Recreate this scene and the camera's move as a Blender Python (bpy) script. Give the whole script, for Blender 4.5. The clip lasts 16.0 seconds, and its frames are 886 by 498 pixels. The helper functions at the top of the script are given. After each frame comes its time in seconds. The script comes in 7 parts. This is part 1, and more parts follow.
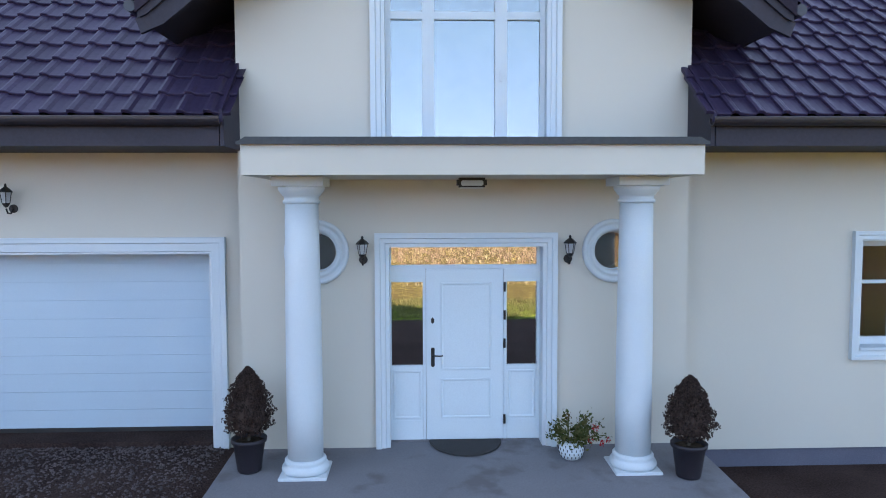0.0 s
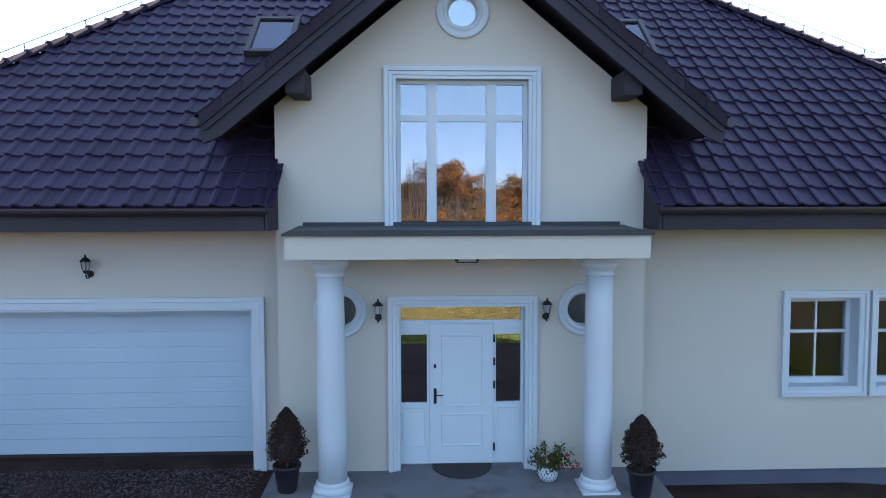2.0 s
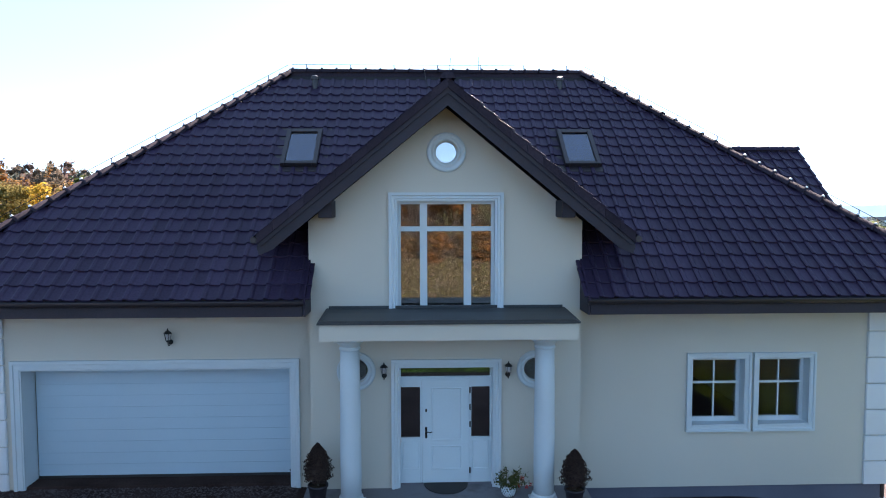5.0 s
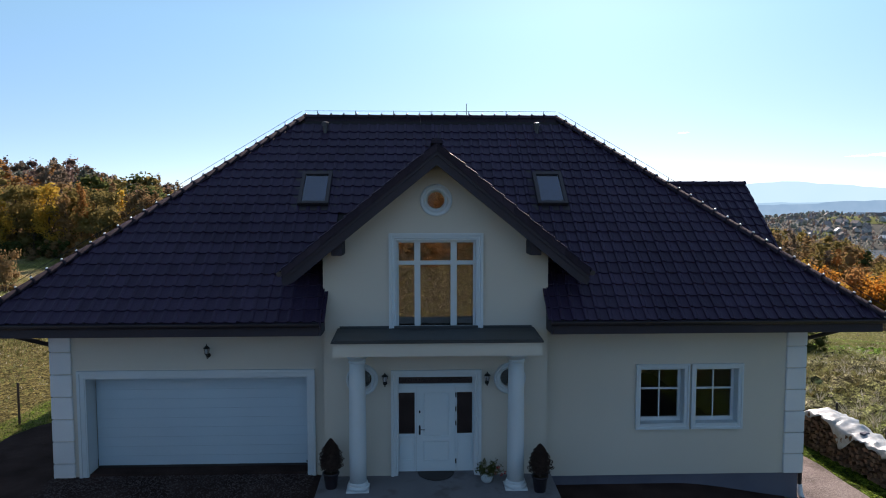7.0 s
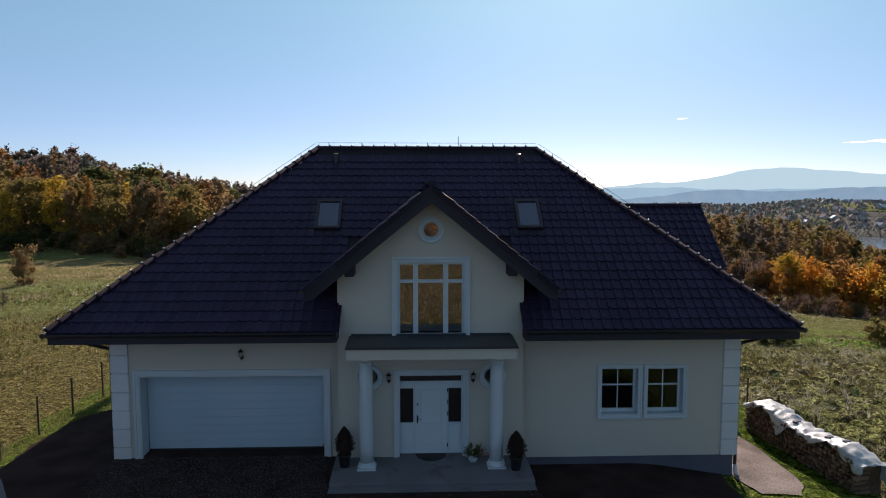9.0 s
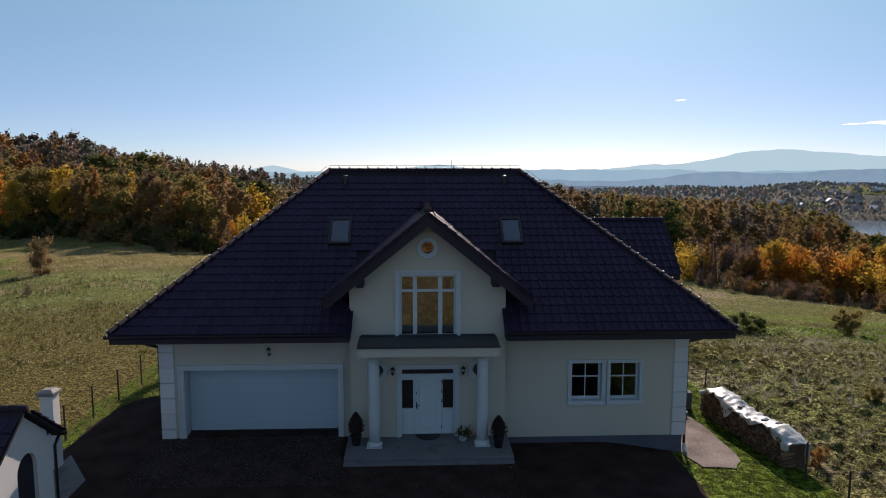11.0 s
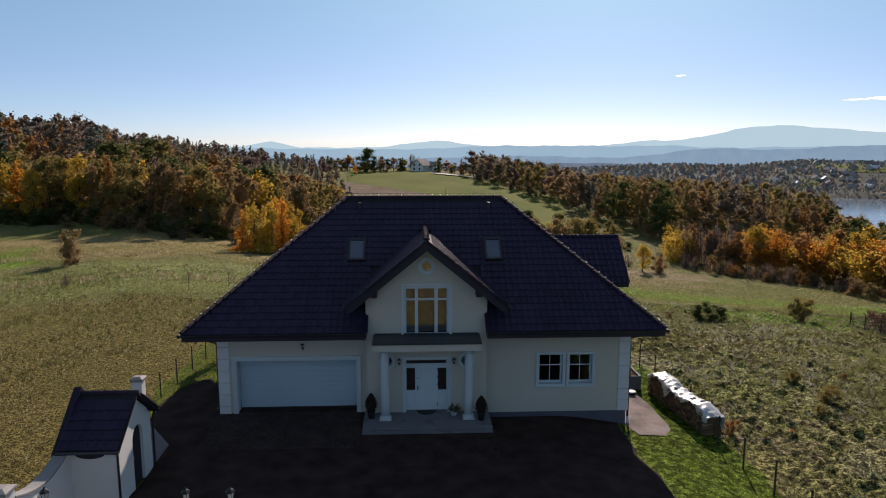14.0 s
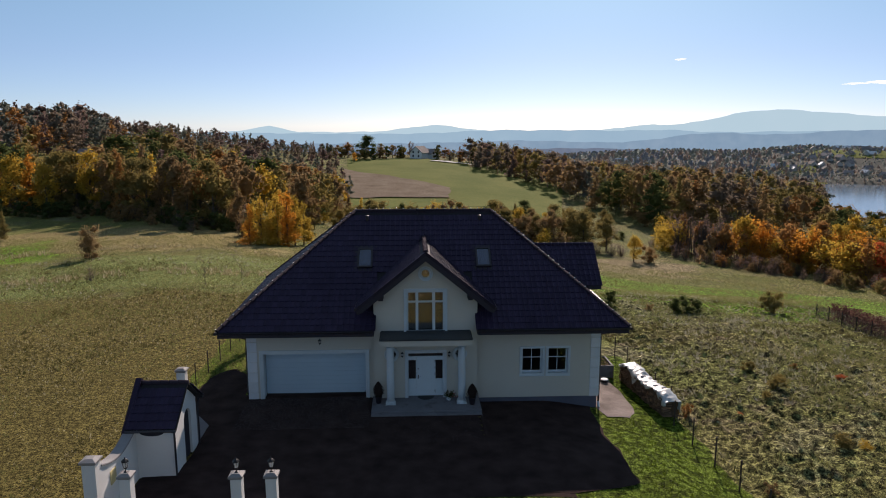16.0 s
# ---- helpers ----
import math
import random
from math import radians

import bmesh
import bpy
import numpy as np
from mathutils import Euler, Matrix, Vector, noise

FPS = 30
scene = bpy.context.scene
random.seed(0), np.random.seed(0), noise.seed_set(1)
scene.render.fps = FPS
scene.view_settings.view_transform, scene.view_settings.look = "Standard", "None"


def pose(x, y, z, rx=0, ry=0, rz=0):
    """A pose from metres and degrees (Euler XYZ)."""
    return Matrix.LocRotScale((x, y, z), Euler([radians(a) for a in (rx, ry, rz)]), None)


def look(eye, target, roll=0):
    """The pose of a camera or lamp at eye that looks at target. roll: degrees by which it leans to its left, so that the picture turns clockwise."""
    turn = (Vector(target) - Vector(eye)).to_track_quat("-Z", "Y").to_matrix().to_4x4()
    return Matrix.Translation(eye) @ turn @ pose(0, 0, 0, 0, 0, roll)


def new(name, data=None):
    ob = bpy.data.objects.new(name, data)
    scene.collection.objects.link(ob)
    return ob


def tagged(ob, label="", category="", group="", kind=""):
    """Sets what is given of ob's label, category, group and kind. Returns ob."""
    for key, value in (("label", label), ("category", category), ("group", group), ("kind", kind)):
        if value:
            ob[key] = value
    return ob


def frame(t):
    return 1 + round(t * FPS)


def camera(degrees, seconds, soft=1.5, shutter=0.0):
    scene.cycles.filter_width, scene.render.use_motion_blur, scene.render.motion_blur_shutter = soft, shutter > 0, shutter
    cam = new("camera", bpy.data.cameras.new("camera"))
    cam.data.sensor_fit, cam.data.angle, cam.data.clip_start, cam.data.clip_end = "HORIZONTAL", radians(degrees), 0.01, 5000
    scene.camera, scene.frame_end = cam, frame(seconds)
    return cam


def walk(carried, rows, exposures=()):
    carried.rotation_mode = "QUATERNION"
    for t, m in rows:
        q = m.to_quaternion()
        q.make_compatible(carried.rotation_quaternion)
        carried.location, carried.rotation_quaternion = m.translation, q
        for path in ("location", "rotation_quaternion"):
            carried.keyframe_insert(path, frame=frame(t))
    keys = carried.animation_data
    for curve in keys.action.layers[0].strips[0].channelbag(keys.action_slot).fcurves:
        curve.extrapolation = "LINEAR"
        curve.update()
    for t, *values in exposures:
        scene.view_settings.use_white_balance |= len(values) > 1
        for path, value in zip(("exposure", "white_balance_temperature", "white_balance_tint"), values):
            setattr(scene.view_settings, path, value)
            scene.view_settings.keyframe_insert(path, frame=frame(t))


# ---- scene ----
cam = camera(65.5, 16.0, 1.0)
# seconds, place, yaw, pitch, roll
ROWS = [
    (0.0, -0.535, -8.114, 2.972, -2.04, -3.69, 0.18),
    (0.5, -0.564, -8.554, 3.151, -2.20, -3.80, 0.16),
    (1.0, -0.559, -8.971, 3.369, -2.09, -3.68, 0.15),
    (1.5, -0.596, -9.366, 3.635, -2.08, -3.64, 0.16),
    (2.0, -0.617, -9.785, 3.885, -2.14, -3.60, 0.13),
    (2.5, -0.633, -10.264, 4.121, -2.14, -3.53, 0.13),
    (3.0, -0.634, -10.786, 4.375, -2.18, -3.47, 0.08),
    (3.5, -0.590, -11.319, 4.644, -2.10, -3.44, 0.10),
    (4.0, -0.580, -11.861, 4.944, -2.16, -3.50, 0.09),
    (6.5, -0.424, -15.040, 6.263, -2.07, -3.96, 0.07),
    (7.0, -0.412, -15.735, 6.496, -2.12, -4.12, 0.03),
    (7.5, -0.401, -16.477, 6.752, -2.14, -4.27, 0.01),
    (8.0, -0.402, -17.227, 7.034, -2.17, -4.50, 0.00),
    (8.5, -0.400, -18.008, 7.340, -2.20, -4.88, -0.01),
    (9.0, -0.402, -18.809, 7.669, -2.25, -5.30, -0.02),
    (9.5, -0.407, -19.622, 8.008, -2.28, -5.72, -0.03),
    (10.0, -0.413, -20.469, 8.355, -2.34, -6.11, -0.04),
    (12.5, -0.517, -25.109, 10.172, -2.50, -7.82, -0.02),
    (13.0, -0.539, -26.124, 10.591, -2.52, -8.16, -0.03),
    (13.5, -0.552, -27.167, 11.042, -2.55, -8.48, -0.03),
    (14.0, -0.569, -28.248, 11.512, -2.57, -8.80, -0.02),
    (14.5, -0.597, -29.348, 11.989, -2.59, -9.12, -0.01),
    (15.0, -0.610, -30.458, 12.482, -2.62, -9.43, -0.02),
    (15.5, -0.631, -31.602, 12.959, -2.64, -9.74, -0.02),
    (16.0, -0.659, -32.784, 13.447, -2.66, -10.09, -0.00),
]
# seconds, stops, kelvin, tint
EXPOSURES = [(0.0, 2.78, 7600, 34), (1.0, 2.32, 7300, 35), (2.0, 2.28, 6950, 30), (4.2, 2.21, 6700, 24), (6.4, 0.80, 6850, 24), (8.0, 0.38, 7050, 24), (9.5, 0.06, 7150, 24), (10.0, 0.02, 7150, 24), (16.0, 0.05, 7200, 25)]
walk(cam, [(t, pose(x, y, z, 90 + pitch, roll, yaw)) for t, x, y, z, yaw, pitch, roll in ROWS], EXPOSURES)

# ---- sky and sun ----
SUN_EL, SUN_AZ = radians(28.9), radians(14.0)      # azimuth from +y towards +x
world = bpy.data.worlds.new("sky")
scene.world = world
world.use_nodes = True
wn = world.node_tree.nodes
sky = wn.new("ShaderNodeTexSky")
sky.sky_type, sky.sun_disc = "NISHITA", False
sky.sun_elevation, sky.sun_rotation = SUN_EL, SUN_AZ
sky.altitude, sky.air_density, sky.dust_density, sky.ozone_density = 400, 0.55, 0.25, 7.0
wn["Background"].inputs[1].default_value = 0.112
cool = wn.new("ShaderNodeMix")
cool.data_type, cool.blend_type = "RGBA", "MULTIPLY"
cool.inputs["Factor"].default_value = 1.0
way, part_z, tint = wn.new("ShaderNodeTexCoord"), wn.new("ShaderNodeSeparateXYZ"), wn.new("ShaderNodeValToRGB")
for pos_ in (0.09, 0.24):
    tint.color_ramp.elements.new(pos_)         # warmer towards the horizon, cyan above it
for stop, (pos_, col_) in zip(tint.color_ramp.elements, ((0.0, (0.91, 0.865, 0.775, 1)), (0.09, (1.01, 0.995, 0.855, 1)), (0.24, (1.13, 1.385, 0.99, 1)), (0.65, (1.03, 1.10, 0.925, 1)))):
    stop.position, stop.color = pos_, col_
world.node_tree.links.new(way.outputs["Generated"], part_z.inputs[0])
world.node_tree.links.new(part_z.outputs["Z"], tint.inputs[0])
world.node_tree.links.new(tint.outputs[0], cool.inputs["B"])
world.node_tree.links.new(sky.outputs[0], cool.inputs["A"])
veil = wn.new("ShaderNodeMix")                # thin even haze over the whole sky
veil.data_type = "RGBA"
veil.inputs["Factor"].default_value, veil.inputs["B"].default_value = 0.16, (4.6, 7.0, 8.2, 1)
world.node_tree.links.new(cool.outputs["Result"], veil.inputs["A"])
world.node_tree.links.new(veil.outputs["Result"], wn["Background"].inputs[0])
sun_data = bpy.data.lights.new("sun", "SUN")
sun_data.energy, sun_data.angle, sun_data.color = 5.0, radians(0.5), (1.0, 0.94, 0.84)
sun = new("sun", sun_data)
to_sun = Vector((math.sin(SUN_AZ) * math.cos(SUN_EL), math.cos(SUN_AZ) * math.cos(SUN_EL), math.sin(SUN_EL)))
sun.matrix_world = look(to_sun * 60, (0, 0, 0))


# ---- materials ----
def material(name, a, b, rough=0.7, large=0.6, fine=40.0, bump=0.15, metal=0.0, vary=0.0, island=0.0, depth=0.01, c=None, gloss=0.5):
    """Two tones mixed by a large and a fine noise in world space, with fine relief. c: a third tone in blotches."""
    m = bpy.data.materials.new(name)
    m.use_nodes = True
    nt, n = m.node_tree, m.node_tree.nodes
    p = n["Principled BSDF"]
    p.inputs["Roughness"].default_value, p.inputs["Metallic"].default_value, p.inputs["Specular IOR Level"].default_value = rough, metal, gloss
    geo = n.new("ShaderNodeNewGeometry")
    tones = []
    for scale, detail in ((large, 4), (fine, 3)):
        t = n.new("ShaderNodeTexNoise")
        t.inputs["Scale"].default_value, t.inputs["Detail"].default_value = scale, detail
        nt.links.new(geo.outputs["Position"], t.inputs["Vector"])
        tones.append(t)
    add = n.new("ShaderNodeMath"); add.operation = "ADD"
    nt.links.new(tones[0].outputs["Fac"], add.inputs[0]); nt.links.new(tones[1].outputs["Fac"], add.inputs[1])
    ramp = n.new("ShaderNodeMapRange")
    ramp.inputs["From Min"].default_value, ramp.inputs["From Max"].default_value = 0.72, 1.28
    nt.links.new(add.outputs[0], ramp.inputs["Value"])
    mix = n.new("ShaderNodeMix"); mix.data_type = "RGBA"
    mix.inputs["A"].default_value, mix.inputs["B"].default_value = (*a, 1), (*b, 1)
    nt.links.new(ramp.outputs[0], mix.inputs["Factor"])
    out = mix.outputs["Result"]
    if c is not None:
        t = n.new("ShaderNodeTexNoise"); t.inputs["Scale"].default_value = large * 2.7; t.inputs["Detail"].default_value = 6
        nt.links.new(geo.outputs["Position"], t.inputs["Vector"])
        r = n.new("ShaderNodeMapRange"); r.inputs["From Min"].default_value, r.inputs["From Max"].default_value = 0.55, 0.68
        nt.links.new(t.outputs["Fac"], r.inputs["Value"])
        mc = n.new("ShaderNodeMix"); mc.data_type = "RGBA"; mc.inputs["B"].default_value = (*c, 1)
        nt.links.new(r.outputs[0], mc.inputs["Factor"]); nt.links.new(out, mc.inputs["A"])
        out = mc.outputs["Result"]
    for amount, node, socket in ((vary, "ShaderNodeObjectInfo", "Random"), (island, "ShaderNodeNewGeometry", "Random Per Island")):
        if amount:
            info = n.new(node)
            mr = n.new("ShaderNodeMapRange"); mr.inputs["To Min"].default_value, mr.inputs["To Max"].default_value = 1 - amount, 1 + amount
            nt.links.new(info.outputs[socket], mr.inputs["Value"])
            hsv = n.new("ShaderNodeHueSaturation")
            nt.links.new(mr.outputs[0], hsv.inputs["Value"]); nt.links.new(out, hsv.inputs["Color"])
            out = hsv.outputs["Color"]
    nt.links.new(out, p.inputs["Base Color"])
    if bump:
        bn = n.new("ShaderNodeBump")
        bn.inputs["Strength"].default_value, bn.inputs["Distance"].default_value = bump, depth
        nt.links.new(tones[1].outputs["Fac"], bn.inputs["Height"]); nt.links.new(bn.outputs[0], p.inputs["Normal"])
    return m


def leaf_material(name, tones, glow=0.4, vary=0.25, blotch=0.0):
    """Leaves that let light through; tones picked by tree and by clump."""
    m = bpy.data.materials.new(name)
    m.use_nodes = True
    nt, n = m.node_tree, m.node_tree.nodes
    out = n["Material Output"]
    n.remove(n["Principled BSDF"])
    info, geo = n.new("ShaderNodeObjectInfo"), n.new("ShaderNodeNewGeometry")
    mixv = n.new("ShaderNodeMath"); mixv.operation = "MULTIPLY_ADD"; mixv.inputs[1].default_value = vary
    nt.links.new(geo.outputs["Random Per Island"], mixv.inputs[0])
    sc = n.new("ShaderNodeMath"); sc.operation = "MULTIPLY"; sc.inputs[1].default_value = 1 - vary
    if blotch:
        spots, wide = n.new("ShaderNodeTexNoise"), n.new("ShaderNodeMapRange")
        spots.inputs["Scale"].default_value, spots.inputs["Detail"].default_value = blotch, 2.0
        wide.inputs["From Min"].default_value, wide.inputs["From Max"].default_value = 0.30, 0.70
        nt.links.new(geo.outputs["Position"], spots.inputs["Vector"]); nt.links.new(spots.outputs["Fac"], wide.inputs["Value"]); nt.links.new(wide.outputs[0], sc.inputs[0])
    else:
        nt.links.new(info.outputs["Random"], sc.inputs[0])
    nt.links.new(sc.outputs[0], mixv.inputs[2])
    ramp = n.new("ShaderNodeValToRGB")
    while len(ramp.color_ramp.elements) < len(tones):
        ramp.color_ramp.elements.new(0.5)
    for i, t in enumerate(tones):
        ramp.color_ramp.elements[i].position = i / (len(tones) - 1)
        ramp.color_ramp.elements[i].color = (*t, 1)
    nt.links.new(mixv.outputs[0], ramp.inputs[0])
    d, tr, mx = n.new("ShaderNodeBsdfDiffuse"), n.new("ShaderNodeBsdfTranslucent"), n.new("ShaderNodeMixShader")
    mx.inputs[0].default_value = glow
    nt.links.new(ramp.outputs[0], d.inputs[0]); nt.links.new(ramp.outputs[0], tr.inputs[0])
    nt.links.new(d.outputs[0], mx.inputs[1]); nt.links.new(tr.outputs[0], mx.inputs[2]); nt.links.new(mx.outputs[0], out.inputs[0])
    return m


def glass_material(name, mirror, tint):
    m = bpy.data.materials.new(name)
    m.use_nodes = True
    nt, n = m.node_tree, m.node_tree.nodes
    p = n["Principled BSDF"]
    p.inputs["Base Color"].default_value, p.inputs["Roughness"].default_value = (*tint, 1), 0.02
    p.inputs["Transmission Weight"].default_value, p.inputs["IOR"].default_value = 1.0, 1.05
    g, mx = n.new("ShaderNodeBsdfGlossy"), n.new("ShaderNodeMixShader")
    g.inputs["Color"].default_value, g.inputs["Roughness"].default_value = (0.95, 0.95, 0.95, 1), 0.01
    mx.inputs[0].default_value = mirror
    nt.links.new(p.outputs[0], mx.inputs[1]); nt.links.new(g.outputs[0], mx.inputs[2]); nt.links.new(mx.outputs[0], n["Material Output"].inputs[0])
    return m


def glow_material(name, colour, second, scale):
    """Unlit far backdrop: it glows, with its daylight and haze put into the colour."""
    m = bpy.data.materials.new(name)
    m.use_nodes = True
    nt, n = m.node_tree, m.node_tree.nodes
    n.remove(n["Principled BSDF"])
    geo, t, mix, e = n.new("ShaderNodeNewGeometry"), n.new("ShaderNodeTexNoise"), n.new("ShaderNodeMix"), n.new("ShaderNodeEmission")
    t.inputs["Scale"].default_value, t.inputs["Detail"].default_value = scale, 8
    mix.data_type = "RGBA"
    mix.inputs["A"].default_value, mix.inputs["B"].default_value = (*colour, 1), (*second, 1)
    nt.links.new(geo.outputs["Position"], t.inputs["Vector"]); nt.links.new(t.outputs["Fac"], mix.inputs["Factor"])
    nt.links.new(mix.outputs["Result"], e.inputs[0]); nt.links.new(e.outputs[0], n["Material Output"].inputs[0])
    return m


# wall, trim, quoins, doors: blue skylight of the shaded front mixed into the colour
M_WALL = material("cream_render", (0.50, 0.475, 0.412), (0.55, 0.525, 0.458), 0.9, 0.35, 180, 0.25, depth=0.004)
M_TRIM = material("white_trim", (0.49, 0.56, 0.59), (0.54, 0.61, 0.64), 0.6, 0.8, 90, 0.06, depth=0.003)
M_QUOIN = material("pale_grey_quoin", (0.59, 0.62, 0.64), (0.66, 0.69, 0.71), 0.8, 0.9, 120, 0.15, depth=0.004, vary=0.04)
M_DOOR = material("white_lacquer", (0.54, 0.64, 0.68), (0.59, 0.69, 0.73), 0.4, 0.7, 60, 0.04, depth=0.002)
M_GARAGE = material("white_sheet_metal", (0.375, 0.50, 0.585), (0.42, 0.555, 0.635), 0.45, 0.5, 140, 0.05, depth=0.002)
M_PLINTH = material("grey_plinth", (0.080, 0.084, 0.115), (0.115, 0.12, 0.155), 0.9, 0.9, 110, 0.3, depth=0.006)
M_TILE = material("dark_engobe_tile", (0.024, 0.0165, 0.037), (0.038, 0.027, 0.055), 0.42, 0.5, 25, 0.10, vary=0.16, island=0.13, depth=0.004, gloss=0.14)
M_RIDGE = material("ridge_tile_engobe", (0.026, 0.021, 0.030), (0.042, 0.034, 0.046), 0.85, 0.5, 25, 0.1, vary=0.2, depth=0.004, gloss=0.03)
# near-white so that each clip reads as a sun glint
M_CLIP = material("pale_glint_clip", (0.78, 0.78, 0.79), (0.86, 0.86, 0.87), 0.35, 3, 60, 0.05, metal=0.3)
M_DECK = material("dark_roof_felt", (0.012, 0.011, 0.012), (0.02, 0.018, 0.02), 0.9, 1, 30, 0.1)
M_SOFFIT = material("dark_stained_boards", (0.0145, 0.0115, 0.020), (0.025, 0.020, 0.032), 0.7, 0.8, 35, 0.2, depth=0.004)
M_GUTTER = material("brown_gutter", (0.019, 0.015, 0.019), (0.028, 0.023, 0.028), 0.4, 1, 30, 0.03)
M_METAL = material("black_iron", (0.012, 0.012, 0.013), (0.025, 0.024, 0.024), 0.45, 2, 60, 0.1, metal=0.3)
M_SHEET = material("graphite_roof_sheet", (0.030, 0.034, 0.036), (0.05, 0.055, 0.058), 0.5, 0.8, 30, 0.05, gloss=0.3)
M_CONC = material("grey_concrete", (0.122, 0.123, 0.135), (0.176, 0.178, 0.193), 0.85, 0.9, 70, 0.3, depth=0.004, c=(0.108, 0.102, 0.106))
M_GRAVEL = material("dark_gravel", (0.024, 0.015, 0.014), (0.066, 0.043, 0.038), 0.95, 1.2, 42, 1.0, depth=0.02, gloss=0.03)
M_PATH = material("pink_grey_gravel", (0.14, 0.115, 0.105), (0.38, 0.32, 0.29), 0.95, 1.0, 22, 1.0, depth=0.04, gloss=0.03)
M_SOIL = material("brown_soil", (0.035, 0.024, 0.017), (0.085, 0.06, 0.042), 0.95, 1.2, 25, 1.0, depth=0.03, gloss=0.03)


def meadow_material(name, green, olive, straw, earth, fine=9.0, bands=(), clods=1.0):
    """Rough grass: wide drifts of four tones, tussocks about half a metre across, fine blades and relief."""
    m = bpy.data.materials.new(name)
    m.use_nodes = True
    nt, n = m.node_tree, m.node_tree.nodes
    p = n["Principled BSDF"]
    p.inputs["Roughness"].default_value, p.inputs["Specular IOR Level"].default_value = 0.95, 0.03
    geo = n.new("ShaderNodeNewGeometry")
    def field(scale, detail, lo, hi, rough=0.6):
        t, r = n.new("ShaderNodeTexNoise"), n.new("ShaderNodeMapRange")
        t.inputs["Scale"].default_value, t.inputs["Detail"].default_value, t.inputs["Roughness"].default_value = scale, detail, rough
        r.inputs["From Min"].default_value, r.inputs["From Max"].default_value = lo, hi
        nt.links.new(geo.outputs["Position"], t.inputs["Vector"]); nt.links.new(t.outputs["Fac"], r.inputs["Value"])
        return t, r
    def blend(a, b, fac):
        mx = n.new("ShaderNodeMix"); mx.data_type = "RGBA"
        for s, v in (("A", a), ("B", b)):
            if isinstance(v, tuple):
                mx.inputs[s].default_value = (*v, 1)
            else:
                nt.links.new(v, mx.inputs[s])
        nt.links.new(fac, mx.inputs["Factor"])
        return mx.outputs["Result"]
    _, drift = field(0.05, 5, 0.40, 0.60)
    _, patchy = field(0.16, 6, 0.54, 0.74)
    tt, tuss = field(2.9, 5, 0.42, 0.60)
    ft, fines = field(fine, 5, 0.41, 0.59, 0.7)
    _, bare = field(0.42, 5, 0.56, 0.68)
    col = blend(green, olive, drift.outputs[0])
    col = blend(col, straw, patchy.outputs[0])
    col = blend(col, earth, bare.outputs[0])
    # drifts of other grass: bearing, near and far edge, from and to across it, colour
    rag, _ = field(0.11, 6, 0, 1)
    for bearing, s0, s1, t0, t1, tone in bands:
        b_ = radians(bearing)
        mask = None
        for nx, ny, lo, hi in ((math.sin(b_), math.cos(b_), s0, s1), (math.cos(b_), -math.sin(b_), t0, t1)):
            dot, add, off = n.new("ShaderNodeVectorMath"), n.new("ShaderNodeMath"), n.new("ShaderNodeMath")
            dot.operation, add.operation, off.operation = "DOT_PRODUCT", "ADD", "MULTIPLY_ADD"
            dot.inputs[1].default_value = (nx, ny, 0)
            nt.links.new(geo.outputs["Position"], dot.inputs[0])
            off.inputs[1].default_value, off.inputs[2].default_value = 26.0, 0.66 * nx + 32.8 * ny - 13.0
            nt.links.new(rag.outputs["Fac"], off.inputs[0])
            nt.links.new(dot.outputs["Value"], add.inputs[0]); nt.links.new(off.outputs[0], add.inputs[1])
            for e0, e1 in ((lo - 1.5, lo + 1.5), (hi + 1.5, hi - 1.5)):
                r = n.new("ShaderNodeMapRange")
                r.inputs["From Min"].default_value, r.inputs["From Max"].default_value = e0, e1
                nt.links.new(add.outputs[0], r.inputs["Value"])
                if mask is None:
                    mask = r.outputs[0]
                else:
                    m2 = n.new("ShaderNodeMath"); m2.operation = "MULTIPLY"
                    nt.links.new(mask, m2.inputs[0]); nt.links.new(r.outputs[0], m2.inputs[1])
                    mask = m2.outputs[0]
        col = blend(col, tone, mask)
    # the meadow grows more tussocky towards +x
    sep, wild = n.new("ShaderNodeSeparateXYZ"), n.new("ShaderNodeMapRange")
    nt.links.new(geo.outputs["Position"], sep.inputs[0]); nt.links.new(sep.outputs["X"], wild.inputs["Value"])
    for s_, v_ in zip(("From Min", "From Max", "To Min", "To Max"), (-8.0, 14.0, 0.38, 1.35)):
        wild.inputs[s_].default_value = v_
    mid_, low = n.new("ShaderNodeMath"), n.new("ShaderNodeMath")
    mid_.operation, low.operation = "SUBTRACT", "MULTIPLY_ADD"
    mid_.inputs[1].default_value, low.inputs[2].default_value = 0.5, 0.93
    nt.links.new(tuss.outputs[0], mid_.inputs[0])
    nt.links.new(mid_.outputs[0], low.inputs[0]); nt.links.new(wild.outputs[0], low.inputs[1])
    fin = n.new("ShaderNodeMath"); fin.operation = "MULTIPLY_ADD"; fin.inputs[1].default_value, fin.inputs[2].default_value = 1.8, 0.18
    nt.links.new(fines.outputs[0], fin.inputs[0])
    _, clod = field(5.6, 4, 0.43, 0.57, 0.65)
    cl = n.new("ShaderNodeMath"); cl.operation = "MULTIPLY_ADD"; cl.inputs[1].default_value, cl.inputs[2].default_value = 0.85 * clods, 1 - 0.42 * clods
    nt.links.new(clod.outputs[0], cl.inputs[0])
    both = n.new("ShaderNodeMath"); both.operation = "MULTIPLY"
    nt.links.new(cl.outputs[0], both.inputs[0]); nt.links.new(fin.outputs[0], both.inputs[1])
    mul = n.new("ShaderNodeMath"); mul.operation = "MULTIPLY"
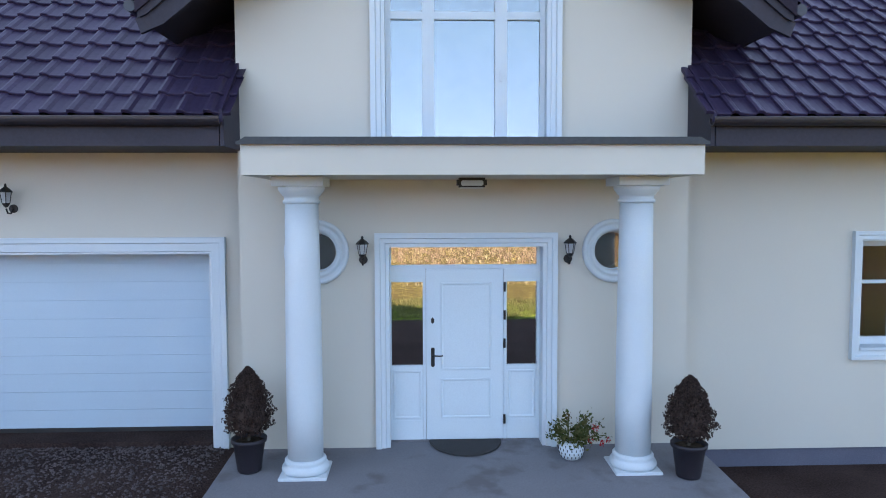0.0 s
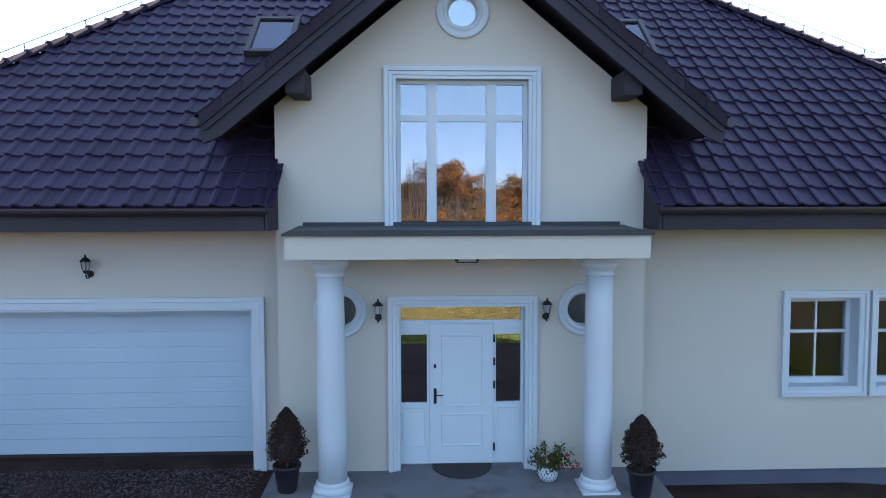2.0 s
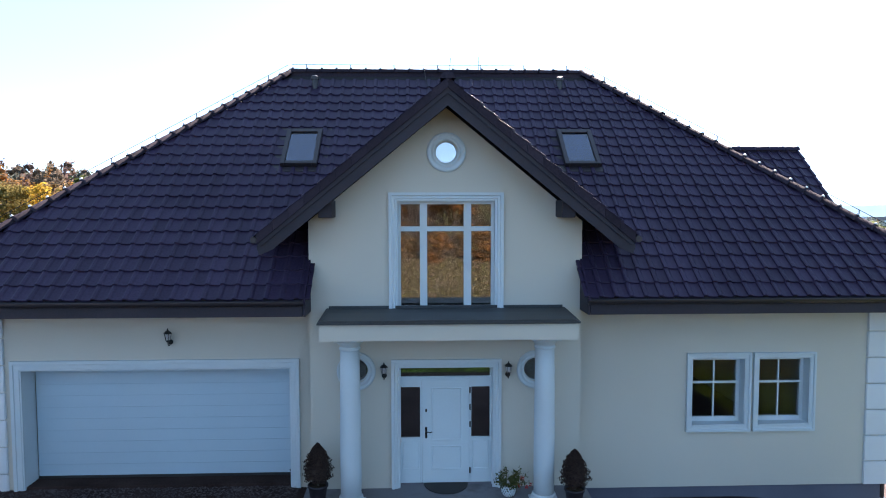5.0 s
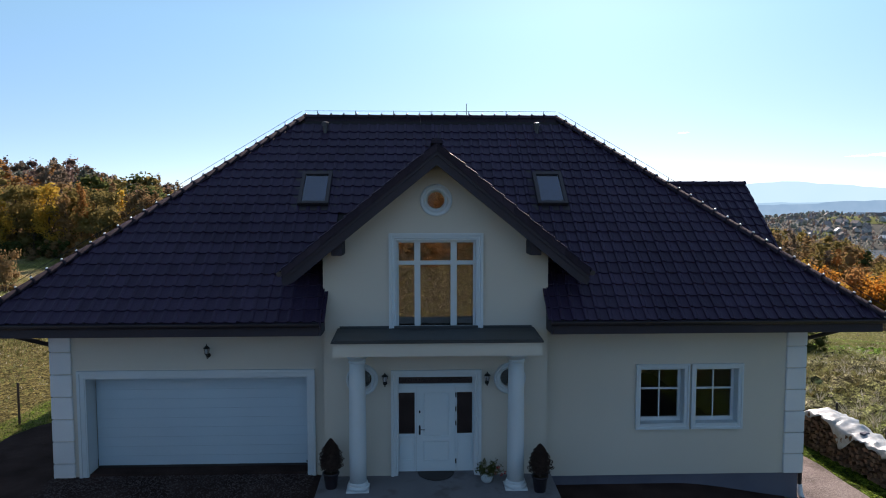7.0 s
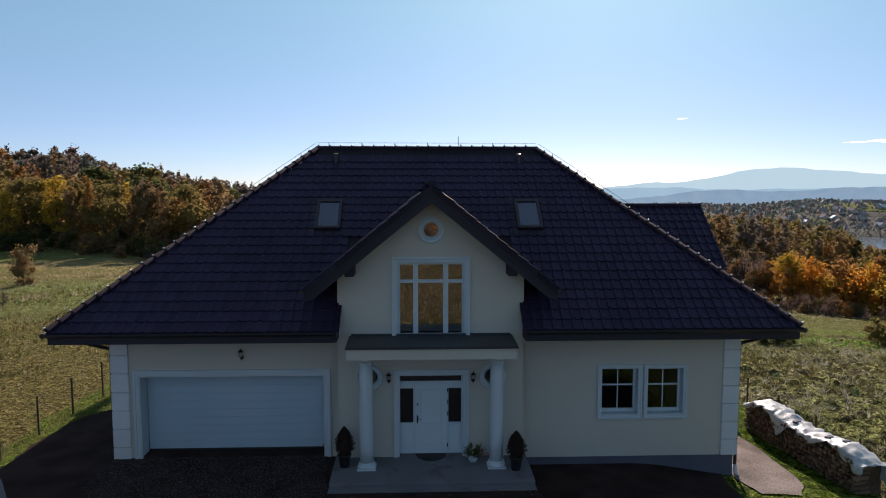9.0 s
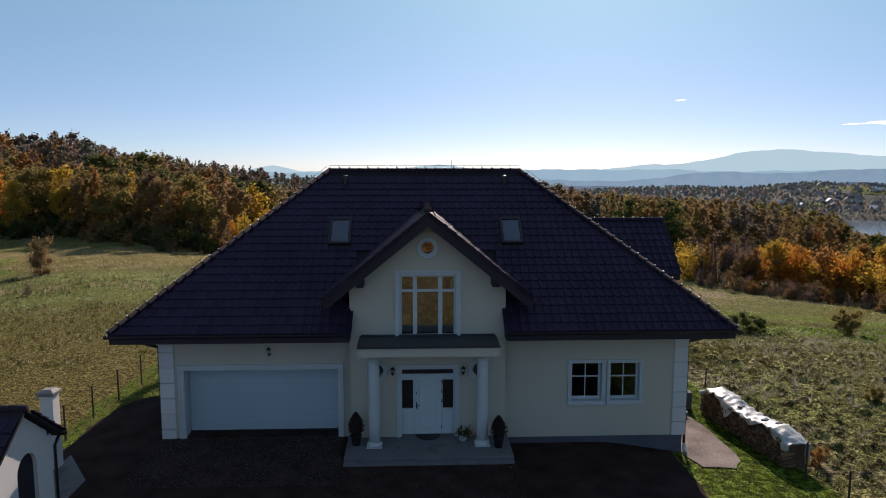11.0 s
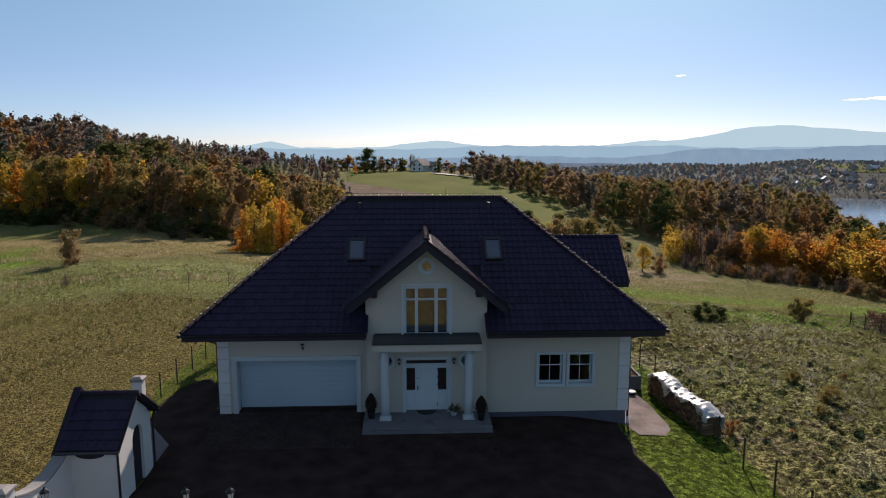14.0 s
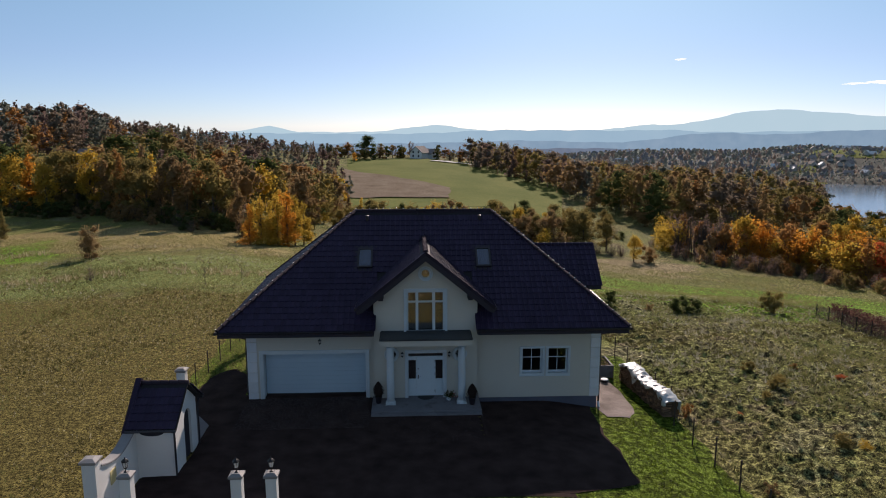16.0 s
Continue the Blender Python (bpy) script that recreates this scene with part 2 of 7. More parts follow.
    nt.links.new(low.outputs[0], mul.inputs[0]); nt.links.new(both.outputs[0], mul.inputs[1])
    hsv = n.new("ShaderNodeHueSaturation")
    nt.links.new(mul.outputs[0], hsv.inputs["Value"]); nt.links.new(col, hsv.inputs["Color"])
    nt.links.new(hsv.outputs["Color"], p.inputs["Base Color"])
    b1, b2 = n.new("ShaderNodeBump"), n.new("ShaderNodeBump")
    b1.inputs["Strength"].default_value, b1.inputs["Distance"].default_value = 0.35, 0.16
    b2.inputs["Strength"].default_value, b2.inputs["Distance"].default_value = 0.9, 0.10
    nt.links.new(tt.outputs["Fac"], b1.inputs["Height"]); nt.links.new(ft.outputs["Fac"], b2.inputs["Height"])
    nt.links.new(b1.outputs[0], b2.inputs["Normal"]); nt.links.new(b2.outputs[0], p.inputs["Normal"])
    return m


M_FIELD = meadow_material("meadow", (0.128, 0.142, 0.046), (0.170, 0.154, 0.062), (0.205, 0.186, 0.118), (0.135, 0.112, 0.066), 13.0, bands=((24, 69, 104, -24, 60, (0.118, 0.205, 0.028)), (17.4, 115, 138, -9, 11, (0.215, 0.175, 0.100)), (-27, 68, 90, -60, 30, (0.165, 0.195, 0.068)), (-27, 96, 126, -60, 28, (0.24, 0.195, 0.088)), (-27, -20, 65, -90, 18, (0.132, 0.109, 0.037)), (-33, 94, 114, -60, 9.5, (0.125, 0.225, 0.028))))
M_LAWN = meadow_material("lawn", (0.074, 0.120, 0.016), (0.104, 0.146, 0.023), (0.130, 0.160, 0.032), (0.076, 0.100, 0.018), 16.0, (), 0.35)
M_SIDE = meadow_material("rough_lawn", (0.085, 0.138, 0.018), (0.112, 0.155, 0.024), (0.145, 0.160, 0.042), (0.088, 0.105, 0.022), 12.0, (), 0.5)
M_GLASS = glass_material("coated_glass", 0.42, (0.75, 0.78, 0.8))
# blue of the mirrored sky is put into this pane's tint
M_ROOFGLASS = glass_material("sky_tinted_roof_glass", 0.13, (0.28, 0.46, 0.76))
M_UPPER = glass_material("upper_window_glass", 0.17, (0.6, 0.6, 0.6))
M_GABLEGLASS = glass_material("gable_window_glass", 0.28, (0.6, 0.6, 0.6))
M_CLEAR = glass_material("window_glass", 0.026, (0.8, 0.83, 0.84))
M_DARK = material("dark_room", (0.20, 0.165, 0.135), (0.27, 0.225, 0.19), 0.9, 1, 10, 0)
M_POT = material("dark_plastic_pot", (0.012, 0.009, 0.014), (0.020, 0.015, 0.022), 0.6, 2, 60, 0.05)
M_RUBBER = material("black_rubber", (0.02, 0.019, 0.019), (0.032, 0.03, 0.03), 0.85, 3, 150, 0.5, depth=0.004)
M_BARK = material("bark", (0.05, 0.038, 0.028), (0.11, 0.085, 0.065), 0.95, 1, 12, 0.6, depth=0.03)
M_LOG = material("split_firewood", (0.12, 0.066, 0.042), (0.26, 0.155, 0.095), 0.9, 1.5, 30, 0.3, vary=0.35, depth=0.006)
M_OCHRE = material("ochre_plate", (0.50, 0.42, 0.20), (0.60, 0.50, 0.26), 0.6, 3, 40, 0.1)
M_TARP = material("white_tarpaulin", (0.36, 0.39, 0.39), (0.58, 0.61, 0.61), 0.4, 2.5, 12, 0.3, depth=0.02)
M_POST = material("rusty_post", (0.03, 0.022, 0.018), (0.06, 0.042, 0.032), 0.8, 2, 40, 0.2)
M_CAP = material("grey_cap_stone", (0.20, 0.19, 0.19), (0.30, 0.29, 0.28), 0.7, 1, 60, 0.2)
M_PLASTER = material("white_plaster", (0.66, 0.66, 0.64), (0.75, 0.75, 0.73), 0.9, 0.5, 120, 0.25, depth=0.004)
M_WATER = material("lake_water", (0.10, 0.14, 0.18), (0.12, 0.16, 0.20), 0.12, 0.02, 0.3, 0.1)


# ---- geometry helpers ----
def link(name, bm, mat, smooth=False):
    me = bpy.data.meshes.new(name)
    bm.normal_update()
    bm.to_mesh(me)
    bm.free()
    me.materials.append(mat)
    if smooth:
        me.polygons.foreach_set("use_smooth", [True] * len(me.polygons))
    return new(name, me)


def part(name, bm, mat, parent, label="", smooth=False):
    ob = link(name, bm, mat, smooth)
    ob.parent = parent
    return tagged(ob, label=label)


def thing(name, place=(0, 0, 0), label="", category="", group="", turn=0.0):
    ob = new(name)
    ob.matrix_basis = pose(*place, 0, 0, turn)
    return tagged(ob, label, category, group)


def box(x0, x1, y0, y1, z0, z1, bevel=0.0, bm=None):
    b = bmesh.new()
    vs = [b.verts.new(c) for c in ((x0, y0, z0), (x1, y0, z0), (x1, y1, z0), (x0, y1, z0), (x0, y0, z1), (x1, y0, z1), (x1, y1, z1), (x0, y1, z1))]
    for f in ((3, 2, 1, 0), (4, 5, 6, 7), (0, 1, 5, 4), (1, 2, 6, 5), (2, 3, 7, 6), (3, 0, 4, 7)):
        b.faces.new([vs[i] for i in f])
    if bevel:
        bmesh.ops.bevel(b, geom=b.edges[:], offset=bevel, segments=2, affect="EDGES")
    if bm is None:
        return b
    me = bpy.data.meshes.new("tmp")
    b.to_mesh(me); b.free()
    bm.from_mesh(me)
    bpy.data.meshes.remove(me)
    return bm


def lathe(profile, n=24, bm=None, centre=(0, 0, 0)):
    """Turned about z: profile of (radius, height) from below to above."""
    bm = bm or bmesh.new()
    rings = [[bm.verts.new((centre[0] + r * math.cos(2 * math.pi * k / n), centre[1] + r * math.sin(2 * math.pi * k / n), centre[2] + z)) for k in range(n)] for r, z in profile]
    for a, b in zip(rings, rings[1:]):
        for k in range(n):
            bm.faces.new((a[k], a[(k + 1) % n], b[(k + 1) % n], b[k]))
    bm.faces.new(rings[0][::-1]); bm.faces.new(rings[-1])
    return bm


def tube(points, r, n=6, bm=None, r2=None):
    """A round bar through the points, tapered from r to r2."""
    bm = bm or bmesh.new()
    pts = [Vector(p) for p in points]
    rings = []
    for i, p in enumerate(pts):
        d = (pts[min(i + 1, len(pts) - 1)] - pts[max(i - 1, 0)]).normalized()
        a = d.orthogonal().normalized()
        if abs(d.z) < 0.95:
            a = d.cross(Vector((0, 0, 1))).normalized()
        b = d.cross(a)
        rr = r if r2 is None else r + (r2 - r) * i / (len(pts) - 1)
        rings.append([bm.verts.new(p + rr * (math.cos(2 * math.pi * k / n) * a + math.sin(2 * math.pi * k / n) * b)) for k in range(n)])
    for a, b in zip(rings, rings[1:]):
        for k in range(n):
            bm.faces.new((a[k], b[k], b[(k + 1) % n], a[(k + 1) % n]))
    bm.faces.new(rings[0]); bm.faces.new(rings[-1][::-1])
    return bm


def prism(outline, y0, y1, bm=None):
    """A flat outline of (x, z), thick from y0 to y1."""
    bm = bm or bmesh.new()
    a = [bm.verts.new((x, y0, z)) for x, z in outline]
    b = [bm.verts.new((x, y1, z)) for x, z in outline]
    bm.faces.new(a); bm.faces.new(b[::-1])
    for i in range(len(a)):
        j = (i + 1) % len(a)
        bm.faces.new((a[j], a[i], b[i], b[j]))
    bmesh.ops.recalc_face_normals(bm, faces=bm.faces[:])
    return bm


def swept_frame(x0, x1, z0, z1, steps, open_below=False):
    """A moulded frame round an opening in a wall that faces -y; steps: (inset from the opening, y front) from outside in."""
    bm = bmesh.new()
    loops = []
    for inset, y in steps:
        zb = z0 if open_below else z0 - inset
        loops.append([bm.verts.new(c) for c in ((x0 - inset, y, zb), (x0 - inset, y, z1 + inset), (x1 + inset, y, z1 + inset), (x1 + inset, y, zb))])
    sides = 3 if open_below else 4
    for a, b in zip(loops, loops[1:]):
        for i in range(sides):
            j = (i + 1) % 4
            bm.faces.new((a[i], a[j], b[j], b[i]))
    if open_below:
        for i in (0, 3):
            bm.faces.new([l[i] for l in loops])
    bmesh.ops.recalc_face_normals(bm, faces=bm.faces[:])
    return bm


def mesh_arrays(name, verts, faces, mat, smooth=False):
    """One mesh from numpy arrays: verts (n, 3), faces (m, 3 or 4)."""
    me = bpy.data.meshes.new(name)
    k = faces.shape[1]
    me.vertices.add(len(verts)); me.vertices.foreach_set("co", np.asarray(verts, dtype=np.float32).ravel())
    me.loops.add(faces.size); me.loops.foreach_set("vertex_index", np.asarray(faces, dtype=np.int32).ravel())
    me.polygons.add(len(faces)); me.polygons.foreach_set("loop_start", np.arange(0, faces.size, k, dtype=np.int32))
    me.polygons.foreach_set("use_smooth", np.full(len(faces), smooth))
    me.update(calc_edges=True)
    me.materials.append(mat)
    return me


# ---- the lie of the land ----
def ss(a, b, x):
    t = np.clip((np.asarray(x, dtype=float) - a) / (b - a), 0, 1)
    return t * t * (3 - 2 * t)


LEFT_R, LEFT_Z = [0, 45, 95, 125, 200, 330, 450, 900, 2500, 5000], [0, -0.4, -2.4, -3.6, -1, 6.8, 9, -5, -60, -200]
MID_R, MID_Z = [0, 45, 85, 140, 230, 290, 430, 600, 900, 2500, 5000], [0, -0.6, -4.5, -10, -15, -12, -5, -10, -42, -90, -200]
RIGHT_R, RIGHT_Z = [0, 45, 72, 100, 130, 200, 380, 455, 690, 900, 1500, 5000], [-1, -1.6, -4.1, -9.0, -12.5, -16, -22, -37, -37, -19, -60, -200]


def land(x, y):
    x, y = np.asarray(x, dtype=float), np.asarray(y, dtype=float)
    r, th = np.hypot(x, y + 33), np.degrees(np.arctan2(x, y + 33))
    prof = []
    for rs, zs in ((LEFT_R, LEFT_Z), (MID_R, MID_Z), (RIGHT_R, RIGHT_Z)):
        prof.append(sum(np.interp(r * k, rs, zs) for k in (0.90, 0.95, 1.0, 1.05, 1.10)) / 5)
    wl, wr = 1 - ss(-22, -4, th), ss(0, 22, th)
    far = prof[0] * wl + prof[2] * wr + prof[1] * (1 - wl - wr)
    yard = -(0.32 * ss(2.60, 2.74, x) * (1 - ss(2.5, 6.0, -y)) * (1 - ss(9, 12, x)) + 0.42 * (ss(3.4, 9, x) * ss(1.5, 4, -y) + ss(5.6, 9.2, x) * (1 - ss(1.5, 4, -y))) + 0.46 * ss(9, 12, x)) * (1 - 0.12 * ss(1.5, 7.5, -y) * (1 - ss(9.8, 12.5, x))) - 0.25 * ss(9, 14, x) - 0.15 * ss(10, 14, -x)
    yard = yard + 0.06 * ss(-3.2, -0.6, y) * (1 - ss(-2.9, -2.65, x)) * (1 - ss(8.9, 9.6, -x))
    w = ss(38, 66, r) * ss(-20, 5, y)
    bank = 1.6 * ss(14, 48, -y) + 7 * ss(50, 140, -y)
    bumps = 0.12 * np.sin(x * 0.31 + 1.3) * np.sin(y * 0.27) * ss(18, 40, np.hypot(x, y))
    hollow = -14 * ss(31.0, 34, th) * ss(215, 310, r) * (1 - ss(670, 720, r)) * (r < 760)
    rise = 10 * ss(25, 31, th) * ss(730, 900, r) * (1 - ss(1100, 1400, r))
    return yard * (1 - w) + (far + hollow + rise) * w + bank + bumps


def land1(x, y):
    return float(land(x, y))


rings = np.concatenate([[0.0], np.geomspace(1.2, 4900, 190)])
spokes = np.linspace(0, 2 * np.pi, 361)[:-1]
R, A = np.meshgrid(rings[1:], spokes, indexing="ij")
gx, gy = R * np.sin(A), R * np.cos(A) - 2
gv = np.stack([gx, gy, land(gx, gy)], -1).reshape(-1, 3)
idx = np.arange(gv.shape[0]).reshape(R.shape)
nxt = np.roll(idx, -1, axis=1)
gf = np.stack([idx[:-1], nxt[:-1], nxt[1:], idx[1:]], -1).reshape(-1, 4)[:, ::-1]
gv = np.vstack([gv, [[0, -2, land1(0, -2)]]])
ground_me = mesh_arrays("ground", gv, gf, M_FIELD, True)
tagged(new("ground", ground_me), "rough autumn meadow grass, olive and straw coloured", "ground", kind="structure")


def strip(name, y0, y1, ny, left, right, nx, lift, mat, label, category):
    """A sheet on the land between two edges x = left(y) and x = right(y)."""
    ys = np.linspace(y0, y1, ny)
    V = np.array([[(left(y) * (1 - s) + right(y) * s, y) for s in np.linspace(0, 1, nx)] for y in ys])
    z = land(V[..., 0], V[..., 1]) + lift
    v = np.concatenate([V, z[..., None]], -1).reshape(-1, 3)
    i = np.arange(ny * nx).reshape(ny, nx)
    f = np.stack([i[:-1, :-1], i[:-1, 1:], i[1:, 1:], i[1:, :-1]], -1).reshape(-1, 4)
    return tagged(new(name, mesh_arrays(name, v, f, mat, True)), label, category, kind="structure")


def wob(y, s, a):
    return a * math.sin(y * s) + a * 0.6 * math.sin(y * s * 2.3 + 1)


strip("lawn", -10.6, 9, 60, lambda y: 2.0, lambda y: 12.7 + wob(y, 1.3, 0.12), 30, 0.030, M_LAWN, "short green lawn beside the house, part in shade", "lawn")
strip("side_lawn", -1.0, 14, 40, lambda y: -12.6 + wob(y, 1.1, 0.15), lambda y: -8.0, 14, 0.030, M_SIDE, "green grass strip along the garage side", "lawn")
# left edge bulges out to darken the shaded ground beside the garage
strip("driveway", -9.6, 0.55, 70, lambda y: -9.9 - 1.85 * float(ss(-4.7, -3.6, y)) + wob(y, 0.9, 0.06), lambda y: 2.75 + 2.6 * float(ss(1.0, 5.0, -y)) + wob(y, 1.7, 0.05), 40, 0.050, M_GRAVEL, "dark reddish brown gravel driveway in shade", "driveway")
# dark sheet cut to the rounded shadow on the grass there
strip("gravel_patch", 0.5, 4.7, 36, lambda y: -10.45 - 1.35 * math.sqrt(max(0.0, 1 - ((y - 0.5) / 4.2) ** 3)) + wob(y, 3.1, 0.04), lambda y: -9.1 - 1.35 * float(ss(2.8, 4.7, y)), 14, 0.047, M_GRAVEL, "dark gravel sheet in the shape of the shadow beside the garage", "gravel")
# soil by the plinth, then a dark sheet filling the house's shadow on grass
strip("flower_bed", -9.3, 0.1, 44, lambda y: 2.5, lambda y: 8.34 - 0.12 * float(ss(0, 3, -y)) - 3.4 * float(ss(8.1, 9.7, -y)) + wob(y, 2.0, 0.05), 64, 0.060, M_GRAVEL, "bare brown gravelly soil along the plinth, spread dark over the shadowed lawn", "soil")
strip("front_lawn", -12.3, -9.4, 12, lambda y: -5.2, lambda y: 12.9, 40, 0.036, M_LAWN, "green grass before the driveway", "lawn")
# gravel widened to darken ground that the gate house shades
strip("gate_gravel", -11.5, -7.35, 20, lambda y: -11.2, lambda y: -5.25, 24, 0.044, M_GRAVEL, "dark gravel inside the gate, laid for the shade there", "gravel")
strip("gravel_path", -1.15, 9, 34, lambda y: 8.7 + 0.25 * float(ss(0.2, 1.15, -y)), lambda y: 10.6 - 0.4 * float(ss(0.4, 1.15, -y)) + wob(y, 1.2, 0.08), 10, 0.066, M_PATH, "pinkish grey gravel path beside the house", "path")

# tussocky swell of the rough meadow, lit from behind
hx, hy = np.meshgrid(np.arange(12.9, 42.0, 0.14), np.arange(-13.0, 38.0, 0.17), indexing="ij")
swell = np.array([0.45 * noise.noise(Vector((a * 0.9, b * 0.9, 3.0))) + 0.75 * noise.noise(Vector((a * 2.3, b * 2.3, 8.0))) + 0.25 * noise.noise(Vector((a * 0.28, b * 0.28, 1.0))) for a, b in zip(hx.ravel(), hy.ravel())]).reshape(hx.shape)
rim = ss(12.9, 14.2, hx) * (1 - ss(40.5, 41.8, hx)) * ss(-13.0, -11.5, hy) * (1 - ss(33, 37.8, hy))
hz = land(hx, hy) + 0.012 + 0.46 * np.maximum(swell + 0.05, 0) * rim - 0.03 * (1 - rim)
hi_ = np.arange(hx.size).reshape(hx.shape)
hf = np.stack([hi_[:-1, :-1], hi_[1:, :-1], hi_[1:, 1:], hi_[:-1, 1:]], -1).reshape(-1, 4)
tagged(new("meadow_hummocks", mesh_arrays("meadow_hummocks", np.stack([hx, hy, hz], -1).reshape(-1, 3), hf, M_FIELD, True)), "lumpy tussock ground of the rough meadow", "ground", kind="structure")

# ---- the house ----
house = thing("house", (0, 0, 0), "cream rendered two-storey house with dark hipped tile roof", "house")
E0 = 3.60                                   # soffit height
XW, YB = 8.72, 9.75
EAVE_Y, EAVE_X, EAVE_Z = -1.05, 9.88, 3.86
RIDGE_Y, RIDGE_X, RIDGE_Z = 4.876, 3.71, 8.84
SLOPE = (RIDGE_Z - EAVE_Z) / (RIDGE_Y - EAVE_Y)


def roof_z(x, y):
    """Height of the main roof's deck."""
    k = (RIDGE_Z - EAVE_Z) / (EAVE_X - RIDGE_X)
    return min(EAVE_Z + SLOPE * (y - EAVE_Y), EAVE_Z + SLOPE * (2 * RIDGE_Y - EAVE_Y - y), EAVE_Z + k * (EAVE_X - abs(x)))


def wall_with_holes(x0, x1, z0, z1, holes, y0, y1):
    """Wall that faces -y with rectangular openings right through: holes (x0, x1, z0, z1)."""
    xs = sorted({x0, x1, *[h[0] for h in holes], *[h[1] for h in holes]})
    zs = sorted({z0, z1, *[h[2] for h in holes], *[h[3] for h in holes]})
    bm = bmesh.new()
    solid = {(i, j): not any(h[0] <= (xs[i] + xs[i + 1]) / 2 <= h[1] and h[2] <= (zs[j] + zs[j + 1]) / 2 <= h[3] for h in holes) for i in range(len(xs) - 1) for j in range(len(zs) - 1)}
    cache = {}
    def v(i, j, y):
        if (i, j, y) not in cache:
            cache[i, j, y] = bm.verts.new((xs[i], y, zs[j]))
        return cache[i, j, y]
    for (i, j), s in solid.items():
        if not s:
            continue
        bm.faces.new((v(i, j, y0), v(i + 1, j, y0), v(i + 1, j + 1, y0), v(i, j + 1, y0)))
        bm.faces.new((v(i, j + 1, y1), v(i + 1, j + 1, y1), v(i + 1, j, y1), v(i, j, y1)))
        for di, dj, a, b in ((-1, 0, (i, j), (i, j + 1)), (1, 0, (i + 1, j + 1), (i + 1, j)), (0, -1, (i + 1, j), (i, j)), (0, 1, (i, j + 1), (i + 1, j + 1))):
            if not solid.get((i + di, j + dj), False):
                bm.faces.new((v(*a, y0), v(*b, y0), v(*b, y1), v(*a, y1)))
    bmesh.ops.recalc_face_normals(bm, faces=bm.faces[:])
    return bm


GAR = (-7.99, -2.98, -0.05, 2.41)
WINS = [(4.82, 5.86, 1.19, 2.52), (6.14, 7.15, 1.19, 2.52)]
part("wall", wall_with_holes(-XW, -2.5, -0.3, E0 + 0.2, [GAR], 0.02, 0.47), M_WALL, house)
part("wall", wall_with_holes(2.5, XW, -0.03, E0 + 0.2, WINS, 0.02, 0.42), M_WALL, house)
part("plinth", box(2.5, XW - 0.03, 0.05, 0.5, -1.6, -0.03), M_PLINTH, house, "dark grey rendered plinth")
part("wall", box(-XW, -XW + 0.4, 0.47, YB, -0.6, E0 + 0.2), M_WALL, house)
part("wall", box(XW - 0.4, XW, 0.42, YB, -0.03, E0 + 0.2), M_WALL, house)
part("plinth", box(XW - 0.43, XW - 0.03, 0.5, YB, -1.6, -0.03), M_PLINTH, house, "dark grey rendered plinth")
part("wall", box(-XW + 0.4, XW - 0.4, YB - 0.4, YB, -1.6, E0 + 0.2), M_WALL, house)
part("floor_slab", box(-XW + 0.4, XW - 0.4, 0.6, YB - 0.4, -0.2, 0.0), M_DARK, house)
part("upper_floor", box(-XW + 0.4, XW - 0.4, 0.6, YB - 0.4, 2.95, 3.1), M_DARK, house)
part("partition", box(-2.9, -2.75, 0.6, YB - 0.4, 0.0, 2.95), M_DARK, house)
part("partition", box(2.75, 2.9, 0.6, YB - 0.4, 0.0, 2.95), M_DARK, house)


def round_hole_wall(cx, cz, r, half, y0, y1, x0, x1, z0, z1, n=40):
    """A rectangular stretch of wall with a round opening through it."""
    bm = bmesh.new()
    def edge(a):
        c, s = math.cos(a), math.sin(a)
        tx = ((x1 - cx) / c if c > 0 else (x0 - cx) / c) if abs(c) > 1e-6 else 1e9
        tz = ((z1 - cz) / s if s > 0 else (z0 - cz) / s) if abs(s) > 1e-6 else 1e9
        t = min(tx, tz)
        return cx + t * c, cz + t * s
    corners = [math.atan2(z - cz, x - cx) for x in (x0, x1) for z in (z0, z1)]
    angles = sorted([2 * math.pi * k / n - math.pi for k in range(n)] + corners)
    for y, flip in ((y0, False), (y1, True)):
        inner = [bm.verts.new((cx + r * math.cos(a), y, cz + r * math.sin(a))) for a in angles]
        outer = [bm.verts.new((edge(a)[0], y, edge(a)[1])) for a in angles]
        for i in range(len(angles)):
            j = (i + 1) % len(angles)
            bm.faces.new((inner[i], inner[j], outer[j], outer[i]))
        if flip:
            for i in range(len(angles)):
                j = (i + 1) % len(angles)
                bm.faces.new((first[i], inner[i], inner[j], first[j]))
        first = inner
    bmesh.ops.recalc_face_normals(bm, faces=bm.faces[:])
    return bm


BY = -0.41                                   # front of the entrance block
BX, GZ, APEX = 2.52, 5.22, 7.28
DOOR = (-0.87, 0.87, 0.15, 2.50)
UPW = (-0.90, 0.90, 3.57, 5.59)
ROUND_Z, ROUND_X = 2.447, 1.67
part("wall", wall_with_holes(-1.20, 1.20, -0.2, 5.80, [DOOR, UPW], BY, BY + 0.42), M_WALL, house)
for s in (-1, 1):
    a, b = sorted((s * 1.20, s * BX))
    part("wall", round_hole_wall(s * ROUND_X, ROUND_Z, 0.22, 0.5, BY, BY + 0.42, a, b, 1.7, 3.2), M_WALL, house)
    part("wall", box(a, b, BY, BY + 0.42, -0.2, 1.7), M_WALL, house)
    part("wall", box(a, b, BY, BY + 0.42, 3.2, GZ), M_WALL, house)
    a2, b2 = sorted((s * (BX - 0.3), s * BX))
    part("wall", box(a2, b2, BY + 0.42, 3.2, 3.2, GZ), M_WALL, house)
k = (APEX - GZ) / BX
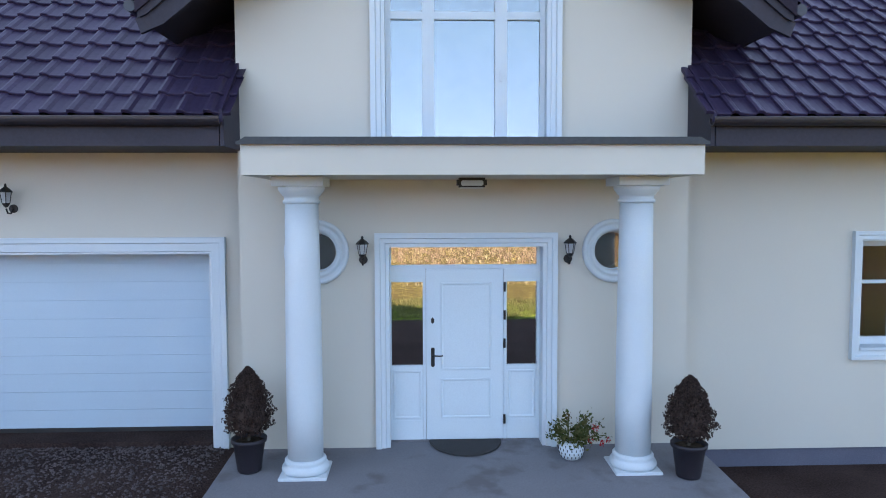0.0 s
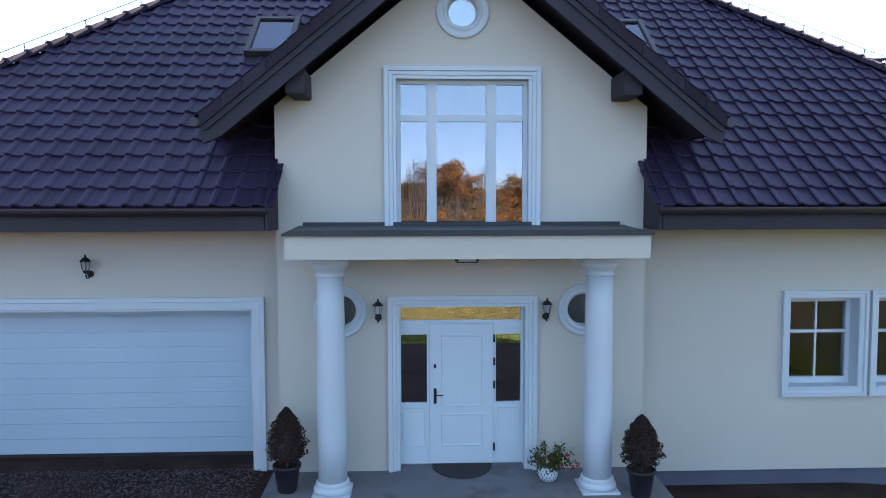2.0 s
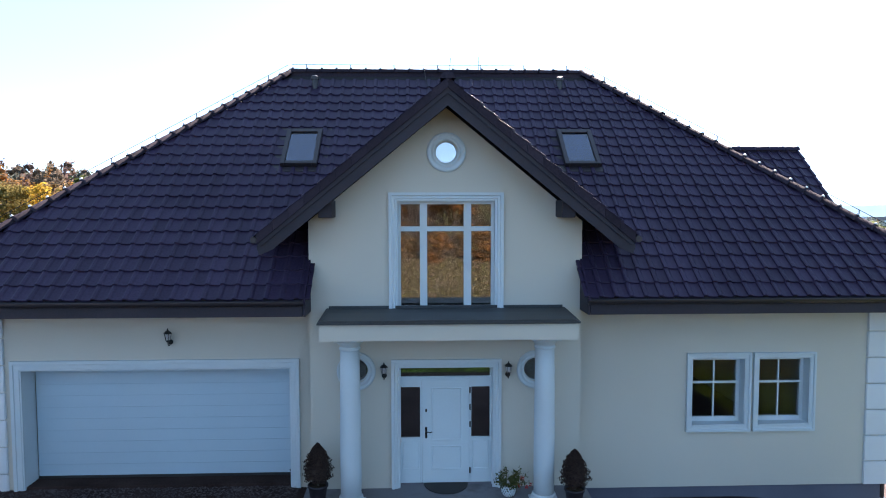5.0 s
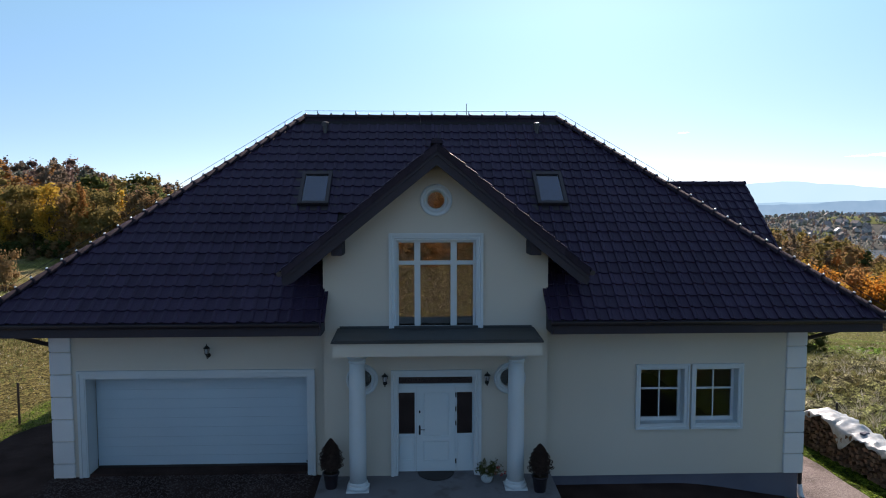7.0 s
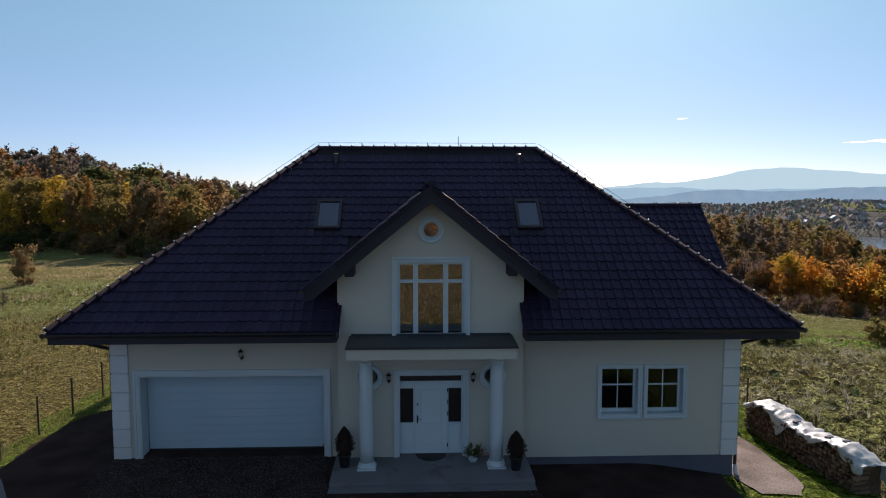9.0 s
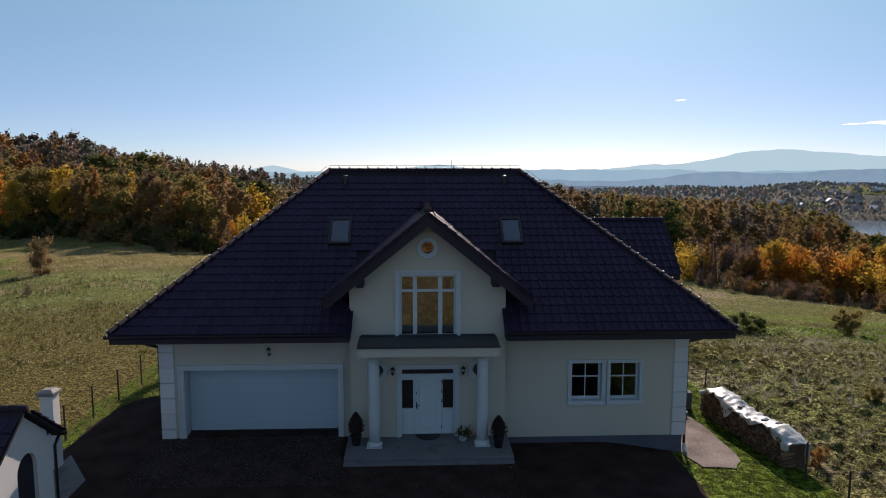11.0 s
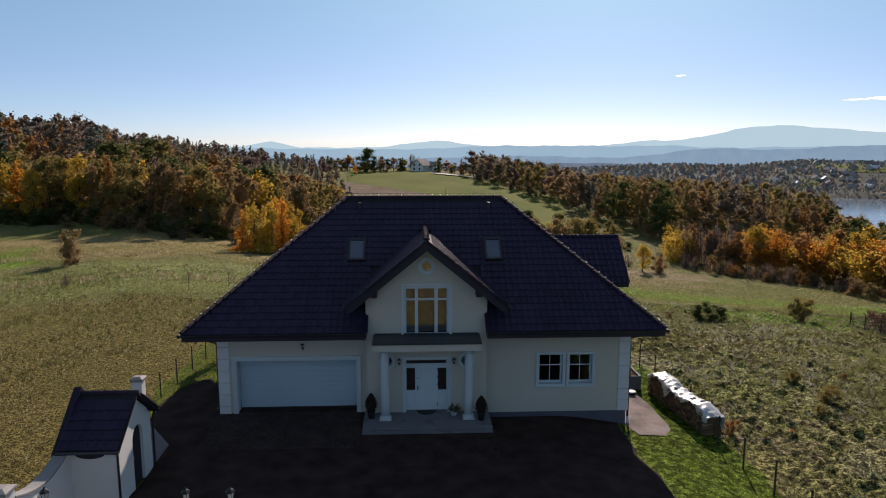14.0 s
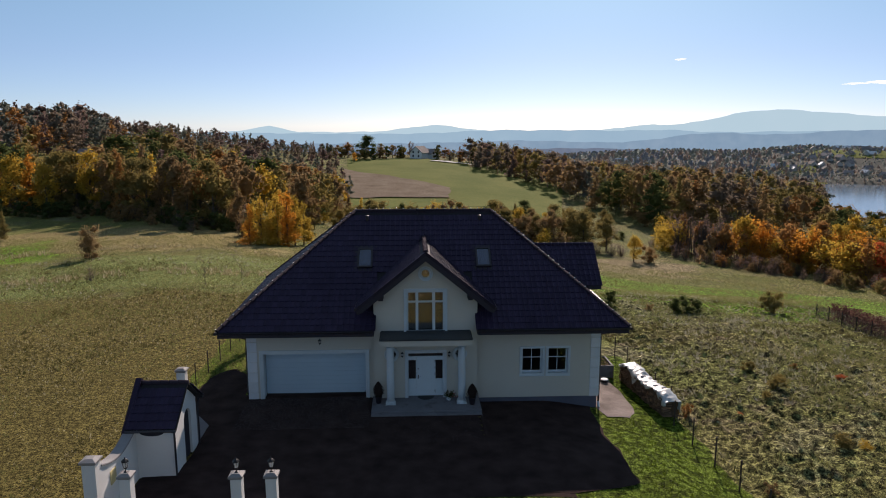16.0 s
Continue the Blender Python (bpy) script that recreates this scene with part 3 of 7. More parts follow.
for s in (-1, 1):
    part("wall", prism([(s * 1.20, GZ), (s * BX, GZ), (s * 1.20, APEX - k * 1.2)][::s], BY, BY + 0.42), M_WALL, house)
top = APEX - k * 1.2
part("wall", round_hole_wall(0.0, 6.476, 0.20, 0.5, BY, BY + 0.42, -0.42, 0.42, 6.0, APEX - k * 0.42), M_WALL, house)
part("wall", prism([(-0.42, APEX - k * 0.42), (0.42, APEX - k * 0.42), (0, APEX)], BY, BY + 0.42), M_WALL, house)
for s in (-1, 1):
    part("wall", prism([(s * 0.42, 5.8), (s * 1.2, 5.8), (s * 1.2, top), (s * 0.42, APEX - k * 0.42)][::s], BY, BY + 0.42), M_WALL, house)
part("wall", box(-0.42, 0.42, BY, BY + 0.42, 5.8, 6.0), M_WALL, house)
# dim room behind the entrance block
part("partition", box(-2.7, 2.7, 2.9, 3.0, 0.0, 7.0), M_DARK, house)

# corner blocks
QZ = [0.0, 0.44, 0.96, 1.48, 2.0, 2.52, 3.04, 3.54]
for s in (-1, 1):
    for a, b in zip(QZ, QZ[1:]):
        x0, x1 = sorted((s * (XW - 0.43), s * (XW + 0.05)))
        lo = -0.04 if (a == 0 and s > 0) else a
        part("quoin", box(x0, x1, -0.03, 0.45, lo + 0.012, b - 0.012, 0.012), M_QUOIN, house)

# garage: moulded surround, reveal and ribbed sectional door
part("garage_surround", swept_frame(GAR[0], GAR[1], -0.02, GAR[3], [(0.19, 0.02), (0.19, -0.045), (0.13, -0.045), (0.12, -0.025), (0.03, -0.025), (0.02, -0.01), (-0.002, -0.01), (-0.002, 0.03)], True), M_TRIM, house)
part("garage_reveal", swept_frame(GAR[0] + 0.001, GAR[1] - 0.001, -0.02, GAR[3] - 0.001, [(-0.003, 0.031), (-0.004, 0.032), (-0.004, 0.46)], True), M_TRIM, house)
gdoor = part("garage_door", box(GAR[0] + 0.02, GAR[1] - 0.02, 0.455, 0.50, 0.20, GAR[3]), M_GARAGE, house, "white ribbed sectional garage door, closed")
rib = 0.228
z = 0.215
while z < GAR[3] - 0.02:
    t = min(z + rib, GAR[3] - 0.01)
    part("panel", box(GAR[0] + 0.03, GAR[1] - 0.03, 0.446, 0.4555, z + 0.0015, t - 0.0015, 0.0025), M_GARAGE, gdoor)
    z += rib
part("seal", box(GAR[0] + 0.02, GAR[1] - 0.02, 0.425, 0.46, 0.165, 0.215, 0.008), M_RUBBER, gdoor)
part("latch", box(GAR[1] - 0.10, GAR[1] - 0.06, 0.41, 0.43, 0.25, 0.29, 0.004), M_METAL, gdoor)
part("garage_threshold", box(GAR[0], GAR[1], 0.03, 0.60, -0.3, 0.165, 0.01), M_GRAVEL, house)

# portico
part("porch_slab", prism([(-1.95, -0.5), (-1.95, 0.145), (-1.935, 0.162), (-0.19, 0.222), (-0.19, -0.5)], -2.62, 2.62), M_CONC, house, "worn grey concrete porch slab").matrix_basis = Matrix(((0, 1, 0, 0), (1, 0, 0, 0), (0, 0, 1, 0), (0, 0, 0, 1)))
part("porch_step", box(-2.62, 2.62, -2.28, -1.951, -0.5, 0.075, 0.015), M_CONC, house)
canopy = part("canopy", box(-2.175, 2.175, -1.655, BY + 0.01, 3.25, 3.535), M_WALL, house, "cream rendered flat portico canopy")
part("canopy_roof", prism([(-2.2, 3.537), (2.2, 3.537), (2.2, 3.555), (2.12, 3.60), (-2.12, 3.60), (-2.2, 3.555)], -1.69, BY - 0.002), M_SHEET, canopy, "dark graphite sheet metal roof")
bm = bmesh.new()
for v in ((-2.205, -1.70, 3.53), (2.205, -1.70, 3.53), (2.205, BY - 0.003, 3.59), (-2.205, BY - 0.003, 3.59)):
    bm.verts.new(v)
bm.verts.ensure_lookup_table()
bm.faces.new(bm.verts[:])
r = bmesh.ops.extrude_face_region(bm, geom=bm.faces[:])
bmesh.ops.translate(bm, vec=(0, 0, 0.03), verts=[e for e in r["geom"] if isinstance(e, bmesh.types.BMVert)])
bmesh.ops.recalc_face_normals(bm, faces=bm.faces[:])
part("flashing", bm, M_SHEET, canopy)
for s in (-1, 1):
    cx, cy = s * 1.725, -1.03
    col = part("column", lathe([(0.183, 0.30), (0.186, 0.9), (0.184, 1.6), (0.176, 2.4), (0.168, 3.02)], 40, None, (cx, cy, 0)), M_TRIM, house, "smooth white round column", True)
    part("plinth", box(cx - 0.245, cx + 0.245, cy - 0.245, cy + 0.245, 0.15, 0.215, 0.008), M_TRIM, col)
    part("base_moulding", lathe([(0.235, 0.215), (0.245, 0.235), (0.245, 0.262), (0.232, 0.285), (0.212, 0.29), (0.207, 0.305), (0.214, 0.32), (0.214, 0.34), (0.204, 0.352), (0.185, 0.358)], 40, None, (cx, cy, 0)), M_TRIM, col, "", True)
    part("capital", lathe([(0.168, 2.985), (0.186, 2.99), (0.190, 3.005), (0.186, 3.02), (0.174, 3.026), (0.174, 3.06), (0.19, 3.065), (0.198, 3.08), (0.215, 3.10), (0.232, 3.125), (0.235, 3.15), (0.23, 3.16)], 40, None, (cx, cy, 0)), M_TRIM, col, "", True)
    part("abacus", box(cx - 0.255, cx + 0.255, cy - 0.255, cy + 0.255, 3.16, 3.249, 0.004), M_TRIM, col)

part("upstand", box(-2.16, 2.16, BY - 0.03, BY - 0.004, 3.60, 3.665, 0.004), M_SHEET, canopy)

# round windows
def round_window(name, cx, cz, ro, ri, y):
    prof = [(ri, 0.02), (ri, -0.03), (ri + 0.03, -0.045), (ri + 0.05, -0.045), (ri + 0.055, -0.03), (ro - 0.05, -0.035), (ro - 0.045, -0.05), (ro - 0.01, -0.05), (ro, -0.03), (ro, 0.02)]
    bm = bmesh.new()
    n = 48
    rs = [[bm.verts.new((cx + r * math.cos(2 * math.pi * k / n), y + d, cz + r * math.sin(2 * math.pi * k / n))) for k in range(n)] for r, d in prof]
    for a, b in zip(rs, rs[1:]):
        for k in range(n):
            bm.faces.new((a[k], a[(k + 1) % n], b[(k + 1) % n], b[k]))
    bmesh.ops.recalc_face_normals(bm, faces=bm.faces[:])
    ring = part("round_window", bm, M_TRIM, house, "round window with stepped white ring surround", True)
    bm = bmesh.new()
    rs = [[bm.verts.new((cx + r * math.cos(2 * math.pi * k / n), y + d, cz + r * math.sin(2 * math.pi * k / n))) for k in range(n)] for r, d in ((ri + 0.015, 0.06), (ri - 0.02, 0.06), (ri - 0.02, 0.10), (ri + 0.015, 0.10))]
    for a, b in zip(rs, rs[1:]):
        for k in range(n):
            bm.faces.new((a[k], b[k], b[(k + 1) % n], a[(k + 1) % n]))
    part("window_frame", bm, M_TRIM, ring, "", True)
    bm = bmesh.new()
    for d in (0.075, 0.085):
        f = [bm.verts.new((cx + ri * math.cos(2 * math.pi * k / n), y + d, cz + ri * math.sin(2 * math.pi * k / n))) for k in range(n)]
        bm.faces.new(f)
    bmesh.ops.recalc_face_normals(bm, faces=bm.faces[:])
    part("pane", bm, M_GABLEGLASS if name == "gable" else M_UPPER, ring)
    part("backing", box(cx - ri - 0.1, cx + ri + 0.1, y + 0.43, y + 0.44, cz - ri - 0.1, cz + ri + 0.1), M_DARK, ring)


round_window("left", -ROUND_X, ROUND_Z, 0.36, 0.225, BY)
round_window("right", ROUND_X, ROUND_Z, 0.36, 0.225, BY)
round_window("gable", 0.0, 6.476, 0.36, 0.205, BY)

STEPPED = [(0.155, BY + 0.01), (0.155, BY - 0.06), (0.10, BY - 0.06), (0.09, BY - 0.035), (0.045, BY - 0.035), (0.035, BY - 0.015), (-0.004, BY - 0.015), (-0.004, BY + 0.2)]

# front door with side lights and fanlight
DY = -0.20
entry = part("front_door", swept_frame(-0.87, 0.87, 0.20, 2.50, STEPPED[:-1] + [(-0.004, -0.16)], True), M_TRIM, house, "white panelled front door with side lights, closed")
FR = [(-0.87, -0.854, 0.20, 2.5), (0.8335, 0.87, 0.20, 2.5), (-0.491, -0.457, 0.22, 2.233), (0.445, 0.482, 0.22, 2.233), (-0.854, 0.8335, 2.234, 2.279), (-0.854, 0.8335, 2.494, 2.5),
      (-0.854, -0.4912, 2.083, 2.2335), (0.4822, 0.8335, 2.083, 2.2335)]
bm = bmesh.new()
for a, b, c, d in FR:
    box(a, b, DY - 0.02, DY + 0.06, c, d, 0.0, bm)
part("door_frame", bm, M_DOOR, entry)
for a, b in ((-0.853, -0.493), (0.484, 0.833)):
    part("side_panel", box(a, b, DY - 0.012, DY + 0.05, 0.224, 1.107), M_DOOR, entry)
    part("moulding", swept_frame(a + 0.035, b - 0.035, 0.502, 1.029, [(0.02, DY - 0.011), (0.012, DY - 0.020), (0.0, DY - 0.018), (-0.012, DY - 0.011)]), M_DOOR, entry)
    part("rail", box(a, b, DY - 0.019, DY - 0.012, 0.229, 0.463, 0.003), M_DOOR, entry)
    part("pane", box(a, b, DY + 0.01, DY + 0.02, 1.107, 2.083), M_GLASS, entry, "dark reflecting side light glass")
part("pane", box(-0.854, 0.8335, DY + 0.01, DY + 0.02, 2.279, 2.494), M_GLASS, entry, "reflecting fanlight glass")
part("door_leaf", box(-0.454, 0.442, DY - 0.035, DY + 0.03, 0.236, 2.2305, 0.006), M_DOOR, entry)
for c, d in ((1.0485, 2.0825), (0.483, 0.9656)):
    part("panel", box(-0.292 + 0.05, 0.309 - 0.05, DY - 0.040, DY - 0.035, c + 0.05, d - 0.05, 0.003), M_DOOR, entry)
    part("moulding", swept_frame(-0.292 + 0.03, 0.309 - 0.03, c + 0.03, d - 0.03, [(0.025, DY - 0.034), (0.018, DY - 0.045), (0.004, DY - 0.045), (-0.008, DY - 0.034)]), M_DOOR, entry)
part("door_handle", box(-0.3985, -0.3565, DY - 0.047, DY - 0.034, 1.097, 1.322, 0.008), M_METAL, entry, "black iron lever handle")
bm = tube([(-0.378, DY - 0.045, 1.234), (-0.378, DY - 0.09, 1.234), (-0.355, DY - 0.10, 1.236), (-0.296, DY - 0.10, 1.232), (-0.262, DY - 0.098, 1.239)], 0.009, 8)
part("door_lever", bm, M_METAL, entry)
part("lock_rose", box(-0.3955, -0.3604, DY - 0.048, DY - 0.034, 1.60, 1.673, 0.012), M_METAL, entry)
for hz in (2.024, 1.697, 1.3665, 0.473):
    part("hinge", tube([(0.455, DY - 0.045, hz - 0.054), (0.455, DY - 0.045, hz + 0.054)], 0.014, 8), M_METAL, entry)
part("threshold", box(-0.869, 0.869, DY - 0.06, DY + 0.06, 0.17, 0.233, 0.006), M_CONC, entry, "grey concrete threshold")

# french window above the canopy
upper = part("window", swept_frame(UPW[0], UPW[1], UPW[2] - 0.02, UPW[3], STEPPED, True), M_TRIM, house, "tall white three-light window with stepped surround")
UY = BY + 0.14
bm = bmesh.new()
for a, b, c, d in ((-0.90, -0.838, 3.57, 5.59), (0.838, 0.90, 3.57, 5.59), (-0.838, 0.838, 3.57, 3.645), (-0.838, 0.838, 5.53, 5.59),
                   (-0.485, -0.350, 3.645, 5.53), (0.330, 0.470, 3.645, 5.53), (-0.838, -0.485, 5.03, 5.12), (-0.350, 0.330, 5.03, 5.12), (0.470, 0.838, 5.03, 5.12)):
    box(a, b, UY - 0.03, UY + 0.05, c, d, 0.006, bm)
part("window_frame", bm, M_TRIM, upper)
for a, b in ((-0.838, -0.485), (-0.350, 0.330), (0.470, 0.838)):
    for c, d in ((3.645, 5.03), (5.12, 5.53)):
        part("pane", box(a, b, UY, UY + 0.012, c, d), M_UPPER, upper)
part("window_sill", box(-0.95, 0.95, BY - 0.06, UY - 0.03, 3.555, 3.60, 0.006), M_TRIM, upper)
part("window_handle", box(0.385, 0.41, UY - 0.06, UY - 0.03, 4.35, 4.47, 0.006), M_TRIM, upper)
part("backing", box(-1.0, 1.0, UY + 0.9, UY + 0.92, 3.4, 5.7), M_DARK, upper)

# pair of cross-barred windows
for a, b, c, d in WINS:
    w = part("window", swept_frame(a, b, c, d, [(0.115, 0.03), (0.115, -0.045), (0.075, -0.045), (0.065, -0.02), (0.02, -0.02), (-0.004, -0.005), (-0.004, 0.25)]), M_TRIM, house, "white cross-barred window with moulded surround")
    fy = 0.24
    bm = bmesh.new()
    bar = c + 0.12 + (d - c - 0.18) * 0.60
    mid = (a + b) / 2
    for p in ((a, a + 0.075, c, d), (b - 0.075, b, c, d), (a + 0.075, b - 0.075, c, c + 0.12), (a + 0.075, b - 0.075, d - 0.075, d)):
        box(p[0], p[1], fy - 0.03, fy + 0.05, p[2], p[3], 0.006, bm)
    part("window_frame", bm, M_TRIM, w)
    part("glazing_bar", box(mid - 0.014, mid + 0.014, fy - 0.018, fy + 0.03, c + 0.12, d - 0.075), M_TRIM, w)
    part("glazing_bar", box(a + 0.075, b - 0.075, fy - 0.022, fy + 0.03, bar - 0.022, bar + 0.022), M_TRIM, w)
    for p, q in ((a + 0.075, mid - 0.014), (mid + 0.014, b - 0.075)):
        for e, f in ((c + 0.12, bar - 0.022), (bar + 0.022, d - 0.075)):
            part("pane", box(p, q, fy, fy + 0.012, e, f), M_CLEAR, w)
    part("window_sill", box(a + 0.002, b - 0.002, -0.03, fy - 0.03, c - 0.005, c + 0.03, 0.006), M_TRIM, w)

# ---- roof ----
deck = bmesh.new()
corner = [(-EAVE_X, EAVE_Y), (EAVE_X, EAVE_Y), (EAVE_X, 2 * RIDGE_Y - EAVE_Y), (-EAVE_X, 2 * RIDGE_Y - EAVE_Y)]
cv = [deck.verts.new((x, y, EAVE_Z)) for x, y in corner]
r0, r1 = deck.verts.new((-RIDGE_X, RIDGE_Y, RIDGE_Z)), deck.verts.new((RIDGE_X, RIDGE_Y, RIDGE_Z))
fl = deck.verts.new((-2.5, EAVE_Y, EAVE_Z)); fr = deck.verts.new((2.5, EAVE_Y, EAVE_Z))
yb = 1.2
ml = deck.verts.new((-2.5, yb, EAVE_Z + SLOPE * (yb - EAVE_Y))); mr = deck.verts.new((2.5, yb, EAVE_Z + SLOPE * (yb - EAVE_Y)))
deck.faces.new((cv[0], fl, ml, r0)); deck.faces.new((fr, cv[1], r1, mr)); deck.faces.new((ml, mr, r1, r0))
deck.faces.new((cv[1], cv[2], r1)); deck.faces.new((cv[2], cv[3], r0, r1)); deck.faces.new((cv[3], cv[0], r0))
roof = part("roof", deck, M_DECK, house, "dark brown-black glazed tile roof, hipped")
# boxed eaves
for x0, x1 in ((-EAVE_X, -2.52), (2.52, EAVE_X)):
    part("soffit", box(x0 + 0.03, x1 - 0.03, EAVE_Y + 0.03, 0.019, E0 - 0.02, E0), M_SOFFIT, roof)
    part("fascia", box(x0 + 0.02, x1 - 0.02, EAVE_Y + 0.005, EAVE_Y + 0.035, E0 - 0.03, EAVE_Z + 0.01), M_SOFFIT, roof)
    bm = bmesh.new()
    n = 10
    prof = [(EAVE_Y - 0.06 - 0.075 * math.cos(math.pi * q / n), EAVE_Z - 0.01 - 0.085 * math.sin(math.pi * q / n)) for q in range(n + 1)]
    prof += [(y * 1.0 + (0.006 if y < EAVE_Y - 0.06 else -0.006), zz + 0.006) for y, zz in reversed(prof)]
    rows = [[bm.verts.new((xx, y, zz)) for y, zz in prof] for xx in (x0 - 0.05, x1 + 0.02 if x0 < 0 else x1 + 0.05)]
    for q in range(len(prof)):
        w2 = (q + 1) % len(prof)
        bm.faces.new((rows[0][q], rows[0][w2], rows[1][w2], rows[1][q]))
    bm.faces.new(rows[0]); bm.faces.new(rows[1][::-1])
    bmesh.ops.recalc_face_normals(bm, faces=bm.faces[:])
    part("gutter", bm, M_GUTTER, roof)
for s in (-1, 1):
    a, b = sorted((s * (XW + 0.0), s * (EAVE_X - 0.03)))
    part("soffit", box(a, b, 0.02, 2 * RIDGE_Y - EAVE_Y - 0.03, E0 - 0.02, E0), M_SOFFIT, roof)
    a, b = sorted((s * (EAVE_X - 0.035), s * (EAVE_X - 0.005)))
    part("fascia", box(a, b, EAVE_Y + 0.04, 2 * RIDGE_Y - EAVE_Y, E0 - 0.03, EAVE_Z + 0.01), M_SOFFIT, roof)
    part("gutter", tube([(s * (EAVE_X + 0.06), EAVE_Y - 0.1, EAVE_Z - 0.04), (s * (EAVE_X + 0.06), 2 * RIDGE_Y - EAVE_Y, EAVE_Z - 0.04)], 0.07, 10), M_GUTTER, roof)
    part("downpipe", tube([(s * (EAVE_X - 0.05), -0.2, EAVE_Z - 0.14), (s * (EAVE_X - 0.08), -0.2, E0 - 0.06), (s * (XW + 0.14), 0.18, E0 - 0.42), (s * (XW + 0.11), 0.2, E0 - 0.6), (s * (XW + 0.11), 0.2, -0.55 if s > 0 else 0.15)], 0.05, 8), M_GUTTER, roof)

part("drain_elbow", tube([(XW + 0.11, 0.2, -0.40), (XW + 0.12, 0.16, -0.62), (XW + 0.16, -0.02, -0.80), (XW + 0.18, -0.2, -0.84)], 0.065, 10), M_TRIM, roof, "pale plastic drain elbow", True)
TW, TL = 0.267, 0.353                         # tile cover width and gauge


def tile_template():
    """One interlocking roll tile: x across, y up the slope, z out of it."""
    us = [0.0, 0.002, 0.03, 0.07, 0.10, 0.185, 0.235, 0.267]
    hs = [0.010, 0.044, 0.050, 0.044, 0.022, 0.012, 0.012, 0.016]
    v = []
    for y, lift in ((-0.03, 0.034), (-0.022, 0.040), (TL + 0.03, 0.002)):
        v += [(u, y, hh + lift) for u, hh in zip(us, hs)]
    v += [(u, -0.03, max(hh - 0.004, 0.0) + 0.008) for u, hh in zip(us, hs)]
    n = len(us)
    f = []
    for i in range(n - 1):
        f.append((i, i + 1, n + i + 1, n + i)); f.append((n + i, n + i + 1, 2 * n + i + 1, 2 * n + i)); f.append((3 * n + i, 3 * n + i + 1, i + 1, i))
    return np.array(v), np.array(f)


TILE_V, TILE_F = tile_template()
tile_me = mesh_arrays("tile", TILE_V, TILE_F, M_TILE, False)


def tile_slope(name, origin, u, v, rows, span, keep=None, singles=None):
    """Tiles over a slope: origin on the eave, u along it, v up; span(d): from and to along u at the height d up the slope."""
    o, u, v = Vector(origin), Vector(u).normalized(), Vector(v).normalized()
    nrm = u.cross(v)
    vs, fs, count = [], [], 0
    for r_ in range(rows):
        d = r_ * TL
        a, b = span(d + TL / 2)
        for c_ in range(math.floor(a / TW) - 1, math.ceil(b / TW) + 1):
            u0 = c_ * TW
            if u0 + TW < a or u0 > b:
                continue
            p = o + u * (u0 + TW / 2) + v * (d + TL / 2)
            if keep and not keep(p):
                continue
            if singles and singles(p) and u0 > a + 0.02 and u0 + TW < b - 0.02:
                ob = new("tile", tile_me)
                m = Matrix((u, v, nrm)).transposed().to_4x4()
                wob_ = random.uniform(-0.004, 0.004)
                m.translation = o + u * u0 + v * (d + wob_) + nrm * random.uniform(0, 0.003)
                ob.matrix_basis = m
                ob.parent = roof
                continue
            t = TILE_V.copy()
            t[:, 0] = np.clip(t[:, 0] + u0, a - 0.02, b + 0.02)
            t[:, 1] += d + random.uniform(-0.004, 0.004)
            t[:, 2] += random.uniform(0, 0.004)
            if np.ptp(t[:, 0]) < 0.03:
                continue
            vs.append(np.array(o) + t[:, :1] * np.array(u) + t[:, 1:2] * np.array(v) + t[:, 2:] * np.array(nrm))
            fs.append(TILE_F + count); count += len(TILE_V)
    ob = new("roof_tiling", mesh_arrays("roof_tiling", np.vstack(vs), np.vstack(fs), M_TILE, False))
    ob.parent = roof
    ob["kind"] = "stuff"
    return ob


RUN_Y, RISE, RUN_X = RIDGE_Y - EAVE_Y, RIDGE_Z - EAVE_Z, EAVE_X - RIDGE_X
LEN_Y, LEN_X = math.hypot(RUN_Y, RISE), math.hypot(RUN_X, RISE)
VF = Vector((0, RUN_Y, RISE))
ROWS_F = int(LEN_Y / TL)
G_APEX_Z, G_EAVE_X, G_EAVE_Z, G_FRONT = 7.62, 3.28, 4.95, -1.13
GK = (G_APEX_Z - G_EAVE_Z) / G_EAVE_X


def under_gable(p):
    return p.z < G_APEX_Z - GK * abs(p.x) + 0.02 and abs(p.x) < G_EAVE_X


def skylight_at(p):
    return abs(abs(p.x) - 3.05) < 0.47 and 1.82 < p.y < 2.86


def front_keep(p):
    return not (abs(p.x) < 2.50 and under_gable(p)) and not skylight_at(p) and not (abs(p.x) < 2.44)  if p.y < 1.6 else not under_gable(p) and not skylight_at(p)


def near_tile(p):
    return p.y < 0.75 and 2.6 < abs(p.x) < 8.3


# left and right of the entrance block the slope is tiled in two stretches below the gable, one above
def front_span(d):
    k_ = d / LEN_Y
    return -EAVE_X + RUN_X * k_, EAVE_X - RUN_X * k_


tile_slope("front", (0, EAVE_Y, EAVE_Z + 0.01), (1, 0, 0), VF, ROWS_F, front_span, front_keep, near_tile)
tile_slope("back", (0, 2 * RIDGE_Y - EAVE_Y, EAVE_Z + 0.01), (-1, 0, 0), (0, -RUN_Y, RISE), ROWS_F, front_span)
ROWS_S = int(LEN_X / TL)
RD_Y, RD_Z, RD_X, RD_HALF, RD_K = 4.95, 6.90, 9.50, 2.15, 0.866


def side_span(d):
    k_ = d / LEN_X
    return -RUN_Y * (1 - k_), RUN_Y * (1 - k_)


tile_slope("side", (-EAVE_X, RIDGE_Y, EAVE_Z + 0.01), (0, -1, 0), (RUN_X, 0, RISE), ROWS_S, side_span)
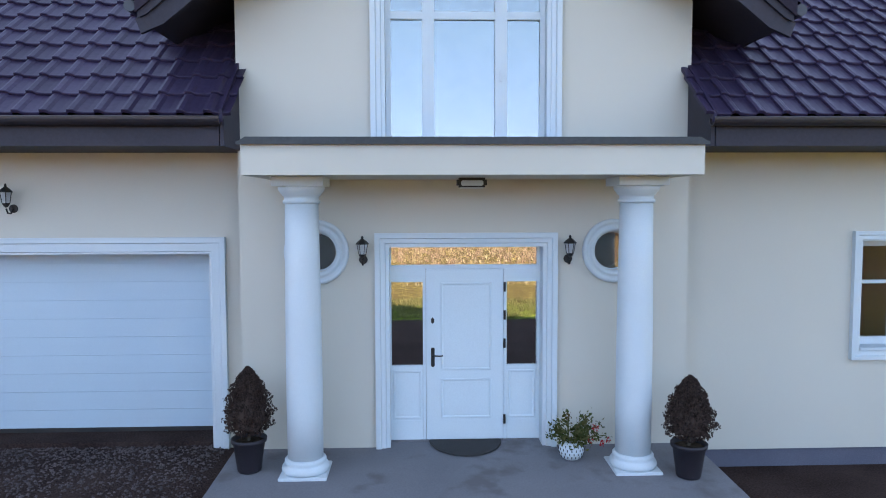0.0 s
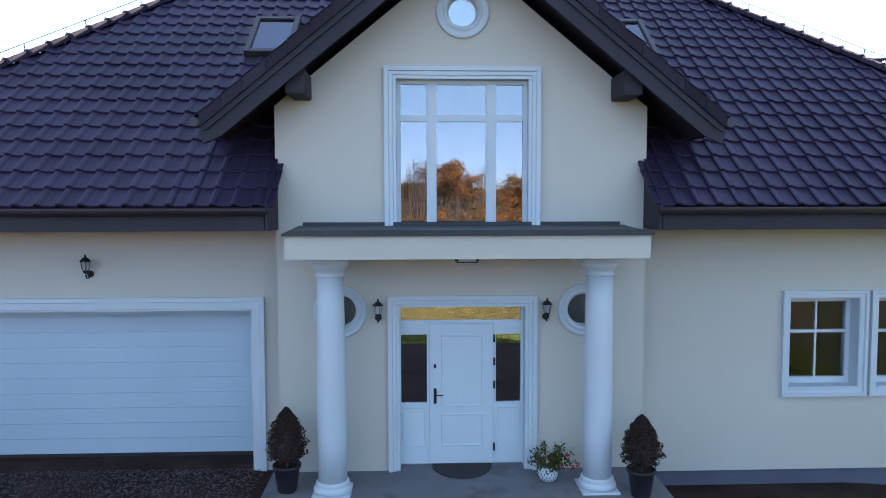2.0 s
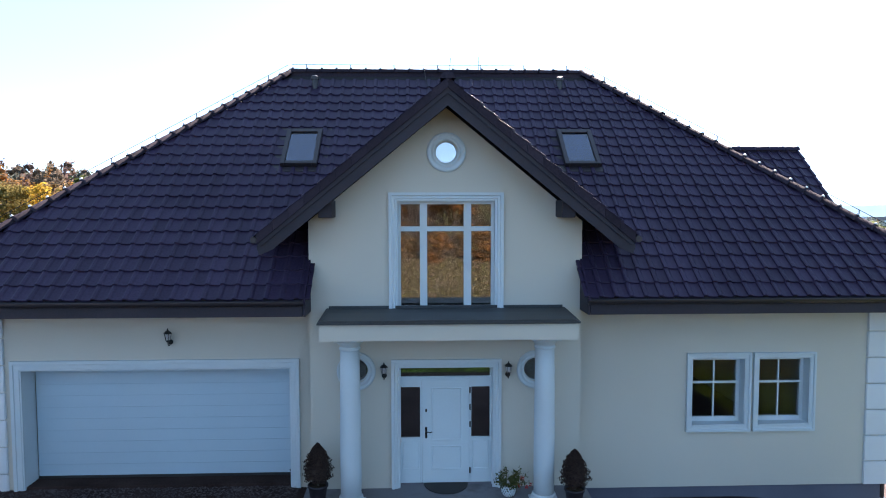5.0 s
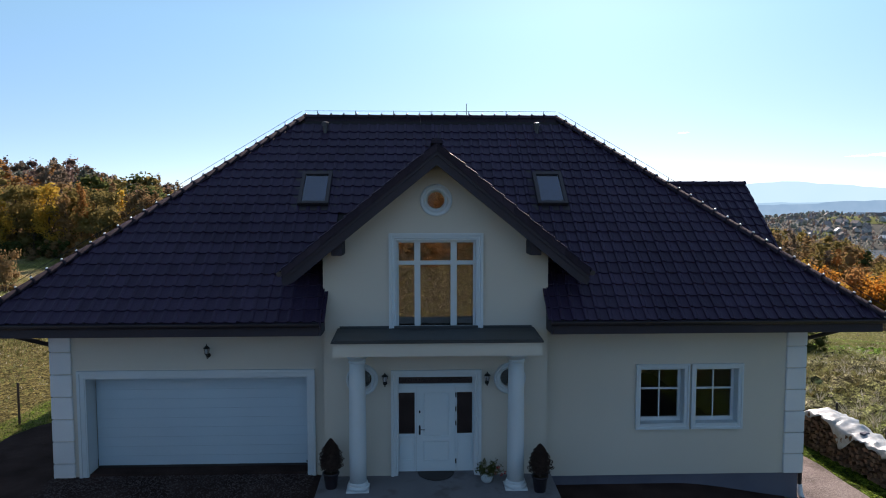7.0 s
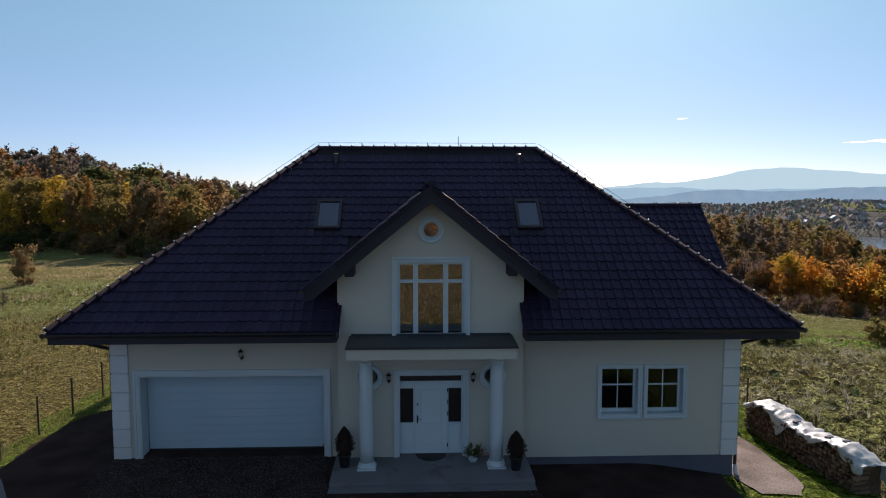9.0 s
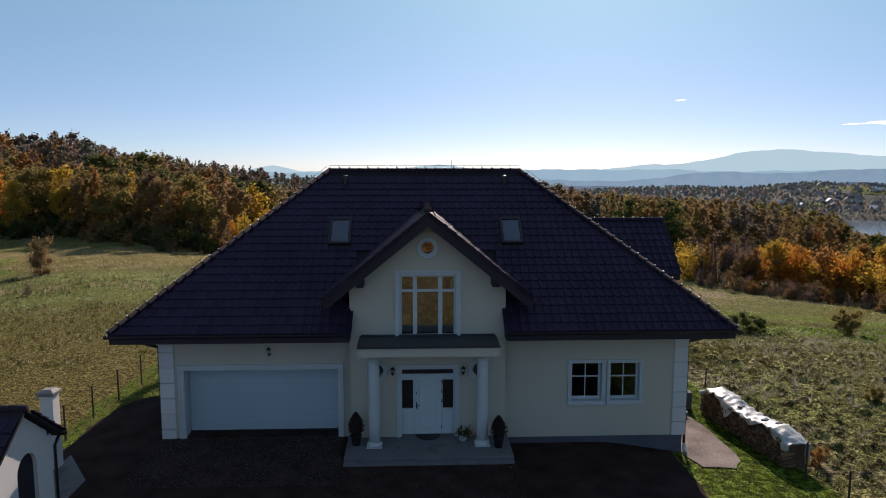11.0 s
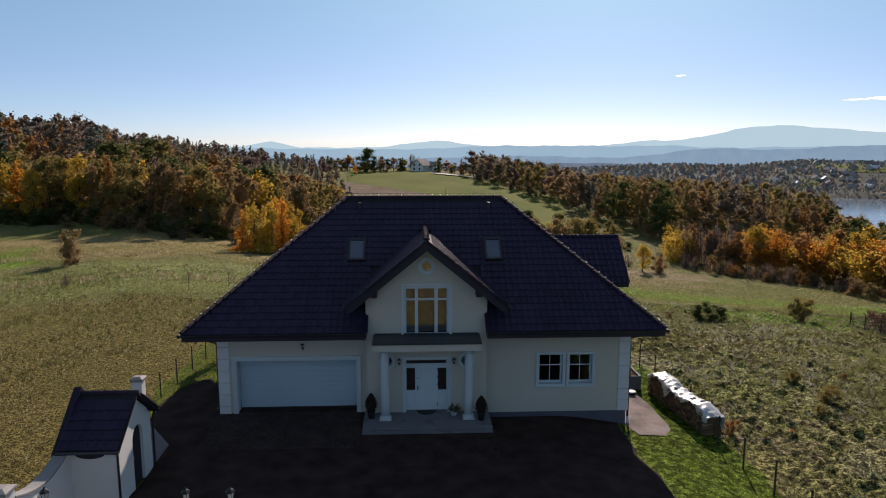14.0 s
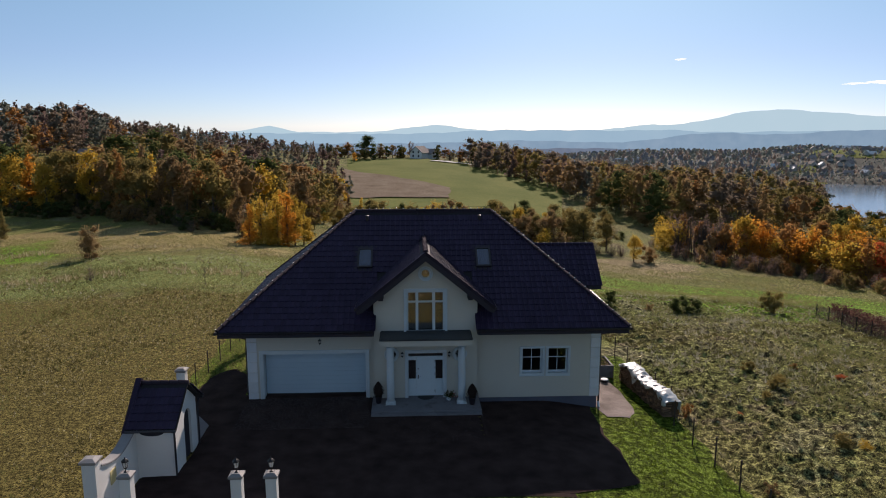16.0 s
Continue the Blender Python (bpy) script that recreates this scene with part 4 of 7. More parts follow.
tile_slope("side", (EAVE_X, RIDGE_Y, EAVE_Z + 0.01), (0, 1, 0), (-RUN_X, 0, RISE), ROWS_S, side_span, lambda p: not (p.z < RD_Z - RD_K * abs(p.y - RD_Y)))

# gable over the entrance
g_len = math.hypot(G_EAVE_X, G_APEX_Z - G_EAVE_Z)
depth_g = 4.2
for s in (-1, 1):
    bm = bmesh.new()
    pts = [(s * G_EAVE_X, G_FRONT, G_EAVE_Z), (s * G_EAVE_X, 0.9, G_EAVE_Z), (0, 3.9, G_APEX_Z), (0, G_FRONT, G_APEX_Z)]
    lo = [bm.verts.new((x, y, zz - 0.15)) for x, y, zz in pts]
    hi = [bm.verts.new((x, y, zz)) for x, y, zz in pts]
    bm.faces.new(lo); bm.faces.new(hi)
    for i in range(4):
        bm.faces.new((lo[i], lo[(i + 1) % 4], hi[(i + 1) % 4], hi[i]))
    bmesh.ops.recalc_face_normals(bm, faces=bm.faces[:])
    part("gable_deck", bm, M_SOFFIT, roof, "dark boarded gable roof underside")
    # barge board with a lower moulding
    for drop, y0, y1, th in ((0.0, G_FRONT - 0.03, G_FRONT, 0.19), (0.15, G_FRONT + 0.002, G_FRONT + 0.05, 0.25)):
        xi = G_EAVE_X - 0.10 - drop
        o = [(0, G_APEX_Z - drop), (0, G_APEX_Z - drop - th), (s * xi, G_APEX_Z - GK * xi - drop - th), (s * (G_EAVE_X - 0.03), G_EAVE_Z - drop - 0.14), (s * (G_EAVE_X + 0.02), G_EAVE_Z - drop)]
        part("barge_board", prism(o[::s], y0, y1), M_SOFFIT, roof)
    a, b = sorted((s * 2.02, s * 2.26))
    zp = APEX - k * 2.2
    part("purlin_end", box(a, b, G_FRONT + 0.12, BY + 0.05, zp - 0.19, zp + 0.12, 0.012), M_SOFFIT, roof)
    if s > 0:
        tile_slope("gable", (s * G_EAVE_X, G_FRONT - 0.03, G_EAVE_Z + 0.012), (0, 1, 0), (-G_EAVE_X, 0, G_APEX_Z - G_EAVE_Z), int(g_len / TL), lambda d: (0, depth_g + 1.2), lambda p: p.z > roof_z(p.x, p.y) + 0.02)
    else:
        tile_slope("gable", (s * G_EAVE_X, 4.9, G_EAVE_Z + 0.012), (0, -1, 0), (G_EAVE_X, 0, G_APEX_Z - G_EAVE_Z), int(g_len / TL), lambda d: (0, 4.9 - G_FRONT + 0.03), lambda p: p.z > roof_z(p.x, p.y) + 0.02)
    # verge caps stepping up the slope
    nv = 12
    for i in range(nv):
        t0, t1 = i / nv, (i + 0.985) / nv
        x0, z0_, x1, z1_ = s * G_EAVE_X * (1 - t0), G_EAVE_Z + GK * G_EAVE_X * t0, s * G_EAVE_X * (1 - min(t1, 1)), G_EAVE_Z + GK * G_EAVE_X * min(t1, 1)
        o = [(x0, z0_ - 0.10), (x0, z0_ + 0.085), (x1, z1_ + 0.06), (x1, z1_ - 0.10)]
        part("verge_tile", prism(o[::s], G_FRONT - 0.06, G_FRONT - 0.031), M_RIDGE, roof)
        o = [(x0, z0_ + 0.070), (x0, z0_ + 0.092), (x1, z1_ + 0.068), (x1, z1_ + 0.05)]
        part("verge_tile", prism(o[::s], G_FRONT - 0.06, G_FRONT + 0.16), M_TILE, roof)
    part("gable_gutter", tube([(s * (G_EAVE_X + 0.06), G_FRONT - 0.03, G_EAVE_Z - 0.03), (s * (G_EAVE_X + 0.06), 0.4, G_EAVE_Z - 0.03)], 0.06, 10), M_GUTTER, roof)
    # verge strip where the lower slope stops at the block
    part("verge_strip", prism([(0, 0), (0.9, 0.9 * SLOPE), (0.9, 0.9 * SLOPE + 0.13), (0, 0.13)], 0, 0.035), M_TILE, roof).matrix_basis = pose(s * 2.50 + 0.017, EAVE_Y - 0.06, EAVE_Z - 0.06, 0, 0, 90)
    ck = [(EAVE_Y + 0.01, E0 - 0.03), (BY - 0.002, E0 - 0.03), (BY - 0.002, EAVE_Z + SLOPE * (BY - EAVE_Y) + 0.02), (EAVE_Y + 0.01, EAVE_Z + 0.02)]
    part("eave_cheek", prism(ck, -0.02, 0.02), M_SOFFIT, roof).matrix_basis = pose(s * 2.51, 0, 0, 0, 0, 90)

# side dormer
for s in (-1, 1):
    bm = bmesh.new()
    pts = [(5.2, RD_Y + s * RD_HALF, RD_Z - RD_K * RD_HALF), (RD_X, RD_Y + s * RD_HALF, RD_Z - RD_K * RD_HALF), (RD_X, RD_Y, RD_Z), (5.2, RD_Y, RD_Z)]
    lo = [bm.verts.new((x, y, zz - 0.2)) for x, y, zz in pts]
    hi = [bm.verts.new((x, y, zz)) for x, y, zz in pts]
    bm.faces.new(lo); bm.faces.new(hi)
    for i in range(4):
        bm.faces.new((lo[i], lo[(i + 1) % 4], hi[(i + 1) % 4], hi[i]))
    bmesh.ops.recalc_face_normals(bm, faces=bm.faces[:])
    part("dormer_deck", bm, M_SOFFIT, roof)
    dl = math.hypot(RD_HALF, RD_K * RD_HALF)
    if s < 0:
        tile_slope("dormer", (5.2, RD_Y - RD_HALF, RD_Z - RD_K * RD_HALF + 0.01), (1, 0, 0), (0, 1, RD_K), int(dl / TL), lambda d: (0, RD_X - 5.2 + 0.03), lambda p: p.z > roof_z(p.x, p.y))
    else:
        tile_slope("dormer", (RD_X, RD_Y + RD_HALF, RD_Z - RD_K * RD_HALF + 0.01), (-1, 0, 0), (0, -1, RD_K), int(dl / TL), lambda d: (0, RD_X - 5.2), lambda p: p.z > roof_z(p.x, p.y))
part("dormer_wall", box(8.3, 8.7, RD_Y - 1.55, RD_Y + 1.55, 3.4, RD_Z - RD_K * 1.55 + 0.05), M_WALL, roof)

# ridge and hip caps with wire holders
def cap_line(p, q, r=0.105, step=0.36, holders=True, mat=None):
    p, q = Vector(p), Vector(q)
    n = int((q - p).length / step)
    d = (q - p).normalized()
    side = d.cross(Vector((0, 0, 1))).normalized()
    up = side.cross(d)
    for i in range(n):
        bm = bmesh.new()
        a0, a1 = p + (q - p) * (i / n), p + (q - p) * ((i + 1) / n) + d * 0.05
        loops = []
        for c, rr in ((a0, r * 1.12), (a0 + d * 0.05, r * 1.12), (a0 + d * 0.055, r), (a1, r * 0.92)):
            loops.append([bm.verts.new(c + side * rr * 1.15 * math.cos(math.pi * q_ / 8) + up * rr * math.sin(math.pi * q_ / 8)) for q_ in range(9)])
        for la, lb in zip(loops, loops[1:]):
            for q_ in range(8):
                bm.faces.new((la[q_], lb[q_], lb[q_ + 1], la[q_ + 1]))
        bm.faces.new(loops[0]); bm.faces.new(loops[-1][::-1])
        bmesh.ops.recalc_face_normals(bm, faces=bm.faces[:])
        part("ridge_tile", bm, mat or M_RIDGE, roof, "", True)
        if holders:
            # bead enlarged to stand for the glint at each ridge tile's end
            bm = bmesh.new()
            bmesh.ops.create_icosphere(bm, subdivisions=1, radius=0.034, matrix=Matrix.Translation(a0 + d * 0.03 + up * r * 1.13))
            part("glint_clip", bm, M_CLIP, roof, "", True)
        if holders and i % 3 == 1:
            h = a0 + up * r
            part("wire_holder", tube([h, h + Vector((0, 0, 0.11))], 0.010, 5), M_METAL, roof)
    if holders:
        part("lightning_wire", tube([p + up * (r + 0.10), q + up * (r + 0.10)], 0.006, 4), M_METAL, roof)


cap_line((-RIDGE_X, RIDGE_Y, RIDGE_Z + 0.05), (RIDGE_X, RIDGE_Y, RIDGE_Z + 0.05))
for s in (-1, 1):
    cap_line((s * EAVE_X, EAVE_Y, EAVE_Z + 0.05), (s * RIDGE_X, RIDGE_Y, RIDGE_Z + 0.05))
    cap_line((s * EAVE_X, 2 * RIDGE_Y - EAVE_Y, EAVE_Z + 0.05), (s * RIDGE_X, RIDGE_Y, RIDGE_Z + 0.05), holders=False)
cap_line((0, G_FRONT - 0.07, G_APEX_Z + 0.05), (0, 3.55, G_APEX_Z + 0.05), holders=False)
part("lightning_rod", tube([(0.03, G_FRONT + 0.1, G_APEX_Z + 0.1), (0.05, G_FRONT + 0.1, G_APEX_Z + 0.42)], 0.006, 5), M_METAL, roof)
cap_line((RD_X + 0.03, RD_Y, RD_Z + 0.04), (6.0, RD_Y, RD_Z + 0.04), holders=False, mat=M_TILE)
part("ridge_board", box(-RIDGE_X, RIDGE_X, RIDGE_Y - 0.07, RIDGE_Y + 0.07, RIDGE_Z - 0.10, RIDGE_Z + 0.10), M_RIDGE, roof)
part("ridge_board", box(6.0, RD_X, RD_Y - 0.07, RD_Y + 0.07, RD_Z - 0.10, RD_Z + 0.09), M_RIDGE, roof)
part("lightning_rod", tube([(1.05, RIDGE_Y, RIDGE_Z + 0.1), (1.05, RIDGE_Y, RIDGE_Z + 0.48)], 0.009, 6), M_METAL, roof)
part("lightning_wire", tube([(-0.35, RIDGE_Y, RIDGE_Z + 0.22), (-0.3, RIDGE_Y - 0.5, RIDGE_Z - 0.22), (-0.05, 3.6, G_APEX_Z + 0.24)], 0.006, 4), M_METAL, roof)

# roof windows and vent pipes
nrm = Vector((0, -SLOPE, 1)).normalized()
upv = VF.normalized()
for s in (-1, 1):
    c = Vector((s * 3.05, 2.33, EAVE_Z + SLOPE * (2.33 - EAVE_Y)))
    m = Matrix((Vector((1, 0, 0)), upv, nrm)).transposed().to_4x4()
    m.translation = c
    sk = part("roof_window", swept_frame(0, 0, 0, 0, [(0, 0), (0.01, 0)]), M_GUTTER, roof, "pitched roof window with dark metal frame")
    bm = bmesh.new()
    for a, b, c_, d in ((-0.45, -0.34, -0.74, 0.74), (0.34, 0.45, -0.74, 0.74), (-0.34, 0.34, -0.74, -0.62), (-0.34, 0.34, 0.60, 0.74)):
        box(a, b, c_, d, -0.04, 0.165, 0.012, bm)
    me = sk.data
    bm.to_mesh(me); bm.free()
    sk.matrix_basis = m @ Matrix.Diagonal((0.87, 0.88, 1.0, 1.0))
    part("pane", box(-0.35, 0.35, -0.63, 0.61, 0.118, 0.132), M_ROOFGLASS, sk)
    part("backing", box(-0.35, 0.35, -0.63, 0.61, 0.085, 0.10), M_SHEET, sk)
    part("flashing", box(-0.66, 0.66, -0.95, 0.98, 0.028, 0.040, 0.004), M_GUTTER, sk)
    part("apron", box(-0.52, 0.52, -0.92, -0.741, 0.05, 0.062, 0.004), M_GUTTER, sk)
    vz = roof_z(3.05, 4.35)
    part("vent_pipe", lathe([(0.075, -0.1), (0.075, 0.22), (0.10, 0.225), (0.10, 0.30), (0.03, 0.33)], 12, None, (s * 3.05, 4.35, vz)), M_GUTTER, roof)


# ---- things at the house ----
def lantern_parts(root, x, y, z, size=1.0, post=False):
    """A six-sided black coach lantern with a pointed roof; z is the middle of its glass."""
    s = size
    def hexa(prof):
        return lathe([(r * s, h * s) for r, h in prof], 6, None, (x, y, z))
    part("lantern_roof", hexa([(0.088, 0.07), (0.085, 0.082), (0.05, 0.118), (0.02, 0.138), (0.012, 0.15), (0.02, 0.16), (0.006, 0.18)]), M_METAL, root)
    part("lantern_glass", hexa([(0.044, -0.06), (0.066, 0.07)]), M_LAMPGLASS, root, "frosted white glass lantern panes")
    bm = bmesh.new()
    for q in range(6):
        a = math.pi * q / 3
        tube([(x + 0.047 * s * math.cos(a), y + 0.047 * s * math.sin(a), z - 0.062 * s), (x + 0.070 * s * math.cos(a), y + 0.070 * s * math.sin(a), z + 0.072 * s)], 0.005 * s, 4, bm)
    part("lantern_cage", bm, M_METAL, root)
    part("lantern_base", hexa([(0.012, -0.115), (0.03, -0.10), (0.046, -0.075), (0.05, -0.06)]), M_METAL, root)


M_LAMPGLASS = leaf_material("frosted_lamp_glass", [(0.62, 0.64, 0.66), (0.72, 0.74, 0.75)], 0.55, 0.5)


def wall_lantern(x, y, z, size=0.84, out=0.12):
    root = thing("wall_lantern", (x, y, z), "black iron coach lantern fixed to the cream wall", "lamp", "lanterns on the house")
    lantern_parts(root, 0, -out, 0.02, size)
    part("wall_plate", lathe([(0.03, -0.012), (0.048, -0.008), (0.05, 0.0), (0.048, 0.01)], 14), M_METAL, root).matrix_basis = pose(0, -0.008, -0.10, 90, 0, 0)
    part("bracket", tube([(0, -0.01, -0.10), (0, -out * 0.42, -0.155), (0, -out * 0.83, -0.15), (0, -out, -0.10)], 0.010, 8), M_METAL, root)
    part("scroll", tube([(0, -0.03, -0.12), (0.0, -0.05, -0.09), (0.0, -0.035, -0.075), (0.0, -0.02, -0.09)], 0.006, 6), M_METAL, root)
    return root


wall_lantern(-1.154, BY, 2.46)
wall_lantern(1.147, BY, 2.46)
wall_lantern(-5.20, 0.02, 3.04, 0.92, 0.15)

root = thing("bulkhead_light", (0.02, -0.92, 3.25), "black framed rectangular ceiling light under the canopy", "lamp")
part("frame", box(-0.155, 0.155, -0.09, 0.09, -0.10, -0.001, 0.02), M_METAL, root)
part("diffuser", box(-0.115, 0.115, -0.10, -0.085, -0.085, -0.03, 0.01), M_TRIM, root, "frosted white diffuser")
part("cover", box(-0.12, 0.12, -0.06, 0.06, -0.112, -0.099, 0.005), M_TRIM, root)

bm = bmesh.new()
pts = [(-0.42, -0.02)] + [(0.42 * -math.cos(math.pi * q / 18), -0.02 - 0.48 * math.sin(math.pi * q / 18)) for q in range(19)]
lo = [bm.verts.new((x, y, 0.151)) for x, y in pts[1:]]
hi = [bm.verts.new((x * 0.99, y * 0.99, 0.166)) for x, y in pts[1:]]
bm.faces.new(hi); bm.faces.new(lo[::-1])
for q in range(len(lo)):
    bm.faces.new((lo[q], lo[(q + 1) % len(lo)], hi[(q + 1) % len(lo)], hi[q]))
bmesh.ops.recalc_face_normals(bm, faces=bm.faces[:])
mat_ob = link("doormat", bm, M_RUBBER)
mat_ob.matrix_basis = pose(-0.005, -0.225, 0.078, 1.97, 0, 0)
tagged(mat_ob, "dark half-round rubber doormat before the front door", "doormat")


def clumps(centres, sizes, rng, facing=None):
    """Small folded leaf quads at the centres: vertices and faces."""
    n = len(centres)
    a = rng.normal(size=(n, 3))
    if facing is not None:
        f_ = facing + rng.normal(size=(n, 3)) * 0.45
        f_ /= np.linalg.norm(f_, axis=1)[:, None]
        a -= (a * f_).sum(1)[:, None] * f_
    a /= np.linalg.norm(a, axis=1)[:, None]
    b = rng.normal(size=(n, 3)) if facing is None else np.cross(f_, a)
    b -= (a * b).sum(1)[:, None] * a; b /= np.linalg.norm(b, axis=1)[:, None]
    c = np.cross(a, b)
    s = sizes[:, None]
    v = np.stack([centres - a * s, centres + b * s * 0.62 + c * s * 0.25, centres + a * s, centres - b * s * 0.62 + c * s * 0.25], 1)
    f = np.arange(4 * n).reshape(n, 4)
    return v.reshape(-1, 3), f


M_SHRUB = leaf_material("dark_conifer_needles", [(0.036, 0.024, 0.021), (0.066, 0.044, 0.038), (0.098, 0.066, 0.056)], 0.2, 0.9)
M_GERAN = leaf_material("geranium_leaves", [(0.055, 0.074, 0.022), (0.10, 0.115, 0.042), (0.165, 0.135, 0.058)], 0.4, 0.9)
M_PETAL = leaf_material("red_petals", [(0.45, 0.02, 0.03), (0.6, 0.05, 0.05)], 0.3, 0.9)
M_DRYHEAD = leaf_material("withered_heads", [(0.10, 0.05, 0.02), (0.16, 0.08, 0.03)], 0.2, 0.9)


def potted_conifer(x, y, seed, h):
    rng = np.random.default_rng(seed)
    root = thing("potted_conifer", (x, y, 0.230 + 0.0344 * y), "clipped cone-shaped dwarf conifer in a dark plastic pot", "potted plant", "conifers beside the columns", seed * 40)
    root.scale = (0.80, 0.80, 0.93)
    part("pot", lathe([(0.145, 0.0), (0.155, 0.02), (0.205, 0.33), (0.228, 0.335), (0.232, 0.375), (0.215, 0.38), (0.20, 0.36), (0.19, 0.33)], 28), M_POT, root, "dark plastic pot", True)
    part("soil", lathe([(0.185, 0.32), (0.185, 0.335), (0.05, 0.345)], 20), M_SOIL, root)
    part("stem", tube([(0, 0, 0.33), (0.01, 0, 0.6), (0, 0.01, 0.9)], 0.022, 6, None, 0.01), M_BARK, root)
    part("inner_foliage", lathe([(0.09, 0.46), (0.19, 0.5), (0.22, 0.42 + h * 0.3), (0.17, 0.42 + h * 0.55), (0.09, 0.42 + h * 0.8), (0.02, 0.40 + h * 0.97)], 14), M_SHRUB, root)
    n = 11000
    t = rng.random(n) ** 0.8
    zz = 0.42 + t * h
    rad = np.interp(t, [0, 0.08, 0.25, 0.5, 0.75, 0.92, 1.0], [0.14, 0.235, 0.285, 0.245, 0.16, 0.075, 0.015])
    ang = rng.random(n) * 2 * np.pi
    lob = 1 + 0.24 * np.sin(5 * ang + 9 * t + seed) * np.sin(17 * t + 2 * seed) + 0.18 * np.sin(9 * ang - 14 * t)
    rr = rad * lob * (0.55 + 0.47 * rng.random(n) ** 0.4)
    cen = np.stack([rr * np.cos(ang), rr * np.sin(ang), zz], 1)
    v, f = clumps(cen, rng.uniform(0.009, 0.021, n), rng)
    ob = new("foliage", mesh_arrays("foliage", v, f, M_SHRUB)); ob.parent = root
    return root


potted_conifer(-2.32, -0.98, 1, 0.76)
potted_conifer(2.22, -1.30, 2, 0.70)

rng = np.random.default_rng(5)
root = thing("flower_pot", (1.12, -0.80, 0.201), "white openwork ball pot with straggling red geraniums", "potted plant")
pot = part("pot", lathe([(0.075, 0.0), (0.115, 0.03), (0.138, 0.09), (0.135, 0.15), (0.115, 0.19), (0.105, 0.2), (0.10, 0.185)], 28), M_TRIM, root, "white pot with slotted pattern", True)
bm = bmesh.new()
for row in range(4):
    for q in range(18):
        a = 2 * math.pi * (q + 0.5 * (row % 2)) / 18
        zz = 0.045 + row * 0.038
        r_ = float(np.interp(zz, [0.03, 0.09, 0.15, 0.19], [0.115, 0.138, 0.135, 0.115])) + 0.001
        tube([(r_ * math.cos(a), r_ * math.sin(a), zz - 0.012), (r_ * math.cos(a), r_ * math.sin(a), zz + 0.012)], 0.005, 5, bm)
tagged(part("slots", bm, M_RUBBER, pot, "dark slots"), "dark slots", kind="stuff")
stems, cen = bmesh.new(), []
for q in range(26):
    a, reach, up = rng.random() * 6.28, rng.uniform(0.08, 0.38), rng.uniform(0.10, 0.42)
    if reach > 0.25:
        up *= 0.6
    tip = Vector((reach * math.cos(a) * 1.05, reach * math.sin(a) * 0.7, 0.17 + up))
    tube([(0.05 * math.cos(a), 0.05 * math.sin(a), 0.17), (tip.x * 0.55, tip.y * 0.55, 0.17 + up * 0.75), tip], 0.005, 4, stems)
    for _ in range(26):
        k_ = rng.uniform(0.35, 1.05)
        cen.append((tip.x * k_ + rng.normal() * 0.03, tip.y * k_ + rng.normal() * 0.03, 0.17 + up * k_ + rng.normal() * 0.03))
part("stem", stems, M_GERAN, root)
cen = np.array(cen)
v, f = clumps(cen, rng.uniform(0.014, 0.030, len(cen)), rng)
ob = new("leaves", mesh_arrays("leaves", v, f, M_GERAN)); ob.parent = root
for px, py, pz, m_, n_ in ((0.24, -0.08, 0.36, M_PETAL, 26), (0.33, -0.05, 0.18, M_PETAL, 22), (0.40, 0.0, 0.20, M_PETAL, 16), (0.18, -0.1, 0.22, M_PETAL, 14), (-0.05, -0.02, 0.47, M_DRYHEAD, 24), (0.09, -0.04, 0.38, M_DRYHEAD, 20)):
    c = np.array([px, py, pz]) + rng.normal(size=(n_, 3)) * 0.02
    v, f = clumps(c, rng.uniform(0.010, 0.018, n_), rng)
    ob = new("flower_head", mesh_arrays("flower_head", v, f, m_)); ob.parent = root

# gravel stones near the garage, loose on the drive
rng = np.random.default_rng(11)
n = 9000
sx, sy = rng.uniform(-8.8, -2.65, n), -rng.random(n) ** 1.3 * 3.6 + 0.15
sx = np.append(sx, rng.uniform(-3.2, 3.9, 900)); sy = np.append(sy, rng.uniform(-5.0, -2.35, 900))
n = len(sx)
oct_v = np.array([(1, 0, 0), (0, 1, 0), (-1, 0, 0), (0, -1, 0), (0, 0, 0.7), (0, 0, -0.7)], float)
oct_f = np.array([(0, 1, 4), (1, 2, 4), (2, 3, 4), (3, 0, 4), (1, 0, 5), (2, 1, 5), (3, 2, 5), (0, 3, 5)])
sz = rng.uniform(0.008, 0.024, n)
ang = rng.random(n) * 6.28
ca, sa = np.cos(ang), np.sin(ang)
tv = oct_v[None] * (sz[:, None, None] * rng.uniform(0.7, 1.3, (n, 1, 3)))
vx = tv[..., 0] * ca[:, None] - tv[..., 1] * sa[:, None] + sx[:, None]
vy = tv[..., 0] * sa[:, None] + tv[..., 1] * ca[:, None] + sy[:, None]
vz = tv[..., 2] + (land(sx, sy) + 0.052)[:, None]
V = np.stack([vx, vy, vz], -1).reshape(-1, 3)
F = (oct_f[None] + (np.arange(n) * 6)[:, None, None]).reshape(-1, 3)
M_STONE = material("gravel_stones", (0.042, 0.031, 0.032), (0.085, 0.065, 0.066), 0.9, 3, 60, 0.2, island=0.3)
tagged(new("gravel_stones", mesh_arrays("gravel_stones", V, F, M_STONE)), "loose reddish grey gravel stones on the drive", "gravel", kind="stuff")

